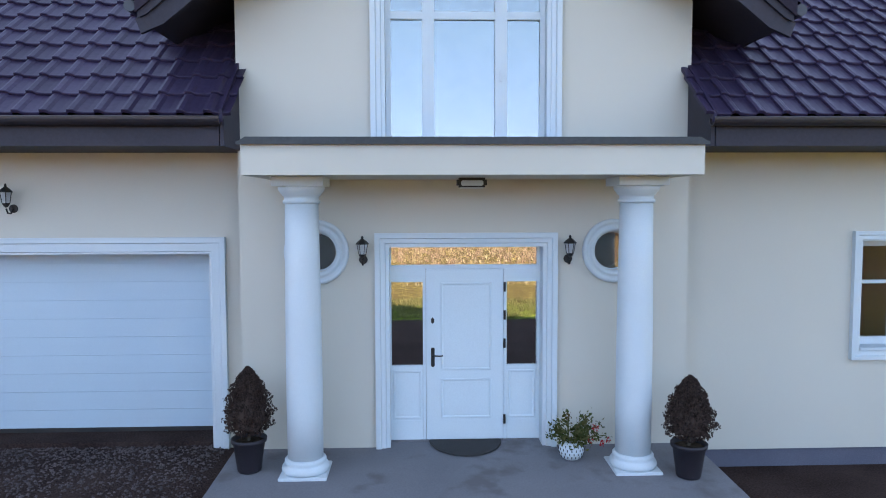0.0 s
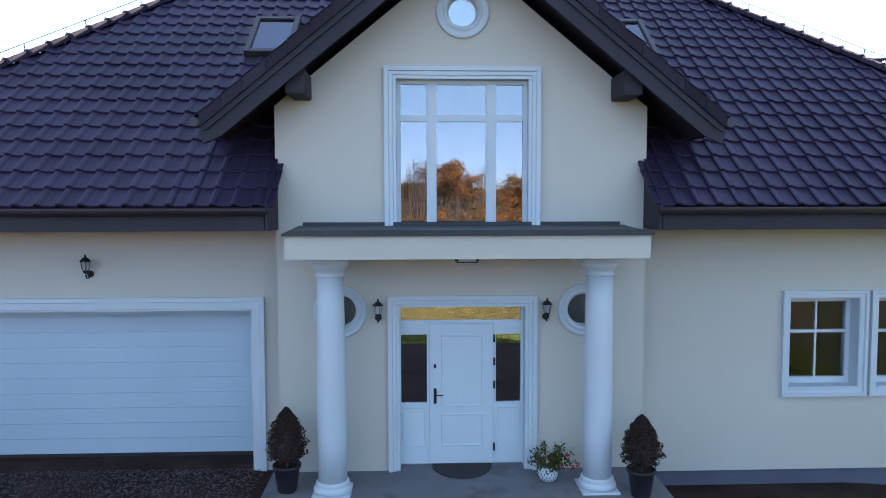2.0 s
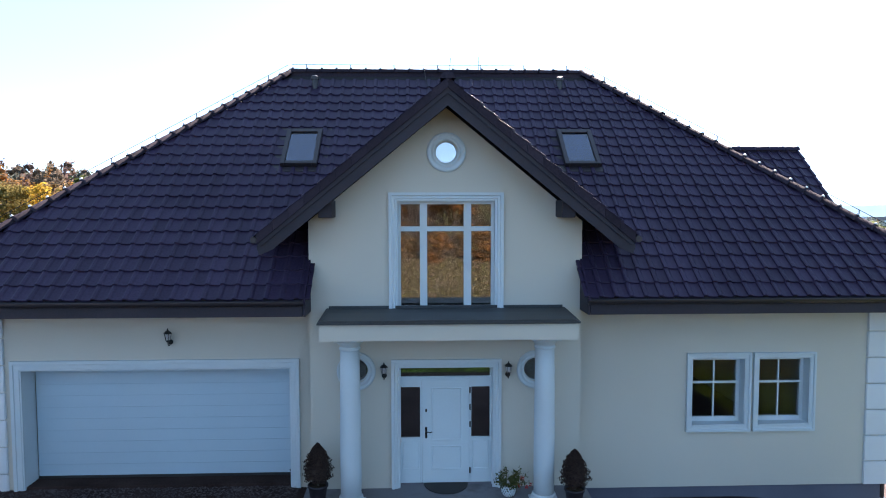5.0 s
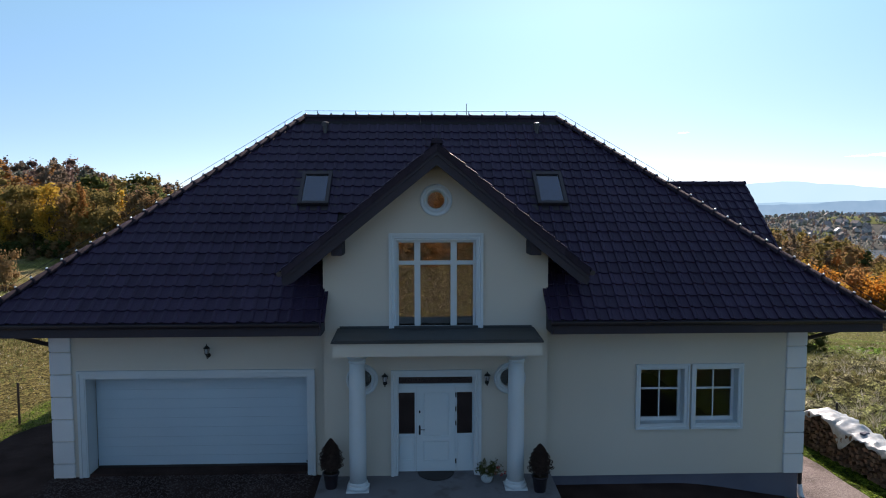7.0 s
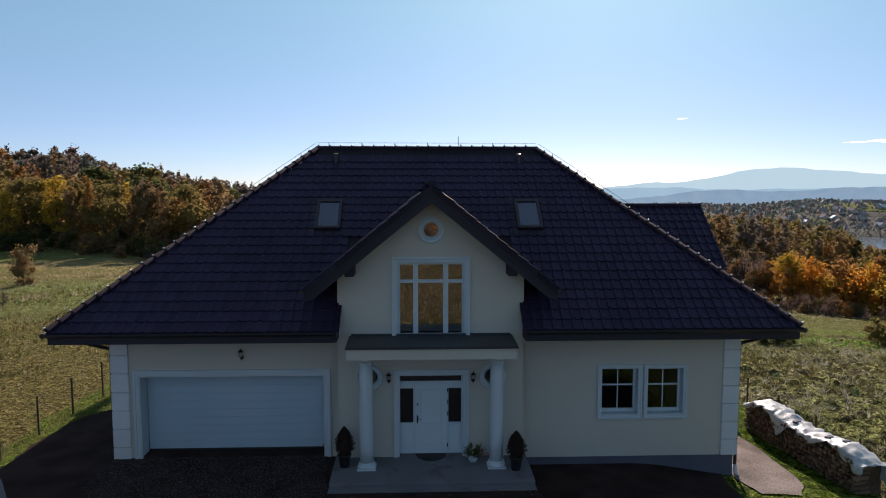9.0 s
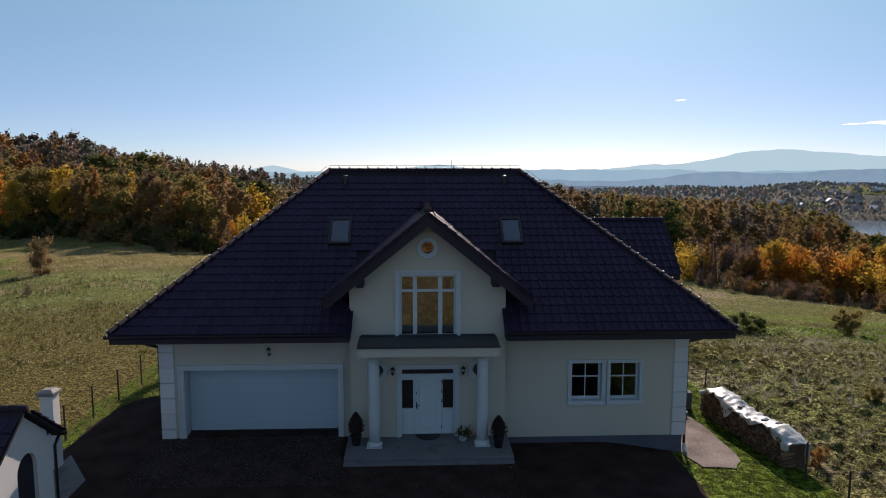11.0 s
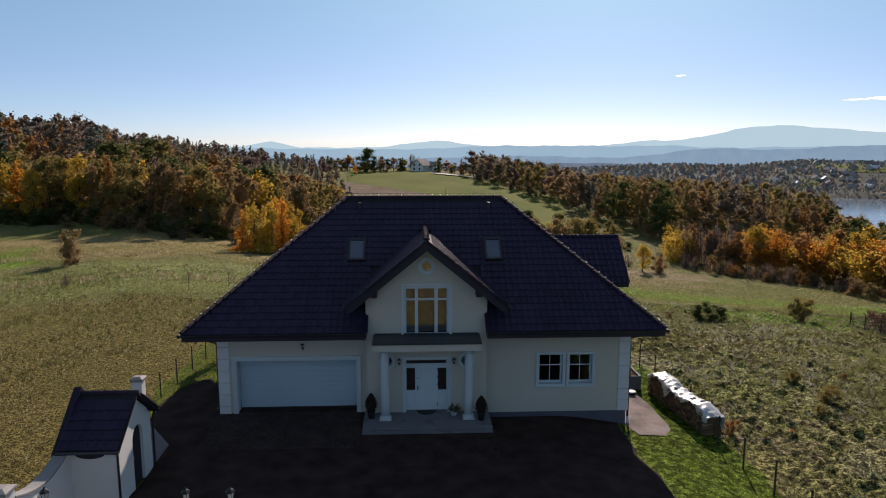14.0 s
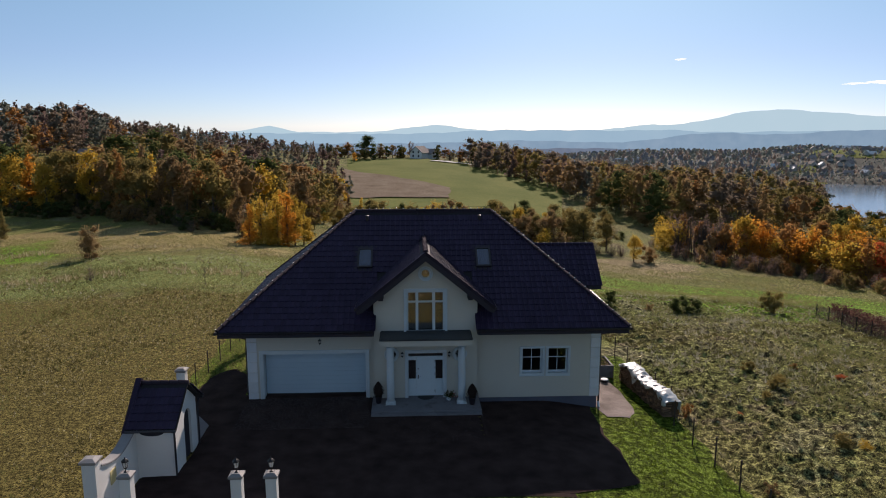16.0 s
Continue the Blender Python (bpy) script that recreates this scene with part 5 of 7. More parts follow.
# ---- boundary: fence posts, gate wall, gate house ----
def fence_post(x, y, h, group):
    g = land1(x, y)
    root = thing("fence_post", (x, y, g), "thin dark steel fence post in the grass", "fence post", group, random.uniform(-20, 20))
    part("post", box(-0.025, 0.025, -0.025, 0.025, -0.3, h, 0.004), M_POST, root)
    part("cap", box(-0.03, 0.03, -0.03, 0.03, h, h + 0.02, 0.006), M_METAL, root)


for i in range(10):
    fence_post((12.55 - 0.11 * i if i < 5 else 12.75 - 0.12 * (i - 5)) + random.uniform(-0.03, 0.03), -9.87 + 2.07 * i, 1.32 + random.uniform(-0.06, 0.08), "posts along the lawn")
for i in range(6):
    fence_post(-12.15 + 0.09 * i + random.uniform(-0.03, 0.03), 0.43 + 1.95 * i, 1.24 + random.uniform(-0.06, 0.08), "posts along the garage side")


def gate_pillar(x, y, h, lamp, w=0.24, label="white rendered gate pillar with stepped grey cap"):
    root = thing("gate_pillar", (x, y, 0), label, "pillar", "pillars of the gate wall")
    part("shaft", box(-w, w, -w, w, -0.4, h - 0.14), M_PLASTER, root)
    part("collar", box(-w - 0.02, w + 0.02, -w - 0.02, w + 0.02, h - 0.14, h - 0.09, 0.01), M_CAP, root)
    bm = bmesh.new()
    a = [bm.verts.new((sx_ * (w + 0.06), sy_ * (w + 0.06), h - 0.09)) for sx_, sy_ in ((-1, -1), (1, -1), (1, 1), (-1, 1))]
    b = [bm.verts.new((sx_ * (w + 0.06), sy_ * (w + 0.06), h - 0.02)) for sx_, sy_ in ((-1, -1), (1, -1), (1, 1), (-1, 1))]
    c = [bm.verts.new((sx_ * 0.12, sy_ * 0.12, h + 0.05)) for sx_, sy_ in ((-1, -1), (1, -1), (1, 1), (-1, 1))]
    bm.faces.new(a[::-1]); bm.faces.new(c)
    for p, q in ((a, b), (b, c)):
        for i in range(4):
            bm.faces.new((p[i], p[(i + 1) % 4], q[(i + 1) % 4], q[i]))
    part("cap", bm, M_CAP, root, "grey stone cap")
    if lamp:
        lr = thing("pillar_lantern", (x, y, h + 0.05), "small black lantern standing on the pillar cap", "lamp", "lanterns on the gate pillars")
        part("stand", lathe([(0.06, 0.0), (0.055, 0.02), (0.018, 0.04), (0.014, 0.11), (0.03, 0.13)], 12), M_METAL, lr)
        lantern_parts(lr, 0, 0, 0.27, 1.5)
    return root


gate_pillar(-11.30, -1.95, 2.45, False, 0.19)
gate_pillar(-11.50, -10.70, 2.45, False, 0.22)
gate_pillar(-10.35, -10.75, 1.92, True, 0.18)
gate_pillar(-6.64, -10.85, 1.88, True, 0.18)
gate_pillar(-5.48, -10.80, 1.85, True, 0.18)

# swept boundary walls beside the gate house
def swept_wall(y0, y1, z0, z1, sag, x, th, label):
    """Wall along y whose top swings from z0 to z1."""
    root = thing("boundary_wall", (0, 0, 0), label, "wall", "walls of the gate house")
    n = 20
    body, cope = bmesh.new(), bmesh.new()
    def top_at(t):
        return z0 + (z1 - z0) * t * t * (3 - 2 * t) - sag * math.sin(math.pi * t)
    for bm, lift, extra, lowest in ((body, 0.0, 0.0, -0.5), (cope, 0.07, 0.05, None)):
        rows = []
        for i in range(n + 1):
            t = i / n
            y, zt = y0 + (y1 - y0) * t, top_at(t)
            lo_ = lowest if lowest is not None else zt + 0.001
            rows.append([bm.verts.new((x - th - extra, y, lo_)), bm.verts.new((x - th - extra, y, zt + lift)), bm.verts.new((x + th + extra, y, zt + lift)), bm.verts.new((x + th + extra, y, lo_))])
        for a, b in zip(rows, rows[1:]):
            for i in range(4):
                bm.faces.new((a[i], a[(i + 1) % 4], b[(i + 1) % 4], b[i]))
        bm.faces.new(rows[0]); bm.faces.new(rows[-1][::-1])
        bmesh.ops.recalc_face_normals(bm, faces=bm.faces[:])
    part("wall_body", body, M_PLASTER, root)
    part("coping", cope, M_CAP, root, "pale stone coping")
    return root


swept_wall(-10.48, -7.1, 2.05, 2.20, 0.42, -11.45, 0.15, "white rendered wall swung down beside the gate pillar")
swept_wall(-4.9, -2.14, 2.10, 1.55, 0.10, -11.40, 0.13, "white rendered wall sloping towards the back pillar")

root = thing("gate_house", (0, 0, 0), "small white rendered gate house with dark tiled gable roof", "shed")
SX0, SX1, SY0, SY1 = -11.45, -9.88, -7.45, -4.65
SYM, SE, SR = (SY0 + SY1) / 2, 2.18, 3.22
part("front_wall", box(SX0, SX1, SY0, SY0 + 0.2, -0.3, SE), M_PLASTER, root)
part("back_wall", box(SX0, SX1, SY1 - 0.2, SY1, -0.3, SE), M_PLASTER, root)
part("outer_wall", box(SX0, SX0 + 0.2, SY0 + 0.2, SY1 - 0.2, -0.3, SE), M_PLASTER, root)
bm = bmesh.new()
AW, AZ = 0.43, 1.68
arch = [(SYM + 0.25 + AW, -0.3)] + [(SYM + 0.25 + AW * math.cos(math.pi * q / 14), AZ + AW * math.sin(math.pi * q / 14)) for q in range(15)] + [(SYM + 0.25 - AW, -0.3)]
SLP = (SR - SE) / (SYM - SY0)
left_half = [(SY0 + 0.2, -0.3), (SY0 + 0.2, SE + 0.2 * SLP), (SYM, SR), (SYM + 0.25, SR - 0.25 * SLP)] + [p for p in arch[8:]]
right_half = [(SY1 - 0.2, -0.3)] + arch[:9] + [(SYM + 0.25, SR - 0.25 * SLP), (SY1 - 0.2, SE + 0.2 * SLP)]
for outline in (left_half, right_half):
    wall_ob = part("gable_wall", prism(outline, -0.2, 0.0), M_PLASTER, root)
    wall_ob.matrix_basis = Matrix(((0, -1, 0, SX1 - 0.2), (1, 0, 0, 0), (0, 0, 1, 0), (0, 0, 0, 1)))
part("outer_gable", prism([(SY0, SE), (SY1, SE), (SYM, SR)], -0.2, 0.0), M_PLASTER, root).matrix_basis = Matrix(((0, -1, 0, SX0), (1, 0, 0, 0), (0, 0, 1, 0), (0, 0, 0, 1)))
# near-black slab gives the shade inside the arched opening
part("door", box(SX1 - 0.16, SX1 - 0.10, SYM - 0.2, SYM + 0.7, 0.0, 2.1), M_SOFFIT, root, "dark arched doorway")
part("door_knob", lathe([(0.012, -0.03), (0.03, -0.01), (0.035, 0.01), (0.02, 0.03)], 10, None, (SX1 - 0.08, SYM + 0.0, 1.05)), M_TRIM, root)
# no recess: a dark plate on the wall paints the niche's shade
part("niche", prism([(SX0 + 0.75 + 0.45 * math.cos(math.pi * q / 10), SE - 0.34 - 0.14 * math.sin(math.pi * q / 10)) for q in range(11)], SY0 - 0.004, SY0 + 0.01), M_SOFFIT, root, "flat dark segment painted for a niche's shade")
part("letter_plate", box(-11.30, -11.27, -9.85, -9.4, 1.0, 1.5), M_OCHRE, root, "small ochre wall plate")
for s in (-1, 1):
    ey = SYM + s * (SYM - SY0 + 0.28)
    ez = SE - 0.28 * SLP + 0.05
    bm = bmesh.new()
    pts = [(SX0 - 0.12, ey, ez), (SX1 + 0.22, ey, ez), (SX1 + 0.22, SYM, SR + 0.05), (SX0 - 0.12, SYM, SR + 0.05)]
    lo_ = [bm.verts.new((x, y, zz)) for x, y, zz in pts]; hi_ = [bm.verts.new((x, y, zz + 0.07)) for x, y, zz in pts]
    bm.faces.new(lo_); bm.faces.new(hi_)
    for i in range(4):
        bm.faces.new((lo_[i], lo_[(i + 1) % 4], hi_[(i + 1) % 4], hi_[i]))
    bmesh.ops.recalc_face_normals(bm, faces=bm.faces[:])
    rf = part("roof", bm, M_DECK, root, "dark roll-tiled roof slope")
    u_ = Vector((1, 0, 0)) * -s
    v_ = Vector((0, -s * (SYM - SY0 + 0.28), SR - SE + 0.28 * SLP)).normalized()
    n_ = u_.cross(v_)
    o_ = Vector((SX0 - 0.10 if s < 0 else SX1 + 0.24, ey, ez + 0.075))
    for r_ in range(int(math.hypot(SYM - SY0 + 0.28, SR - SE + 0.28 * SLP) / TL) + 0):
        for c_ in range(7):
            t_ob = new("tile", tile_me)
            m = Matrix((u_, v_, n_)).transposed().to_4x4()
            m.translation = o_ + u_ * (c_ * TW - 0.02) + v_ * (r_ * TL + 0.02)
            t_ob.matrix_basis = m
            t_ob.parent = rf
    part("gutter", tube([(SX0 - 0.12, ey + s * 0.05, ez + 0.02), (SX1 + 0.22, ey + s * 0.05, ez + 0.02)], 0.055, 8), M_GUTTER, root)
part("downpipe", tube([(SX1 + 0.05, SY0 - 0.28, SE - 0.18), (SX1 + 0.05, SY0 - 0.06, SE - 0.35), (SX1 + 0.05, SY0 - 0.06, 0.05)], 0.04, 8), M_GUTTER, root)
part("downpipe", tube([(SX1 + 0.05, SY1 + 0.28, SE - 0.18), (SX1 + 0.05, SY1 + 0.06, SE - 0.35), (SX1 + 0.05, SY1 + 0.06, 0.05)], 0.04, 8), M_GUTTER, root)
part("parapet", prism([(SY0 - 0.35, SE - 0.30), (SYM, SR + 0.22), (SY1 + 0.35, SE - 0.30), (SY1 + 0.35, SE - 0.52), (SYM, SR), (SY0 - 0.35, SE - 0.52)], -0.22, 0.0), M_TILE, root, "dark tile-capped parapet").matrix_basis = Matrix(((0, -1, 0, SX0 - 0.25), (1, 0, 0, 0), (0, 0, 1, 0.12), (0, 0, 0, 1)))
for i in range(5):
    x0 = SX0 - 0.02 + i * 0.36
    part("ridge_tile", tube([(x0, SYM, SR + 0.12), (x0 + 0.05, SYM, SR + 0.125), (x0 + 0.39, SYM, SR + 0.11)], 0.095, 10), M_RIDGE, root, "", True)
bm = bmesh.new()
slab = bm.faces.new([bm.verts.new((x, y, 0.075)) for x, y in ((-9.9, SY1 - 0.1), (-9.93, -2.9), (-11.2, -1.1), (-11.45, SY1 + 0.02), (-9.95, SY1 + 0.02))])
for v in [g_ for g_ in bmesh.ops.extrude_face_region(bm, geom=[slab])["geom"] if isinstance(g_, bmesh.types.BMVert)]:
    v.co.z = -0.25
bmesh.ops.recalc_face_normals(bm, faces=bm.faces[:])
part("apron_slab", bm, M_CONC, root, "grey concrete apron")
# low wall between the two wicket pillars
root = thing("low_gate_wall", (0, 0, 0), "low white wall between two gate pillars", "wall")
part("wall_body", box(-6.37, -5.70, -10.95, -10.75, -0.3, 0.75), M_PLASTER, root)
part("coping", box(-6.37, -5.70, -11.0, -10.70, 0.75, 0.80, 0.01), M_CAP, root)

# ---- firewood under a tarpaulin ----
PA, PB = Vector((11.25, 4.6)), Vector((11.95, -0.75))
pd = (PB - PA).normalized(); pn = Vector((-pd.y, pd.x))
if pn.x < 0:
    pn = -pn
plen = (PB - PA).length
root = thing("firewood_stack", (0, 0, 0), "long stack of split firewood on the lawn edge", "firewood")
random.seed(7)
log_mes = []
for q in range(5):
    bm = bmesh.new()
    k_ = random.choice((3, 4, 5))
    prof = [(0.075 * random.uniform(0.75, 1.15) * math.cos(2 * math.pi * i / k_ + q), 0.075 * random.uniform(0.75, 1.15) * math.sin(2 * math.pi * i / k_ + q)) for i in range(k_)]
    a = [bm.verts.new((-0.30, y, z_)) for y, z_ in prof]; b = [bm.verts.new((0.16, y, z_)) for y, z_ in prof]
    bm.faces.new(a); bm.faces.new(b[::-1])
    for i in range(k_):
        bm.faces.new((a[i], b[i], b[(i + 1) % k_], a[(i + 1) % k_]))
    bmesh.ops.recalc_face_normals(bm, faces=bm.faces[:])
    me = bpy.data.meshes.new("log"); bm.to_mesh(me); bm.free(); me.materials.append(M_LOG)
    log_mes.append(me)


def pile_height(t):
    return 1.02 + 0.10 * math.sin(t * 9.0) - 0.22 * max(0, (t - 0.86) / 0.14) - 0.16 * max(0, (0.08 - t) / 0.08)


count = 0
turn_ = math.degrees(math.atan2(pn.y, pn.x))
for i in range(int(plen / 0.15)):
    t = (i + 0.5) * 0.15 / plen
    for j in range(8):
        hgt = 0.08 + j * 0.14
        if hgt > pile_height(t) - 0.03 or count >= 310:
            continue
        p = PA + pd * (t * plen + random.uniform(-0.02, 0.02)) + pn * (0.30 + random.uniform(-0.05, 0.05))
        ob = new("log", random.choice(log_mes))
        ob.matrix_basis = pose(p.x, p.y, land1(p.x, p.y) + hgt, random.uniform(0, 360), random.uniform(-4, 4), turn_ + random.uniform(-6, 6))
        ob.parent = root
        count += 1
bm = bmesh.new()
loops = []
for seg in range(13):
    t = 0.025 + 0.94 * seg / 12
    ring = []
    for off, up in ((0.20, -1), (0.20, 1), (0.85, 1), (0.85, -1)):
        c = PA + pd * (t * plen) + pn * off
        ring.append(bm.verts.new((c.x, c.y, land1(c.x, c.y) + (pile_height(t) - 0.10 if up > 0 else -0.1))))
    loops.append(ring)
for a, b in zip(loops, loops[1:]):
    for q in range(4):
        bm.faces.new((a[q], a[(q + 1) % 4], b[(q + 1) % 4], b[q]))
bm.faces.new(loops[0]); bm.faces.new(loops[-1][::-1])
bmesh.ops.recalc_face_normals(bm, faces=bm.faces[:])
part("stack_core", bm, material("dark_wood_gaps", (0.06, 0.036, 0.022), (0.14, 0.085, 0.05), 0.95, 3, 20, 0.8, depth=0.05), root)
# tarpaulin draped over the top, slipped back from the face in places
NU, NV = 70, 22
V = np.zeros((NU, NV, 3))
for i in range(NU):
    t = -0.012 + 1.024 * i / (NU - 1)
    hang = 0.10 + 0.10 * math.sin(t * 23) + 0.42 * math.exp(-((t - 0.33) / 0.06) ** 2) + 0.20 * math.exp(-((t - 0.98) / 0.08) ** 2)
    start = 0.10 * math.sin(t * 7 + 1) + 0.06
    for j in range(NV):
        s_ = j / (NV - 1)
        c0 = PA + pd * (t * plen)
        d = s_ * (hang + 0.80 + 0.55)
        tc = min(max(t, 0), 1)
        hh = pile_height(tc) + 0.03
        if d < hang:
            off, zz = -0.03 - 0.03 * math.sin(t * 60), hh - (hang - d)
        elif d < hang + 0.80:
            off, zz = -0.02 + (d - hang), hh + 0.05 * math.sin((d - hang) / 0.80 * math.pi)
        else:
            off, zz = 0.82, hh - (d - hang - 0.80)
        fold = 0.075 * noise.noise(Vector((t * 22, s_ * 5, 3.1))) + 0.04 * noise.noise(Vector((t * 70, s_ * 14, 8.2)))
        c = c0 + pn * (off + fold * 0.8)
        V[i, j] = (c.x, c.y, land1(c0.x, c0.y) + zz + fold)
i = np.arange(NU * NV).reshape(NU, NV)
F = np.stack([i[:-1, :-1], i[1:, :-1], i[1:, 1:], i[:-1, 1:]], -1).reshape(-1, 4)
tarp = new("tarpaulin", mesh_arrays("tarpaulin", V.reshape(-1, 3), F, M_TARP, True))
sol = tarp.modifiers.new("thickness", "SOLIDIFY"); sol.thickness = 0.006
tagged(tarp, "crumpled white plastic tarpaulin draped over the firewood", "tarpaulin")
for t, off in ((0.42, 0.35), (0.70, 0.30), (0.80, 0.45)):
    c = PA + pd * (t * plen) + pn * off
    ob = thing("weight_brick", (c.x, c.y, land1(c.x, c.y) + pile_height(t) + 0.07), "dark brick weighing down the tarpaulin", "brick", "weights on the tarpaulin", turn_ + 20)
    part("brick_body", box(-0.13, 0.13, -0.07, 0.07, 0, 0.08, 0.008), M_PLINTH, ob)

# things by the right corner
root = thing("raised_bed", (10.2, 5.6, land1(10.2, 5.0)), "grey concrete raised bed behind the house corner", "planter")
for a in ((-0.76, 0.76, -0.9, -0.8), (-0.76, 0.76, 0.8, 0.9), (-0.76, -0.66, -0.8, 0.8), (0.66, 0.76, -0.8, 0.8)):
    part("side_board", box(*a, -0.2, 0.66, 0.01), M_CONC, root)
part("soil", box(-0.66, 0.66, -0.8, 0.8, 0.0, 0.56), M_SOIL, root)
rng = np.random.default_rng(15)
cen = np.stack([rng.uniform(-0.5, 0.5, 260), rng.uniform(-0.7, 0.7, 260), rng.uniform(0.57, 0.85, 260)], 1)
v, f = clumps(cen, rng.uniform(0.03, 0.07, 260), rng)
ob = new("herbs", mesh_arrays("herbs", v, f, M_GERAN)); ob.parent = root
tagged(ob, "low green herbs", kind="stuff")
root = thing("tub", (10.15, 3.7, land1(10.15, 3.7) + 0.066), "low round white lidded tub on the gravel path", "tub")
part("tub_body", lathe([(0.15, 0.0), (0.18, 0.03), (0.19, 0.12), (0.18, 0.14)], 20), M_POT, root, "", True)
part("lid", lathe([(0.20, 0.14), (0.215, 0.15), (0.215, 0.175), (0.20, 0.185), (0.05, 0.19)], 24), M_TRIM, root, "white round lid", True)
root = thing("barrel", (9.25, 3.0, land1(9.25, 3.0) + 0.066), "dark plastic rain barrel beside the house wall", "barrel")
part("barrel_body", lathe([(0.26, 0.0), (0.29, 0.05), (0.32, 0.35), (0.29, 0.68), (0.27, 0.72)], 24), M_POT, root, "", True)
part("rim", lathe([(0.28, 0.70), (0.30, 0.72), (0.30, 0.75), (0.26, 0.76)], 24), M_RUBBER, root, "", True)


# ---- trees ----
def polar(deg, r):
    """Place at a bearing from +y (towards +x) and a distance from the front of the garden."""
    a = math.radians(deg)
    return -0.66 + r * math.sin(a), -32.8 + r * math.cos(a)


def crown_points(rng, n, h, w, style):
    """Leaf clump centres for a crown between the ground and the height h."""
    lobes = []
    if style == "round":
        for q in range(15):
            a, t = rng.random() * 6.28, rng.random()
            zz = h * (0.18 + 0.72 * t)
            rr = w * 0.42 * math.sqrt(max(0.05, 1 - (2 * t - 0.9) ** 2)) * rng.uniform(0.55, 1.0)
            lobes.append((rr * math.cos(a), rr * math.sin(a), zz, w * rng.uniform(0.12, 0.24), h * rng.uniform(0.06, 0.12)))
        lobes.append((0, 0, h * 0.62, w * 0.32, h * 0.26)); lobes.append((0.05 * w, 0, h * 0.86, w * 0.18, h * 0.13))
    elif style == "tall":
        for q in range(12):
            t = q / 11
            a = rng.random() * 6.28
            rr = w * 0.18 * (1 - t * 0.7)
            lobes.append((rr * math.cos(a), rr * math.sin(a), h * (0.10 + 0.82 * t), w * (0.34 - 0.24 * t) * rng.uniform(0.8, 1.15), h * 0.085))
    else:
        for q in range(10):
            a, rr = rng.random() * 6.28, w * 0.33 * rng.random() ** 0.5
            lobes.append((rr * math.cos(a), rr * math.sin(a), h * (rng.uniform(0.30, 0.80) if q % 2 else rng.uniform(0.04, 0.35)), w * rng.uniform(0.15, 0.26), h * rng.uniform(0.12, 0.22)))
        lobes.append((0, 0, h * 0.5, w * 0.3, h * 0.32))
    lobes = np.array(lobes)
    wgt = lobes[:, 3] ** 2 * lobes[:, 4]; wgt = wgt ** 0.7; wgt /= wgt.sum()
    pick = rng.choice(len(lobes), n, p=wgt)
    d = rng.normal(size=(n, 3)); d /= np.linalg.norm(d, axis=1)[:, None]
    rad = rng.random(n) ** 0.28 * (1 + 0.12 * rng.normal(size=n))
    L = lobes[pick]
    return np.stack([L[:, 0] + d[:, 0] * rad * L[:, 3], L[:, 1] + d[:, 1] * rad * L[:, 3], L[:, 2] + d[:, 2] * rad * L[:, 4]], 1), lobes, d


ICO = {}
for level in (1, 2):
    bm = bmesh.new()
    bmesh.ops.create_icosphere(bm, subdivisions=level, radius=1.0)
    ICO[level] = (np.array([v.co[:] for v in bm.verts]), np.array([[v.index for v in f.verts] for f in bm.faces]))
    bm.free()


def lobe_cores(lobes, rng, level, fill=0.80):
    """Dense lumpy inside of each lobe of a crown, as quads with one point twice."""
    v0, f0 = ICO[level]
    vs, fs, off = [], [], 0
    for cx, cy, cz, rw, rh in lobes:
        bump = 1 + 0.16 * rng.normal(size=(len(v0), 1)).clip(-1.6, 1.6)
        v = v0 * bump * np.array([rw, rw, rh]) * fill + np.array([cx, cy, cz])
        v[:, 2] = np.maximum(v[:, 2], 0.02)
        vs.append(v); fs.append(f0 + off); off += len(v0)
    return np.vstack(vs), np.vstack(fs)


def crown_arrays(rng, n, style, clump, w, level, fill=0.50):
    """Triangles of a crown one metre high: leaf clumps over solid lobes."""
    c, lobes, out = crown_points(rng, n, 1.0, w, style)
    c[:, 2] = np.maximum(c[:, 2], 0.03)
    v, f = clumps(c, rng.uniform(0.6, 1.35, n) * clump, rng, out)
    f = np.vstack([f[:, (0, 1, 2)], f[:, (0, 2, 3)]])
    if fill:
        v2, f2 = lobe_cores(lobes, rng, level, fill) if level else lobe_cores(lobes[-2:], rng, 1, 1.0)
        v, f = np.vstack([v, v2]), np.vstack([f, f2 + len(v)])
    return v, f, lobes


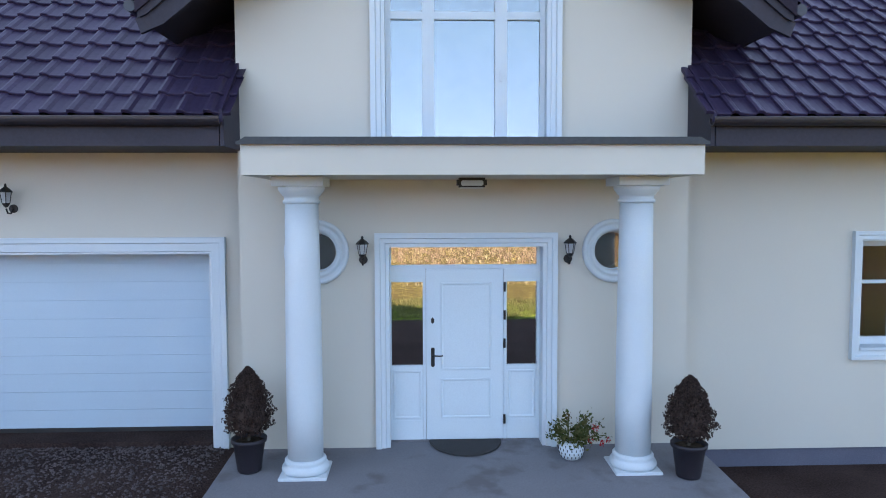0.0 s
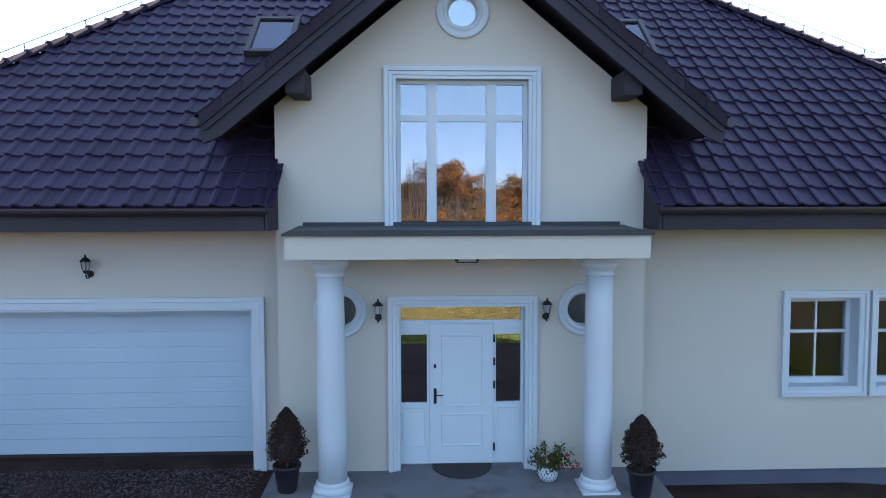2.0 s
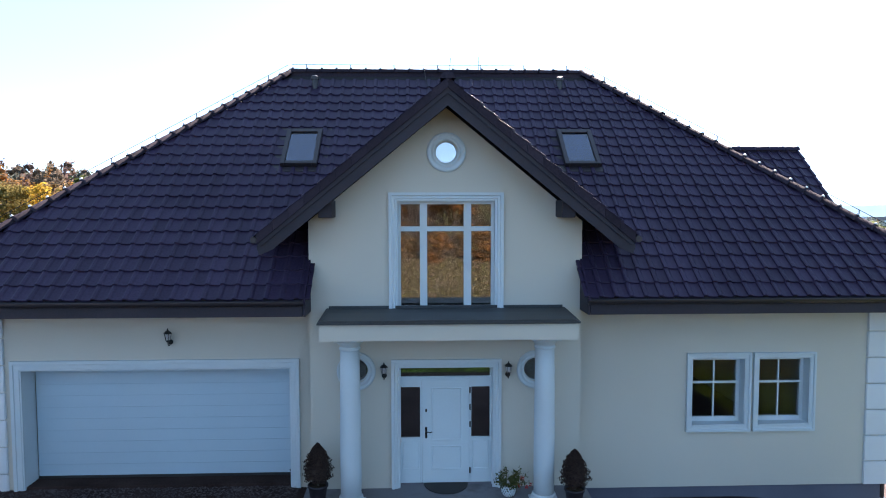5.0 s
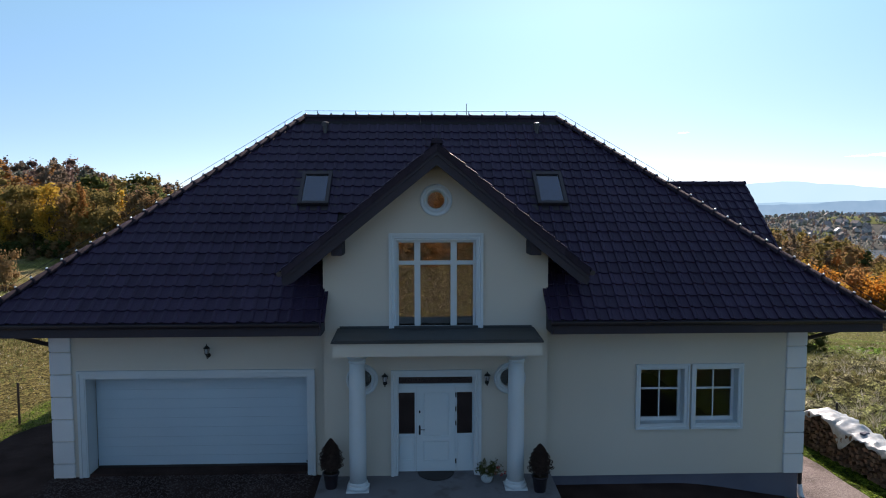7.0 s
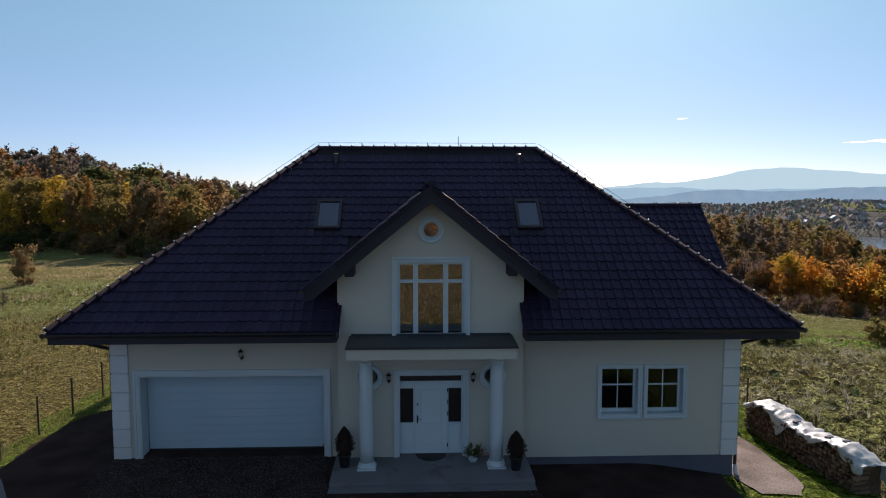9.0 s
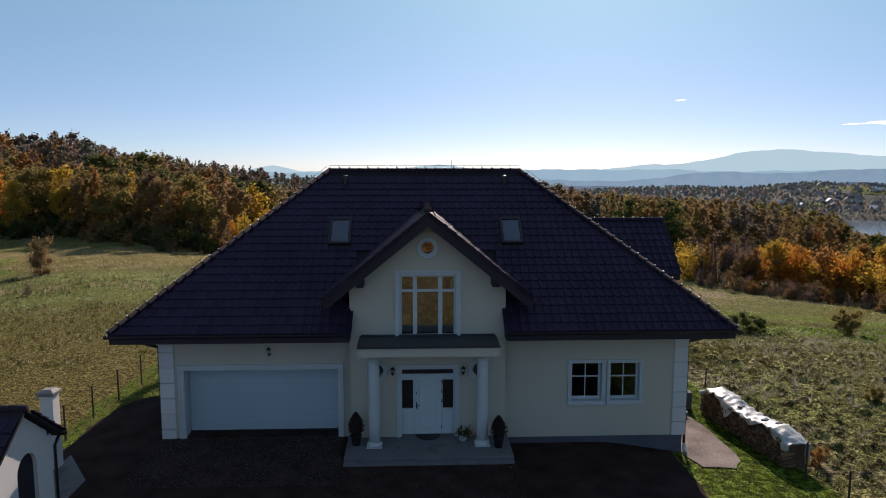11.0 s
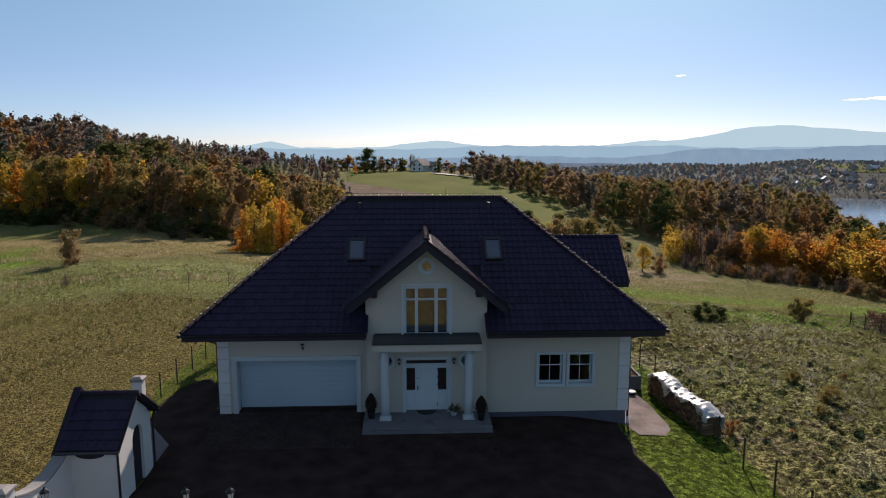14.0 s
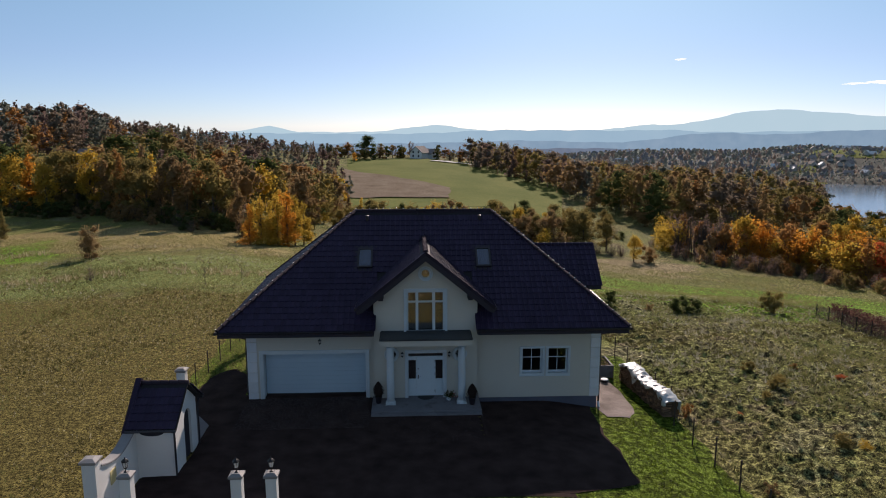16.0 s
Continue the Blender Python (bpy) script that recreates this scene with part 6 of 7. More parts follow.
def crown_mesh(name, seed, n, style, mat, clump, w=0.62, fill=0.50):
    """A crown and its trunk for a tree one metre high (scaled when placed)."""
    rng = np.random.default_rng(seed)
    v, f, lobes = crown_arrays(rng, n, style, clump, w, 1, fill)
    crown = mesh_arrays(name + "_crown", v, f, mat)
    bm = bmesh.new()
    random.seed(seed)
    if style == "bush":
        for q in range(7):
            l = lobes[q]
            tube([(l[0] * 0.1, l[1] * 0.1, -0.05), (l[0] * 0.5, l[1] * 0.5, l[2] * 0.5), (l[0], l[1], l[2])], 0.012, 4, bm, 0.003)
    else:
        tube([(0, 0, -0.06), (0.004, 0.003, 0.2), (-0.006, 0.004, 0.5), (0.004, -0.004, 0.85)], 0.020 if style == "round" else 0.014, 6, bm, 0.004)
        for q in range(8):
            l = lobes[q]
            tube([(0, 0, max(0.16, l[2] * 0.5)), (l[0] * 0.5, l[1] * 0.5, l[2] * 0.78), (l[0], l[1], l[2])], 0.008, 4, bm, 0.002)
    if not fill:
        for q in range(26):
            a, r_, z1 = random.uniform(0, 6.28), w * random.uniform(0.05, 0.42), random.uniform(0.55, 0.98)
            tube([(r_ * 0.45 * math.cos(a), r_ * 0.45 * math.sin(a), random.uniform(-0.02, 0.2)), (r_ * 0.8 * math.cos(a), r_ * 0.8 * math.sin(a), z1 * 0.6), (r_ * math.cos(a), r_ * math.sin(a), z1)], 0.0075, 4, bm, 0.002)
    trunk = bpy.data.meshes.new(name + "_trunk"); bm.to_mesh(trunk); bm.free(); trunk.materials.append(M_BARK)
    return trunk, crown


TONES = {
    "dark_green": [(0.046, 0.062, 0.025), (0.071, 0.087, 0.031), (0.096, 0.105, 0.037)],
    "olive": [(0.140, 0.118, 0.048), (0.190, 0.148, 0.054), (0.240, 0.178, 0.058)],
    "brown": [(0.132, 0.093, 0.052), (0.182, 0.120, 0.060), (0.235, 0.148, 0.066)],
    "rust": [(0.186, 0.098, 0.042), (0.245, 0.128, 0.048), (0.305, 0.158, 0.053)],
    "orange": [(0.403, 0.171, 0.031), (0.527, 0.232, 0.039), (0.600, 0.287, 0.046)],
    "gold": [(0.310, 0.209, 0.040), (0.419, 0.279, 0.050), (0.527, 0.349, 0.059)],
    "mauve": [(0.116, 0.081, 0.071), (0.152, 0.105, 0.090), (0.186, 0.132, 0.109)],
    # hazy_ and far_ tones: haze of the distance mixed into the leaf colour
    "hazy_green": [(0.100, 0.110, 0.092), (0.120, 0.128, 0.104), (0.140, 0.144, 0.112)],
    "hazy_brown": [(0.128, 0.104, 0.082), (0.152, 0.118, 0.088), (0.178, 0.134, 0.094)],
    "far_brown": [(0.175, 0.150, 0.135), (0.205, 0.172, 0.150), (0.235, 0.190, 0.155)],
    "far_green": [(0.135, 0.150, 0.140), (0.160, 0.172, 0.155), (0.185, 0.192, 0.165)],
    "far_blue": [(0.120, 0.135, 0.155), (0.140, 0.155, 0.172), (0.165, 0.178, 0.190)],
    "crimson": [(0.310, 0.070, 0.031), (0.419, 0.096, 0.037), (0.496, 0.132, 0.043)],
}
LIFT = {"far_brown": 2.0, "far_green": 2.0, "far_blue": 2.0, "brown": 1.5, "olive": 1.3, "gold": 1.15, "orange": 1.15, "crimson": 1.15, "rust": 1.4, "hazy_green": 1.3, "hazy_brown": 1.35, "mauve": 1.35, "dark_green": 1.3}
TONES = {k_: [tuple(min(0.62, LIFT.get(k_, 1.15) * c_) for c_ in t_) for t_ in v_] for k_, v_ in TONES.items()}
LEAF = {k_: leaf_material(k_ + "_leaves", t_, 0.66 if k_ in ("orange", "gold", "crimson") else 0.60, 0.32, 0.08) for k_, t_ in TONES.items()}
WORDS = {"dark_green": "dark green", "olive": "olive green", "brown": "brown autumn", "rust": "rust brown", "orange": "orange autumn", "gold": "golden yellow", "mauve": "bare purplish", "crimson": "crimson", "far_brown": "haze-tinted brown", "far_green": "haze-tinted green", "far_blue": "haze-tinted blue", "hazy_green": "haze-tinted green", "hazy_brown": "haze-tinted brown"}
TREES = {}


def tree(kind, style, x, y, h, w=1.0, seed=0, sink=0.0, where="at the wood's edge", group="", name=None, light=False):
    """One tree or bush as a thing of its own; alike ones share their meshes."""
    key = (kind, style, seed % 3, light)
    if key not in TREES:
        n = {"round": 2300, "tall": 1900, "bush": 1300}[style]
        clump = {"round": 0.017, "tall": 0.015, "bush": 0.024}[style]
        if light:
            n = n // 3
        if kind == "mauve":
            n, clump = n // 2, clump * 0.75
        TREES[key] = crown_mesh(kind + style, 31 + 7 * (seed % 3) + sum(map(ord, kind + style)), n, style, LEAF[kind], clump, 0.62 if style == "round" else 0.46 if style == "tall" else 1.0, 0.0 if kind == "mauve" else 0.30 if kind in ("orange", "gold", "crimson") else 0.50)
    trunk, crown = TREES[key]
    nm = name or ("bush" if style == "bush" else "tree")
    form = {"round": "broad-crowned tree", "tall": "slender tree", "bush": "many-stemmed bush"}[style]
    root = thing(nm, (x, y, land1(x, y) - sink), f"{WORDS[kind]} {form} {where}", nm, group, random.uniform(0, 360))
    root.scale = (h * w, h * w, h)
    for pn_, me in (("trunk", trunk), ("crown", crown)):
        ob = new(pn_, me); ob.parent = root
    return root


random.seed(21)
# solitary bushes and saplings on the meadows
tree("brown", "bush", -39.4, 50.4, 4.6, 0.8, 0, where="standing alone on the meadow")
tree("mauve", "bush", -32.4, 35.4, 1.6, 0.9, 1, where="standing alone on the meadow")
tree("olive", "tall", -61.4, 71.8, 4.4, 1.2, 1, where="at the meadow's far corner")
for x, y, h, w, k_ in ((23.1, 26.6, 1.7, 1.1, "dark_green"), (24.1, 26.9, 2.0, 1.1, "dark_green"), (25.1, 26.5, 1.6, 1.1, "dark_green"), (17.3, 27.3, 2.2, 0.9, "dark_green"), (33.6, 29.6, 2.9, 0.95, "olive"), (20.9, 27.0, 0.9, 1.0, "brown"),
                       (19.6, 6.1, 0.95, 1.1, "olive"), (19.9, 3.3, 1.05, 1.5, "olive"), (18.5, 1.6, 0.8, 1.0, "olive"), (22.7, 6.5, 0.45, 1.3, "rust"), (24.4, 4.4, 0.5, 1.5, "crimson"), (19.1, -4.0, 0.8, 1.5, "olive"),
                       (20.0, -4.3, 0.6, 1.2, "gold"), (15.9, -0.6, 0.35, 1.2, "crimson"), (13.3, -0.4, 0.9, 0.8, "rust"), (12.9, 0.3, 0.7, 0.9, "brown"), (26.5, -1.5, 0.5, 1.4, "brown"), (13.7, -7.9, 0.6, 1.2, "brown")):
    tree(k_, "bush", x, y, h, w, int(x * 7) % 3, where="in the rough meadow grass")


def bare_sapling(x, y, h, forks):
    root = thing("sapling", (x, y, land1(x, y)), "thin leafless sapling on the meadow", "sapling", "saplings on the meadow")
    part("stem", tube([(0, 0, -0.1), (0.03, 0, h * 0.5), (0, 0.02, h)], 0.035, 5, None, 0.008), M_BARK, root)
    for q in range(forks):
        a, b = random.uniform(0, 6.28), random.uniform(0.2, 0.75)
        l = h * random.uniform(0.25, 0.5)
        part("twig", tube([(0.01, 0, h * b), (l * 0.5 * math.cos(a), l * 0.5 * math.sin(a), h * b + l * 0.5), (l * 0.75 * math.cos(a), l * 0.75 * math.sin(a), h * b + l)], 0.018, 4, None, 0.006), M_BARK, root)


# out of view; added to cast the rounded shadow beside the garage
tree("dark_green", "round", -10.4, 8.9, 2.9, 0.85, 0, where="added unseen behind the garage for its shadow")
bare_sapling(-20.5, 32.8, 2.4, 9)
bare_sapling(-17.4, 34.4, 2.7, 6)

# birches before the wood
for i, (deg, r, h) in enumerate(((-13.2, 112, 6.6), (-12.3, 114, 8.2), (-11.6, 117, 7.4), (-11.0, 115, 8.8), (-10.2, 118, 9.4), (-9.6, 121, 9.0), (-8.9, 124, 8.2), (-12.9, 118, 7.0), (-10.6, 122, 9.2))):
    tree("gold" if i % 4 else "orange", "tall", *polar(deg, r), h, 1.25, i, where="in front of the wood", group="birches before the wood")
# first row of the wood beyond the left meadow
deg = -33.0
while deg < -13.6:
    r = float(np.interp(deg, [-34, -30, -27, -23, -19, -14], [166, 156, 149, 140, 134, 131])) + random.uniform(-2, 4)
    tree(random.choice(["gold", "gold", "brown", "orange", "olive", "gold"] if deg < -24 else ["brown", "olive", "rust", "gold", "olive", "brown"]), "round" if random.random() < 0.7 else "tall", *polar(deg, r), random.uniform(9.8, 13.0), random.uniform(0.9, 1.15), random.randrange(3), 0.2, group="trees at the edge of the wood")
    tree(random.choice(["brown", "dark_green", "mauve", "brown"]), "bush", *polar(deg + 0.5, r + 1), random.uniform(4.0, 6.5), 0.8, random.randrange(3), 0.1, where="under the edge of the wood", group="undergrowth at the wood")
    tree(random.choice(["brown", "dark_green", "mauve"]), "bush", *polar(deg + 0.1, r + 3), random.uniform(3.5, 6.0), 0.9, random.randrange(3), 0.1, where="under the edge of the wood", group="undergrowth at the wood")
    for q in range(3):
        tree(random.choice(["dark_green", "brown", "mauve", "dark_green"]), "bush", *polar(deg + 0.32 * q + random.uniform(-0.2, 0.2), r - random.uniform(2.0, 11.0)), random.uniform(2.0, 4.2), random.uniform(0.9, 1.3), random.randrange(3), 0.1, where="in the shade of the wood", group="undergrowth at the wood", light=True)
    deg += 0.95
# orange and golden thicket beyond the right meadow
for i in range(46):
    t = i / 45
    deg = 20.8 + 15.5 * t + random.uniform(-0.3, 0.3)
    r = 157 - 28 * t + random.uniform(0, 9)
    kind = "gold" if t < 0.03 else ("mauve", "rust", "mauve")[i % 3] if t < 0.30 else random.choice(["orange", "gold", "rust", "orange", "rust", "orange"]) if t < 0.9 else random.choice(["crimson", "rust", "orange"])
    tree(kind, random.choice(["bush", "round", "bush", "tall"]), *polar(deg, r), random.uniform(6.8, 10.2), random.uniform(0.85, 1.15), i, 0.2, where="in the thicket below the meadow", group="thicket trees")
for i in range(40):
    t = i / 39
    deg = 21.5 + 15.5 * t + random.uniform(-0.4, 0.4)
    r = 147 - 29 * t + random.uniform(-2, 5)
    tree(random.choice(["mauve", "brown", "mauve", "mauve", "olive", "rust"]), "bush", *polar(deg, r), random.uniform(1.8, 3.8), random.uniform(0.8, 1.2), i, 0.1, where="at the foot of the thicket", group="thicket bushes")
# green trees and shrubs in the dip behind the house
for deg, r, h, kind, style in ((18.4, 136, 5.6, "gold", "round"), (19.6, 137, 4.0, "brown", "bush"), (16.2, 150, 8.0, "olive", "round"), (14.4, 152, 7.2, "olive", "round"), (15.4, 144, 3.0, "mauve", "bush"), (16.6, 142, 3.2, "mauve", "bush"), (17.4, 143, 3.0, "mauve", "bush"), (14.8, 141, 2.2, "olive", "bush"), (17.4, 175, 2.6, "dark_green", "bush"), (14.5, 180, 7.5, "olive", "round"), (15.9, 186, 7.0, "olive", "round"), (12.6, 182, 6.4, "olive", "tall"), (11.2, 176, 5.6, "gold", "round"),
                                (13.3, 170, 4.4, "orange", "round"), (10.0, 172, 6.8, "olive", "round"), (16.8, 178, 3.4, "mauve", "bush"), (19.8, 165, 3.2, "mauve", "bush"), (16.3, 168, 3.0, "brown", "bush"), (8.6, 178, 7.2, "olive", "tall"), (9.4, 183, 8.0, "dark_green", "round"), (7.4, 186, 7.0, "olive", "round")):
    tree(kind, style, *polar(deg, r), h, 1.15, int(r), 0.1, where="in the dip behind the house")
for i in range(30):
    deg = -8.5 + 16 * i / 29 + random.uniform(-0.3, 0.3)
    tree(random.choice(["olive", "gold", "olive", "dark_green", "brown", "gold"]), random.choice(["tall", "bush", "round"]), *polar(deg, random.uniform(165, 200)), random.uniform(4.5, 8.5), 1.1, i, 0.1, where="in the dip behind the house", group="trees of the dip")
for i in range(20):
    deg = 5.8 + 8.6 * i / 19 + random.uniform(-0.25, 0.25)
    low = i % 3 == 0
    tree(random.choice(["orange", "gold", "brown", "olive"]) if low else random.choice(["olive", "dark_green", "olive", "brown", "gold"]), "bush" if low else "round", *polar(deg, random.uniform(136, 142) if low else random.uniform(142, 156)), random.uniform(4.0, 5.5) if low else random.uniform(7.0, 9.5), random.uniform(0.95, 1.25), i, 0.2, where="in the dip behind the house", group="trees of the dip")
# around the far farmhouse
tree("dark_green", "round", *polar(-3.6, 425), 15, 1.55, 1, where="tall beside the far field")
for i in range(44):
    deg = -6.5 + 12.5 * i / 43 + random.uniform(-0.3, 0.3)
    if 0.2 < deg < 1.6:
        continue
    tree(random.choice(["brown", "dark_green", "mauve", "olive", "rust"]), random.choice(["round", "bush", "tall"]), *polar(deg, random.uniform(415, 445)), random.uniform(6, 11), 1.3, i, 0.2, where="in the hedgerow of the far field", group="hedgerow trees", light=True)
tree("orange", "round", *polar(-4.6, 395), 6, 1.0, 2, where="beside the far field")
# beyond the road, opposite the house
random.seed(33)
for i in range(64):
    x = -50 + 100 * i / 63 + random.uniform(-1, 1)
    tree(random.choice(["mauve", "brown", "mauve", "rust", "mauve", "brown"]), random.choice(["round", "tall", "round"]), x, random.uniform(-60, -50), random.uniform(5.0, 7.4), 1.3, i, 0.2, where="on the bank opposite the house", group="trees opposite the house", light=abs(x) > 14)
for i in range(70):
    x = -34 + 68 * i / 69 + random.uniform(-0.8, 0.8)
    tree(random.choice(["rust", "brown", "brown", "mauve", "crimson", "rust"]), "bush", x, random.uniform(-49, -36), random.uniform(1.8, 3.6), 1.1, i, where="on the bank opposite the house", group="bushes opposite the house", light=abs(x) > 10)


# ---- woods too far to count ----
def woodland(name, label, spots, seed, kinds, n_clump=120, clump=0.055, level=1):
    """Woods as one object for each leaf tone: spots are (x, y, height)."""
    rng = np.random.default_rng(seed)
    names = list(kinds)
    wts = np.array([kinds[k_] for k_ in names], float); wts /= wts.sum()
    pick = rng.choice(len(names), len(spots), p=wts)
    for ki, kname in enumerate(names):
        mine = [s for s, p_ in zip(spots, pick) if p_ == ki]
        if not mine:
            continue
        vs, fs, off = [], [], 0
        templates = []
        for q in range(6):
            v, f, _ = crown_arrays(rng, n_clump, "round" if q % 3 else "tall", clump, 0.62 if q % 3 else 0.5, level)
            templates.append((v, f))
        for (x, y, h) in mine:
            v, f = templates[rng.integers(6)]
            a = rng.random() * 6.28
            g_ = h * rng.uniform(1.0, 1.35)
            ca_, sa_ = math.cos(a) * g_, math.sin(a) * g_
            w_ = np.stack([v[:, 0] * ca_ - v[:, 1] * sa_ + x, v[:, 0] * sa_ + v[:, 1] * ca_ + y, v[:, 2] * h + land1(x, y) - 0.3], 1)
            vs.append(w_); fs.append(f + off); off += len(v)
            # stem
            t_ = np.array([(-0.14, 0, 0), (0.14, 0, 0), (0.05, 0, 0.7 * h), (-0.05, 0, 0.7 * h)]) + np.array([x, y, land1(x, y) - 0.3])
            vs.append(t_); fs.append(np.array([[0, 1, 2], [0, 2, 3]]) + off); off += 4
        ob = new(name, mesh_arrays(name, np.vstack(vs), np.vstack(fs), LEAF[kname]))
        tagged(ob, f"{label}, {WORDS[kname]} crowns", "woodland", kind="stuff")


def scatter(region, deg0, deg1, r0, r1, spacing, h0, h1, seed):
    rng = np.random.default_rng(seed)
    out = []
    r = r0
    while r < r1:
        step = math.degrees(spacing / r)
        deg = deg0 + rng.random() * step
        while deg < deg1:
            d_, r_ = deg + rng.normal() * step * 0.25, r + rng.normal() * spacing * 0.28
            if region(d_, r_):
                low = float(np.interp(d_, [-26, -24, -23.4, -21.6, -6, 0, 25, 28, 30, 32, 34], [1.25, 1.2, 1.0, 0.68, 0.64, 1, 1, 0.88, 0.76, 0.61, 0.53])) if r_ > 226 or d_ > 0 else 1.0
                out.append((*polar(d_, r_), rng.uniform(h0, h1) * low))
            deg += step
        r += spacing * 0.95
    return out


def left_wood(d, r):
    front = np.interp(d, [-40, -30, -27, -23, -19, -14, -11, -8.5, -6.5, -5.2, -4.5], [172, 160, 153, 144, 138, 135, 141, 152, 179, 215, 300])
    return r > front and d < np.interp(r, [120, 250, 330, 420], [-5.0, -4.8, -5.4, -6.5])


def clearing(d, r):
    return abs(d + 25.6) < 2.3 and 148 < r < 268


def left_low(d, r):
    return left_wood(d, r) and clearing(d, r) and r < 200


woodland("hill_woodland", "golden brown trees along the edge of the wood", scatter(lambda d, r: left_wood(d, r) and d < -24, -40, -24, 136, 160, 6.8, 9, 13.2, 3), 4, {"gold": 2.2, "brown": 4, "rust": 1.8, "olive": 2.2, "orange": 0.6}, 640, 0.021)
woodland("hill_woodland", "olive and brown trees along the edge of the wood", scatter(lambda d, r: left_wood(d, r) and d > -24, -24, -4, 134, 160, 6.8, 9, 13.6, 31), 41, {"olive": 4, "brown": 4, "rust": 2, "gold": 1.5, "dark_green": 1}, 640, 0.021)
woodland("hill_woodland", "dense autumn wood on the hillside", scatter(lambda d, r: left_wood(d, r) and not clearing(d, r), -40, -4, 160, 226, 8.0, 9.5, 15.5, 32), 42, {"brown": 5, "olive": 4, "rust": 3, "dark_green": 3, "mauve": 1, "gold": 0.7}, 560, 0.023)
woodland("hill_woodland", "low trees before the hillside houses", scatter(left_low, -28, -23, 148, 205, 6.5, 5.5, 8, 33), 43, {"brown": 3, "olive": 3, "dark_green": 2, "gold": 1}, 420, 0.025)
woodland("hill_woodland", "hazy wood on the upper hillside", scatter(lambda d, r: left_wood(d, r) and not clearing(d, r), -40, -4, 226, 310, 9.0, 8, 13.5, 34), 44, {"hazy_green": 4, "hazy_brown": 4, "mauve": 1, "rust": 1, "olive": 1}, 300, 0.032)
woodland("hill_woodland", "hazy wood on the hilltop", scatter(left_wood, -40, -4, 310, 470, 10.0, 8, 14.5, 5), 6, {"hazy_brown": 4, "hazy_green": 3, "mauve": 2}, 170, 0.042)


def right_wood(d, r):
    front = np.interp(d, [5.0, 6, 8.5, 11.5, 14, 20, 26, 30, 38], [392, 372, 352, 318, 272, 205, 214, 216, 205])
    return front < r < np.interp(d, [5, 12, 20, 26, 31.6, 32.8, 34, 40], [470, 450, 430, 410, 395, 300, 230, 210])


woodland("valley_woodland", "dense autumn wood in the valley", scatter(lambda d, r: right_wood(d, r) and r < 270, 5, 40, 190, 275, 7.6, 12.5, 18, 8), 9, {"brown": 5, "hazy_brown": 3, "olive": 4, "dark_green": 2.4, "rust": 0.6}, 700, 0.019)
woodland("valley_woodland", "far side of the autumn wood in the valley", scatter(lambda d, r: right_wood(d, r) and r >= 270, 5, 40, 270, 480, 8.6, 12, 18, 81), 91, {"brown": 3, "olive": 2.5, "hazy_brown": 4, "hazy_green": 2, "mauve": 1}, 260, 0.030)
woodland("valley_woodland", "yellow-green trees before the lake", scatter(lambda d, r: True, 31.4, 41, 172, 214, 5.6, 14.0, 18.0, 82), 92, {"olive": 4, "gold": 3, "dark_green": 2, "brown": 1}, 440, 0.025)
woodland("valley_woodland", "loose trees between meadow and wood", scatter(lambda d, r: np.random.default_rng(int(d * 100 + r * 7)).random() < 0.3, 22, 39, 140, 200, 7, 4.0, 7, 12), 13, {"olive": 3, "dark_green": 4, "gold": 0.7, "brown": 3}, 170, 0.034)
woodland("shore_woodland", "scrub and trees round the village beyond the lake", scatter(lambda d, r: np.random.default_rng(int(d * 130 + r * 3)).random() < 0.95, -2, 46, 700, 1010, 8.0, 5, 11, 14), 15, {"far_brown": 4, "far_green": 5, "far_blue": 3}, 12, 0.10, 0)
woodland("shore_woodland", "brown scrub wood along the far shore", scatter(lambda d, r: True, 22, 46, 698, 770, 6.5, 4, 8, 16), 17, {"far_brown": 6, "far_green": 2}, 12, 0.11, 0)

# ---- fields, lake, far buildings ----
def patch(name, degs, r0, r1, lift, mat, label, category, n=14, edge=0.0):
    far = r1 if callable(r1) else lambda d: r1
    V = np.array([[polar(d, r0 + (far(d) - r0) * q) for d in np.linspace(*degs, n)] for q in np.linspace(0, 1, n)])
    for a_ in range(n):
        for b_ in range(n):
            e_ = Vector((V[a_, b_, 0] * 0.05, V[a_, b_, 1] * 0.05, r0))
            V[a_, b_, 0] += edge * (noise.noise(e_) + 0.5 * noise.noise(e_ * 3.1)); V[a_, b_, 1] += edge * (noise.noise(e_ + Vector((9, 0, 0))) + 0.5 * noise.noise(e_ * 2.7))
    z = land(V[..., 0], V[..., 1]) + lift
    i = np.arange(n * n).reshape(n, n)
    f = np.stack([i[:-1, :-1], i[:-1, 1:], i[1:, 1:], i[1:, :-1]], -1).reshape(-1, 4)
    return tagged(new(name, mesh_arrays(name, np.concatenate([V, z[..., None]], -1).reshape(-1, 3), f, mat, True)), label, category, kind="structure")


M_PLOUGH = material("ploughed_earth", (0.13, 0.095, 0.065), (0.21, 0.165, 0.12), 0.95, 0.15, 1.2, 0.8, depth=0.3, gloss=0.03)
M_PASTURE = material("far_pasture", (0.085, 0.115, 0.022), (0.155, 0.165, 0.045), 0.95, 0.05, 1.2, 0.5, depth=0.2, gloss=0.03)
M_ROAD = material("pale_road", (0.42, 0.40, 0.37), (0.5, 0.48, 0.45), 0.9, 0.2, 2, 0.2)
patch("far_pasture", (-5.2, 12.5), 215, 425, 0.25, M_PASTURE, "green pasture on the far slope", "field", 30)
patch("ploughed_field", (-5.4, 3.3), 260, lambda d: 346 - 7.6 * (d + 4.2), 0.6, M_PLOUGH, "ploughed brown field on the far slope", "field", 16, 2.0)
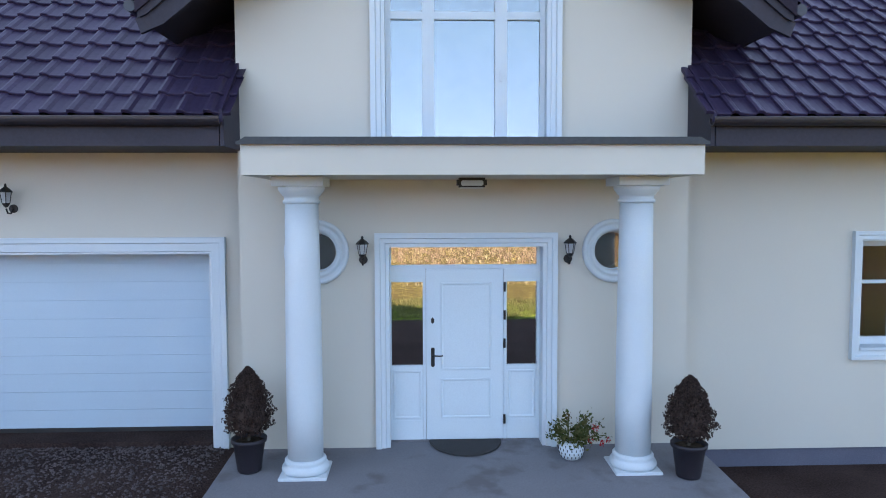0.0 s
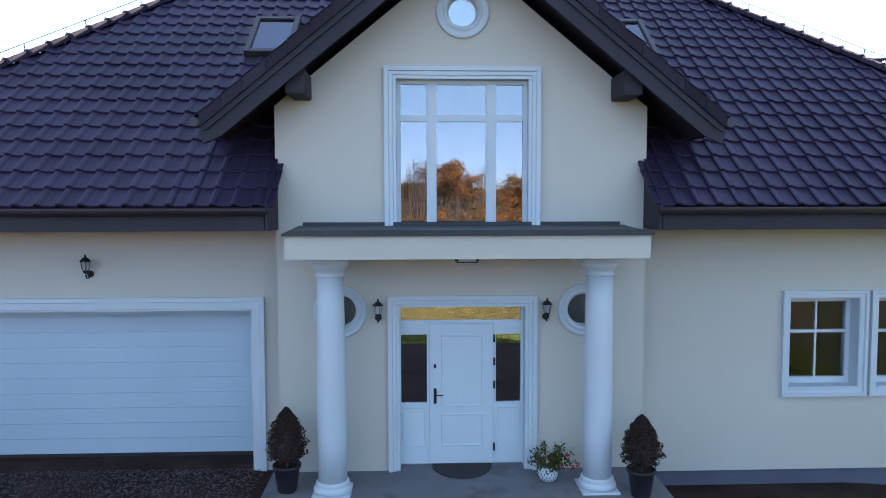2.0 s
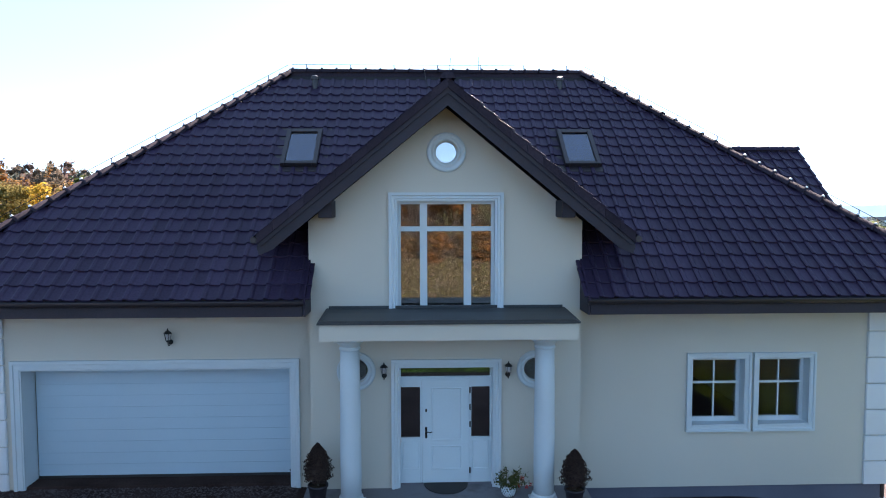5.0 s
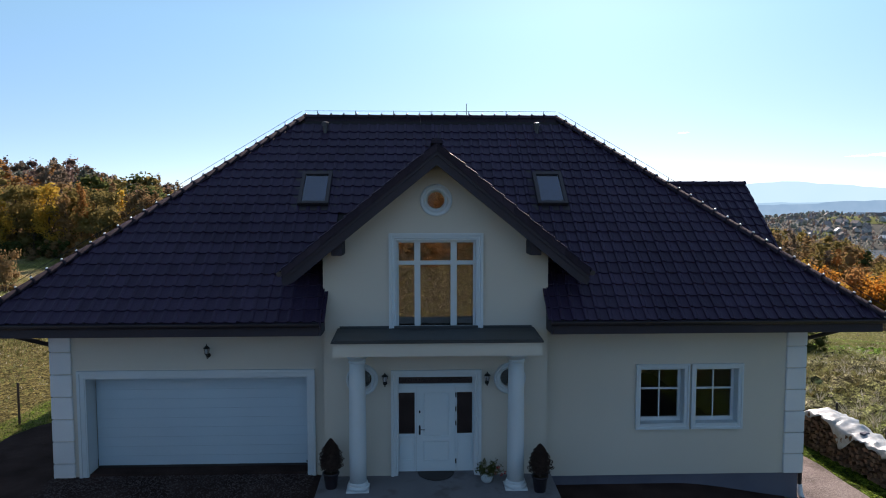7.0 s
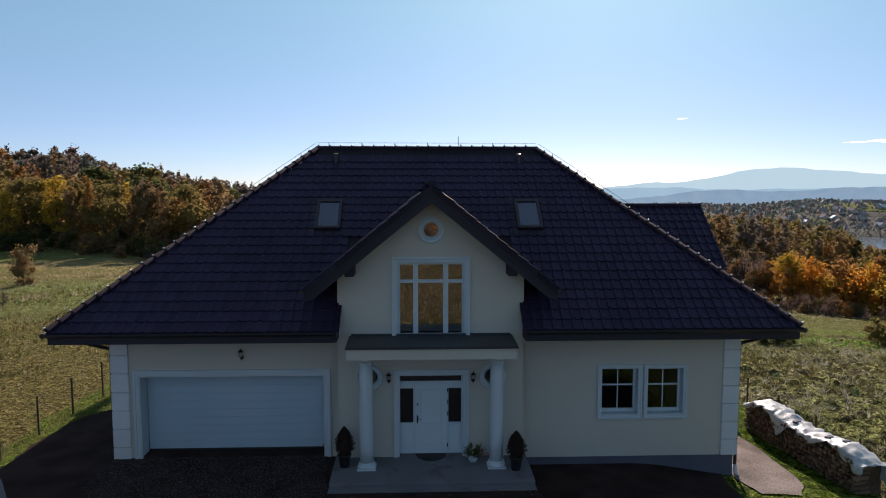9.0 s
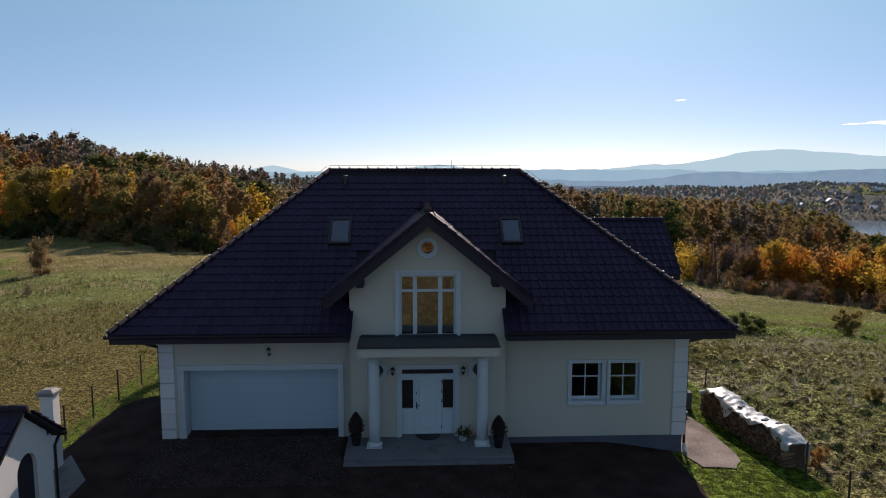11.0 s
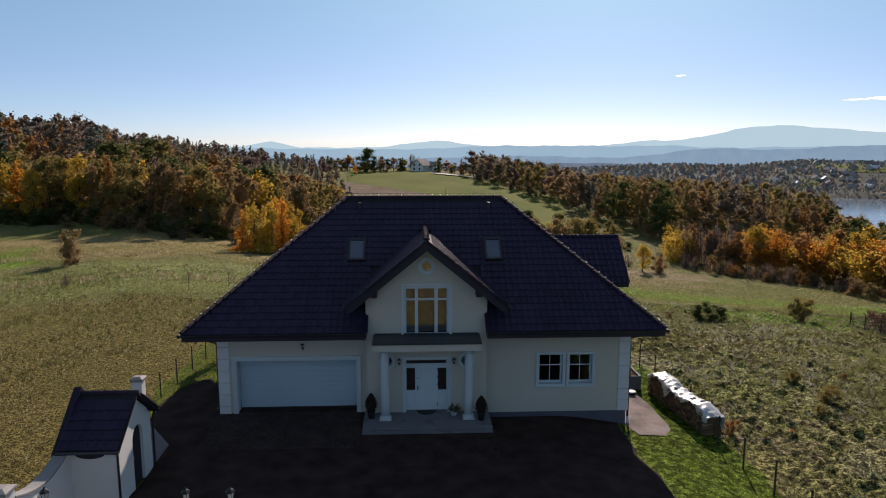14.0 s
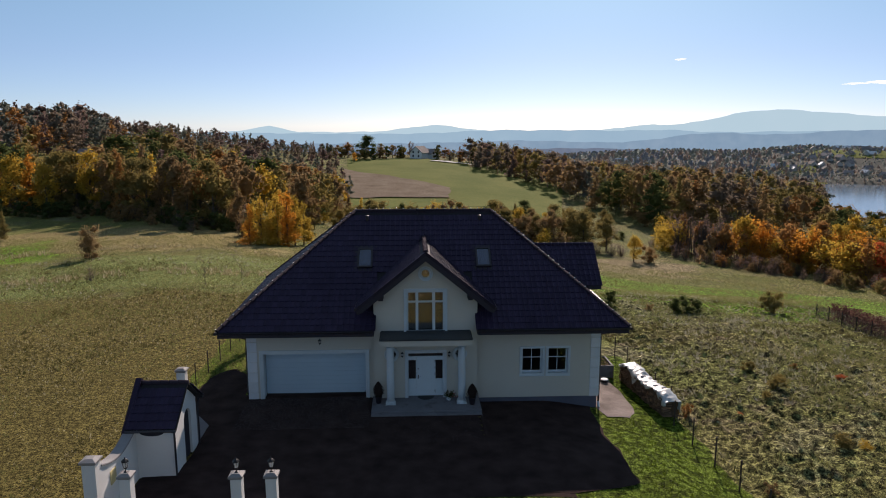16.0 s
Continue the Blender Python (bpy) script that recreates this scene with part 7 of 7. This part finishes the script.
patch("far_road", (1.6, 5.2), 402, 409, 0.8, M_ROAD, "pale lane beside the farmhouse", "road", 12)
# scrub tone greyed for the haze at that distance
M_SCRUB = material("shore_scrub", (0.088, 0.094, 0.084), (0.138, 0.134, 0.112), 0.95, 0.02, 0.3, 0.6, depth=0.4, gloss=0.03)
patch("far_scrub", (-12, 50), 695, 1050, 0.3, M_SCRUB, "dim scrub and gardens round the village", "scrub", 30)
patch("lake", (24, 60), 400, 700, 2.2, M_WATER, "calm pale blue lake beyond the wood", "lake", 26)
for v in bpy.data.objects["lake"].data.vertices:
    v.co.z = -36.2

M_WHITEWALL = material("white_house_wall", (0.40, 0.40, 0.39), (0.5, 0.5, 0.48), 0.9, 0.3, 6, 0.05)
M_FARROOF = material("grey_house_roof", (0.14, 0.12, 0.12), (0.26, 0.22, 0.21), 0.85, 0.3, 3, 0.1, vary=0.5)
M_FARPANE = material("dark_far_pane", (0.02, 0.022, 0.025), (0.03, 0.032, 0.035), 0.1, 1, 10, 0)


def far_house(x, y, w, d, h, turn, label, group, pale=False, windows=True, wall=None):
    g = land1(x, y)
    root = thing("far_house", (x, y, g), label, "house", group, turn)
    part("wall", box(-w / 2, w / 2, -d / 2, d / 2, -1.5, h), wall or M_WHITEWALL, root)
    part("gable", prism([(-w / 2, h), (w / 2, h), (0, h + w * 0.42)], -d / 2, d / 2), wall or M_WHITEWALL, root)
    for s in (-1, 1):
        o = [(s * (w / 2 + 0.5), h - 0.35), (0, h + w * 0.42 + 0.12), (0, h + w * 0.42 + 0.4), (s * (w / 2 + 0.5), h - 0.1)]
        part("roof", prism(o[::s], -d / 2 - 0.5, d / 2 + 0.5), M_PALEROOF if pale else M_FARROOF, root)
    if windows:
        for zz in (1.0, h - 0.2):
            for xx in (-w * 0.22, w * 0.22):
                part("window", box(xx - 0.55, xx + 0.55, -d / 2 - 0.03, -d / 2 + 0.02, zz, zz + 1.3), M_FARPANE, root)
    return root


M_PALEROOF = material("pale_sheet_roof", (0.55, 0.57, 0.6), (0.7, 0.72, 0.75), 0.3, 0.3, 3, 0.05)
# lighter copy of the white house wall, sunlight put into its colour
M_FARMWALL = material("sunlit_white_wall", (0.78, 0.78, 0.76), (0.82, 0.82, 0.8), 0.9, 0.3, 6, 0.05)
for deg, r, w, d in ((-25.3, 246, 2.4, 6.5), (-24.5, 264, 3, 4)):
    x, y = polar(deg, r)
    far_house(x, y, w, d, 1.5, 82, "house with grey roof among the hillside trees", "hillside houses", False, False)
fx, fy = polar(0.75, 432)
far_house(fx, fy, 8.5, 10, 3.6, -30, "white farmhouse with dark gabled roof on the far field", "far farmhouse", wall=M_FARMWALL)
far_house(fx + 7.5, fy + 3, 6.5, 8, 3.2, 35, "white annexe with dark roof beside the farmhouse", "far farmhouse", wall=M_FARMWALL)
random.seed(55)
for i in range(84):
    deg, r = random.uniform(9, 35), random.uniform(740, 950)
    if random.random() < 0.6:
        deg = random.uniform(26, 36)
    x, y = polar(deg, r)
    far_house(x, y, random.uniform(4, 6.5), random.uniform(5, 8), random.uniform(2.0, 3.0), random.uniform(0, 180), "small village house beyond the lake", "village houses", random.random() < 0.16, False)
x, y = polar(17.3, 800)
far_house(x, y, 7, 20, 3.5, 95, "long hall with pale sheet roof in the valley", "village halls", True, False)
x, y = polar(18.8, 820)
far_house(x, y, 6, 14, 3, 80, "long hall with pale sheet roof in the valley", "village halls", True, False)
for d0, d1, r0, r1 in ((20.4, 24.5, 690, 700), (27, 31, 740, 790), (30.5, 36, 830, 900)):
    patch("far_pasture", (d0, d1), r0, r1, 0.9, M_PASTURE, "green field beside the village", "field", 8)

# hills that glow by themselves, haze painted into each layer's colour
def hills(name, dist, base, waves, colour, second, scale, label):
    n = 260
    degs = np.linspace(-75, 75, n)
    prof = np.full(n, float(base))
    for c, w, a in waves:
        prof += a * np.exp(-((degs - c) / w) ** 2)
    prof += 0.0011 * dist * (np.sin(degs * 1.9 + base) * 0.5 + np.sin(degs * 4.3) * 0.3 + np.sin(degs * 11.0 + 2) * 0.12)
    V = []
    for d, h in zip(degs, prof):
        a = math.radians(d)
        V.append((dist * math.sin(a), -33 + dist * math.cos(a), -420)); V.append((dist * math.sin(a), -33 + dist * math.cos(a), h))
        V.append(((dist + 200) * math.sin(a), -33 + (dist + 200) * math.cos(a), h - 6))
    i = np.arange(n - 1) * 3
    F = np.concatenate([np.stack([i, i + 3, i + 4, i + 1], 1), np.stack([i + 1, i + 4, i + 5, i + 2], 1)])
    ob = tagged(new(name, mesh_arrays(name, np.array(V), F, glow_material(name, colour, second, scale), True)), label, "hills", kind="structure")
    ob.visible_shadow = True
    return ob


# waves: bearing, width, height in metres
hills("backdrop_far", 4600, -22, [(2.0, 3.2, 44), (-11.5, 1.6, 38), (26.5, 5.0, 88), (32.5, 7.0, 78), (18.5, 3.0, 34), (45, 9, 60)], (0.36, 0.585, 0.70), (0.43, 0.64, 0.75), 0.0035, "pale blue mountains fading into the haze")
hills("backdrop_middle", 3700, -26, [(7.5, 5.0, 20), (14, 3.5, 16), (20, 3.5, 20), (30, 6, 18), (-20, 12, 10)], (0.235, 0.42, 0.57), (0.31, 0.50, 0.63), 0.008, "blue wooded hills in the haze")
hills("backdrop_near", 2500, -46, [(23.5, 4.5, 34), (33, 6.0, 42), (9, 6, 10), (44, 8, 40)], (0.15, 0.285, 0.42), (0.245, 0.385, 0.51), 0.03, "wooded hills dimmed by painted haze")
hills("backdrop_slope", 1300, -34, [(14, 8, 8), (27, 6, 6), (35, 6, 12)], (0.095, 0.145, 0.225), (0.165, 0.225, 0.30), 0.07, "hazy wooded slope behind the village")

# ---- hedge and wire fence on the right ----
root = thing("mesh_fence", (0, 0, 0), "dark wire mesh fence with steel posts before a hedge", "fence")
HX0, HY0, HX1, HY1 = 36.8, 27.4, 35.4, 12.0
for i in range(8):
    t = i / 7
    x, y = HX0 + (HX1 - HX0) * t, HY0 + (HY1 - HY0) * t
    part("post", box(x - 0.03, x + 0.03, y - 0.03, y + 0.03, land1(x, y) - 0.2, land1(x, y) + 1.35), M_METAL, root)
    if i == 0:
        part("brace", tube([(x, y, land1(x, y) + 1.1), (x - 0.1, y - 0.9, land1(x, y))], 0.025, 5), M_METAL, root)
    if i < 7:
        x2, y2 = HX0 + (HX1 - HX0) * (i + 1) / 7, HY0 + (HY1 - HY0) * (i + 1) / 7
        bm = bmesh.new()
        for q in range(12):
            tube([(x, y, land1(x, y) + 0.1 + q * 0.1), (x2, y2, land1(x2, y2) + 0.1 + q * 0.1)], 0.007, 3, bm)
        for q in range(22):
            u_ = (q + 0.5) / 22
            xx, yy = x + (x2 - x) * u_, y + (y2 - y) * u_
            tube([(xx, yy, land1(xx, yy)), (xx, yy, land1(xx, yy) + 1.25)], 0.006, 3, bm)
        part("mesh_panel", bm, M_POST, root)
        part("base_board", box(-0.03, 0.03, 0, math.hypot(x2 - x, y2 - y), -0.15, 0.14), M_POST, root).matrix_basis = pose(x, y, min(land1(x, y), land1(x2, y2)), 0, 0, math.degrees(math.atan2(-(x2 - x), y2 - y)))
rng = np.random.default_rng(77)
n = 5200
t = rng.random(n)
hx = HX0 + 0.9 + (HX1 - HX0) * t + rng.normal(size=n) * 0.32
hy = HY0 - 1.0 + (HY1 - HY0) * t
hz = land(hx, hy) + np.abs(rng.random(n) ** 0.6) * (1.55 + 0.18 * np.sin(t * 60))
v, f = clumps(np.stack([hx, hy, hz], 1), rng.uniform(0.05, 0.12, n), rng)
LEAF["hedge"] = leaf_material("purple_hedge_leaves", [(0.07, 0.03, 0.028), (0.15, 0.07, 0.06), (0.24, 0.14, 0.11)], 0.35, 0.95)
hedge = thing("hedge", (0, 0, 0), "reddish purple clipped hedge behind wire fence", "hedge")
ob = new("hedge_leaves", mesh_arrays("hedge_leaves", v, f, LEAF["hedge"])); ob.parent = hedge
bm = bmesh.new()
for q in range(24):
    u_ = (q + 0.5) / 24
    xx, yy = HX0 + 0.9 + (HX1 - HX0) * u_, HY0 - 1 + (HY1 - HY0) * u_
    tube([(xx, yy, land1(xx, yy) - 0.1), (xx + 0.05, yy, land1(xx, yy) + 1.2)], 0.03, 4, bm, 0.008)
part("hedge_stems", bm, M_BARK, hedge)


# ---- grass ----
def tufts(name, xs, ys, size, mat, label, seed, blades=6, droop=0.6, width=0.13, spread=0.22):
    rng = np.random.default_rng(seed)
    n = len(xs)
    zs = land(xs, ys)
    a = rng.random((n, blades)) * 6.28
    l = size[:, None] * rng.uniform(0.6, 1.2, (n, blades))
    bx, by = xs[:, None] + rng.normal(size=(n, blades)) * size[:, None] * spread, ys[:, None] + rng.normal(size=(n, blades)) * size[:, None] * spread
    w = size[:, None] * width
    px_, py_ = -np.sin(a) * w, np.cos(a) * w
    tx, ty, tz = bx + np.cos(a) * l * droop, by + np.sin(a) * l * droop, zs[:, None] + l
    z0_ = np.repeat(zs[:, None], blades, 1) - 0.02
    V = np.stack([np.stack([bx - px_, by - py_, z0_], -1), np.stack([bx + px_, by + py_, z0_], -1), np.stack([tx, ty, tz], -1)], 2).reshape(-1, 3)
    F = np.arange(len(V)).reshape(-1, 3)
    return tagged(new(name, mesh_arrays(name, V, F, mat)), label, "grass", kind="stuff")


M_STRAW = leaf_material("straw_grass", [(0.20, 0.165, 0.08), (0.34, 0.29, 0.16), (0.54, 0.48, 0.32)], 0.5, 0.95)
M_BLADE = leaf_material("green_grass", [(0.12, 0.138, 0.046), (0.19, 0.195, 0.07), (0.28, 0.262, 0.125)], 0.65, 0.95)
M_LBLADE = leaf_material("lawn_grass", [(0.07, 0.12, 0.008), (0.11, 0.16, 0.014), (0.15, 0.19, 0.022)], 0.4, 0.95)
rng = np.random.default_rng(91)
def field_points(n, x0, x1, y0, y1, cut):
    x, y = rng.uniform(x0, x1, n), rng.uniform(y0, y1, n)
    k_ = np.array([noise.noise(Vector((a * 0.09, b * 0.09, cut * 10))) + 0.5 * noise.noise(Vector((a * 0.35, b * 0.35, cut))) for a, b in zip(x, y)])
    keep = (k_ > cut) & ~((np.abs(x) < 12.6) & (y > -11) & (y < 14)) 
    return x[keep], y[keep]
xr, yr = field_points(28000, 12.8, 48, -12, 48, 0.0)
tufts("dry_tufts", xr, yr, rng.uniform(0.07, 0.20, len(xr)), M_STRAW, "tufts of dry straw-coloured grass in the meadow", 1, 4)
xr, yr = field_points(26000, 12.8, 48, -12, 48, -0.35)
tufts("green_tufts", xr, yr, rng.uniform(0.07, 0.22, len(xr)), M_BLADE, "tufts of rough green meadow grass", 2, 4)
xl, yl = field_points(30000, -60, -12.8, -14, 66, -0.3)
tufts("green_tufts", xl, yl, rng.uniform(0.07, 0.16, len(xl)), M_BLADE, "tufts of rough green meadow grass", 3, 4)
xl, yl = field_points(13000, -60, -12.8, -14, 66, 0.12)
tufts("dry_tufts", xl, yl, rng.uniform(0.07, 0.17, len(xl)), M_STRAW, "tufts of dry straw-coloured grass in the meadow", 4, 4)
def ring_points(n, d0, d1, r0, r1, cut):
    d, r = rng.uniform(d0, d1, n), np.sqrt(rng.uniform(r0 ** 2, r1 ** 2, n))
    x, y = -0.66 + r * np.sin(np.radians(d)), -32.8 + r * np.cos(np.radians(d))
    k_ = np.array([noise.noise(Vector((a * 0.06, b * 0.11, cut * 10))) + 0.6 * noise.noise(Vector((a * 0.4, b * 0.4, cut))) for a, b in zip(x, y)])
    keep = (k_ > cut) & ~((np.abs(x) < 12.6) & (y < 14))
    return x[keep], y[keep]
# dry grass tone, lightened for the sun's glint on the stalks
M_PALE = leaf_material("glint_pale_grass", [(0.24, 0.21, 0.13), (0.38, 0.35, 0.26), (0.56, 0.54, 0.46)], 0.5, 0.95)
for q, (d0, d1, r0, r1, n_, cut, s0, s1, mat, label) in enumerate((
        (11, 40, 55, 80, 7000, 0.05, 0.10, 0.24, M_PALE, "dry seed heads in the meadow, glint painted pale"), (11, 40, 50, 128, 20000, -0.35, 0.08, 0.24, M_BLADE, "coarse green tussocks in the meadow"),
        (-40, -8, 60, 118, 6000, 0.30, 0.10, 0.24, M_PALE, "dry seed heads in the meadow, glint painted pale"), (-42, -8, 55, 120, 24000, -0.35, 0.08, 0.22, M_BLADE, "coarse green tussocks in the meadow"),
        (-40, -8, 76, 80, 700, -0.2, 0.2, 0.5, M_STRAW, "low line of dry weeds across the meadow"), (-40, -8, 99, 102, 700, -0.2, 0.2, 0.5, M_STRAW, "low line of dry weeds across the meadow"))):
    px2, py2 = ring_points(n_, d0, d1, r0, r1, cut)
    tufts("meadow_tussocks", px2, py2, rng.uniform(s0, s1, len(px2)), mat, label, 60 + q, 5)
px2, py2 = field_points(9000, 12.8, 46, -12, 30, 0.30)
tufts("meadow_tussocks", px2, py2, rng.uniform(0.08, 0.18, len(px2)), M_PALE, "dry seed heads in the meadow, glint painted pale", 71, 5)
for q, (x0, x1, y0, y1, n_) in enumerate(((12.9, 46, -14, 34, 27000), (-55, -12.9, -16, 50, 8000))):
    px2, py2 = field_points(n_, x0, x1, y0, y1, -0.05)
    tufts("meadow_tussocks", px2, py2, rng.uniform(0.04, 0.11, len(px2)), M_PALE, "short dry grass stalks in the meadow, glint painted pale", 90 + q, 3, 0.9)
M_WEED = leaf_material("dull_weeds", [(0.075, 0.078, 0.026), (0.11, 0.10, 0.036), (0.15, 0.12, 0.05)], 0.4, 0.9)
for q, (x0, x1, y0, y1, n_) in enumerate(((12.9, 46, -12, 40, 9000), (-60, -12.9, -14, 60, 9000))):
    px2, py2 = field_points(n_, x0, x1, y0, y1, 0.15)
    tufts("meadow_tussocks", px2, py2, rng.uniform(0.08, 0.24, len(px2)), M_WEED, "dull dark weeds in the meadow", 80 + q, 6)
M_BRACKEN = leaf_material("dry_bracken", [(0.20, 0.138, 0.09), (0.28, 0.198, 0.135), (0.38, 0.30, 0.215)], 0.5, 0.95)
xb, yb_ = rng.uniform(-30, 30, 12000), rng.uniform(-46, -20, 12000)
tufts("dry_tufts", xb, yb_, rng.uniform(0.10, 0.24, 12000), M_BRACKEN, "brown dry bracken on the bank opposite the house", 51, 6, 0.5)
xb, yb_ = rng.uniform(-30, 30, 10000), rng.uniform(-46, -17, 10000)
tufts("dry_tufts", xb, yb_, rng.uniform(0.08, 0.22, 10000), M_STRAW, "tall dry grass on the bank opposite the house", 5, 6, 0.35)
for q, (x0, x1, y0, y1, n_, cut, mat, label) in enumerate((
        (12.9, 46, -13, 38, 9000, 0.0, M_BLADE, "arching olive tussocks standing in the meadow"), (12.9, 46, -13, 38, 5200, 0.10, M_WEED, "arching haze-tinted brown tussocks standing in the meadow"),
        (12.9, 46, -13, 38, 3000, 0.22, M_PALE, "arching dry tussocks in the meadow, glint painted pale"), (-50, -12.9, -14, 44, 3000, 0.12, M_WEED, "low brown tussocks in the mown meadow"))):
    px2, py2 = field_points(n_, x0, x1, y0, y1, cut)
    tufts("meadow_tussocks", px2, py2, rng.uniform(0.16, 0.40, len(px2)) * (1.0 if x0 > 0 else 0.6), mat, label, 120 + q, 13, 1.05, 0.055, 0.10)
xb, yb_ = rng.uniform(-5, 16, 3600), rng.uniform(-13.5, -10.0, 3600)
tufts("green_tufts", xb, yb_, rng.uniform(0.08, 0.18, 3600), M_BLADE, "green grass verge opposite the house", 6)
xs_, ys_ = rng.uniform(2.8, 12.6, 15000), rng.uniform(-10.4, 8, 15000)
keep = ~((xs_ < 10.7) & (ys_ > -1.15)) & (xs_ > 8.55 - 0.12 * ss(0, 3, -ys_) - 3.4 * ss(8.1, 9.7, -ys_))
tufts("lawn_blades", xs_[keep], ys_[keep], rng.uniform(0.05, 0.11, keep.sum()), M_LBLADE, "short lawn grass blades", 7)
xs_, ys_ = rng.uniform(-12.6, -9.1, 5000), rng.uniform(-0.8, 13.5, 5000)
keep = (xs_ < -9.4) & ~((ys_ < 4.5) & (xs_ > -10.45 - 1.4 * np.sqrt(np.clip(1 - (np.clip(ys_ - 0.5, 0, 9) / 4.2) ** 3, 0, 1))) & (xs_ < -9.2 - 1.35 * ss(2.8, 4.7, ys_)))
tufts("lawn_blades", xs_[keep], ys_[keep], rng.uniform(0.06, 0.14, keep.sum()), M_BLADE, "short lawn grass blades", 8)

# a small cloud low over the far hills, its daylight put into the emission
M_CLOUD = glow_material("sunlit_cloud", (1.15, 1.2, 1.25), (1.4, 1.42, 1.45), 0.004)
for deg, el, w, h in ((34.9, 3.0, 150, 20), (32.9, 2.95, 50, 7), (21.1, 5.05, 24, 8)):
    bm = bmesh.new()
    rng = np.random.default_rng(int(deg))
    a = math.radians(deg)
    for q in range(14):
        u_ = rng.uniform(-1, 1)
        c = Vector((4500 * math.sin(a) + u_ * w * math.cos(a), -33 + 4500 * math.cos(a) - u_ * w * math.sin(a), 13 + 4500 * math.tan(math.radians(el)) + rng.uniform(-0.4, 0.4) * h * (1 - abs(u_))))
        bmesh.ops.create_icosphere(bm, subdivisions=2, radius=1, matrix=Matrix.Translation(c) @ Matrix.Diagonal((w * 0.34, 30, h * rng.uniform(0.25, 0.6) * (1.05 - abs(u_)), 1)))
    tagged(link("backdrop_cloud", bm, M_CLOUD, True), "small white cloud low in the sky", "cloud", kind="structure")
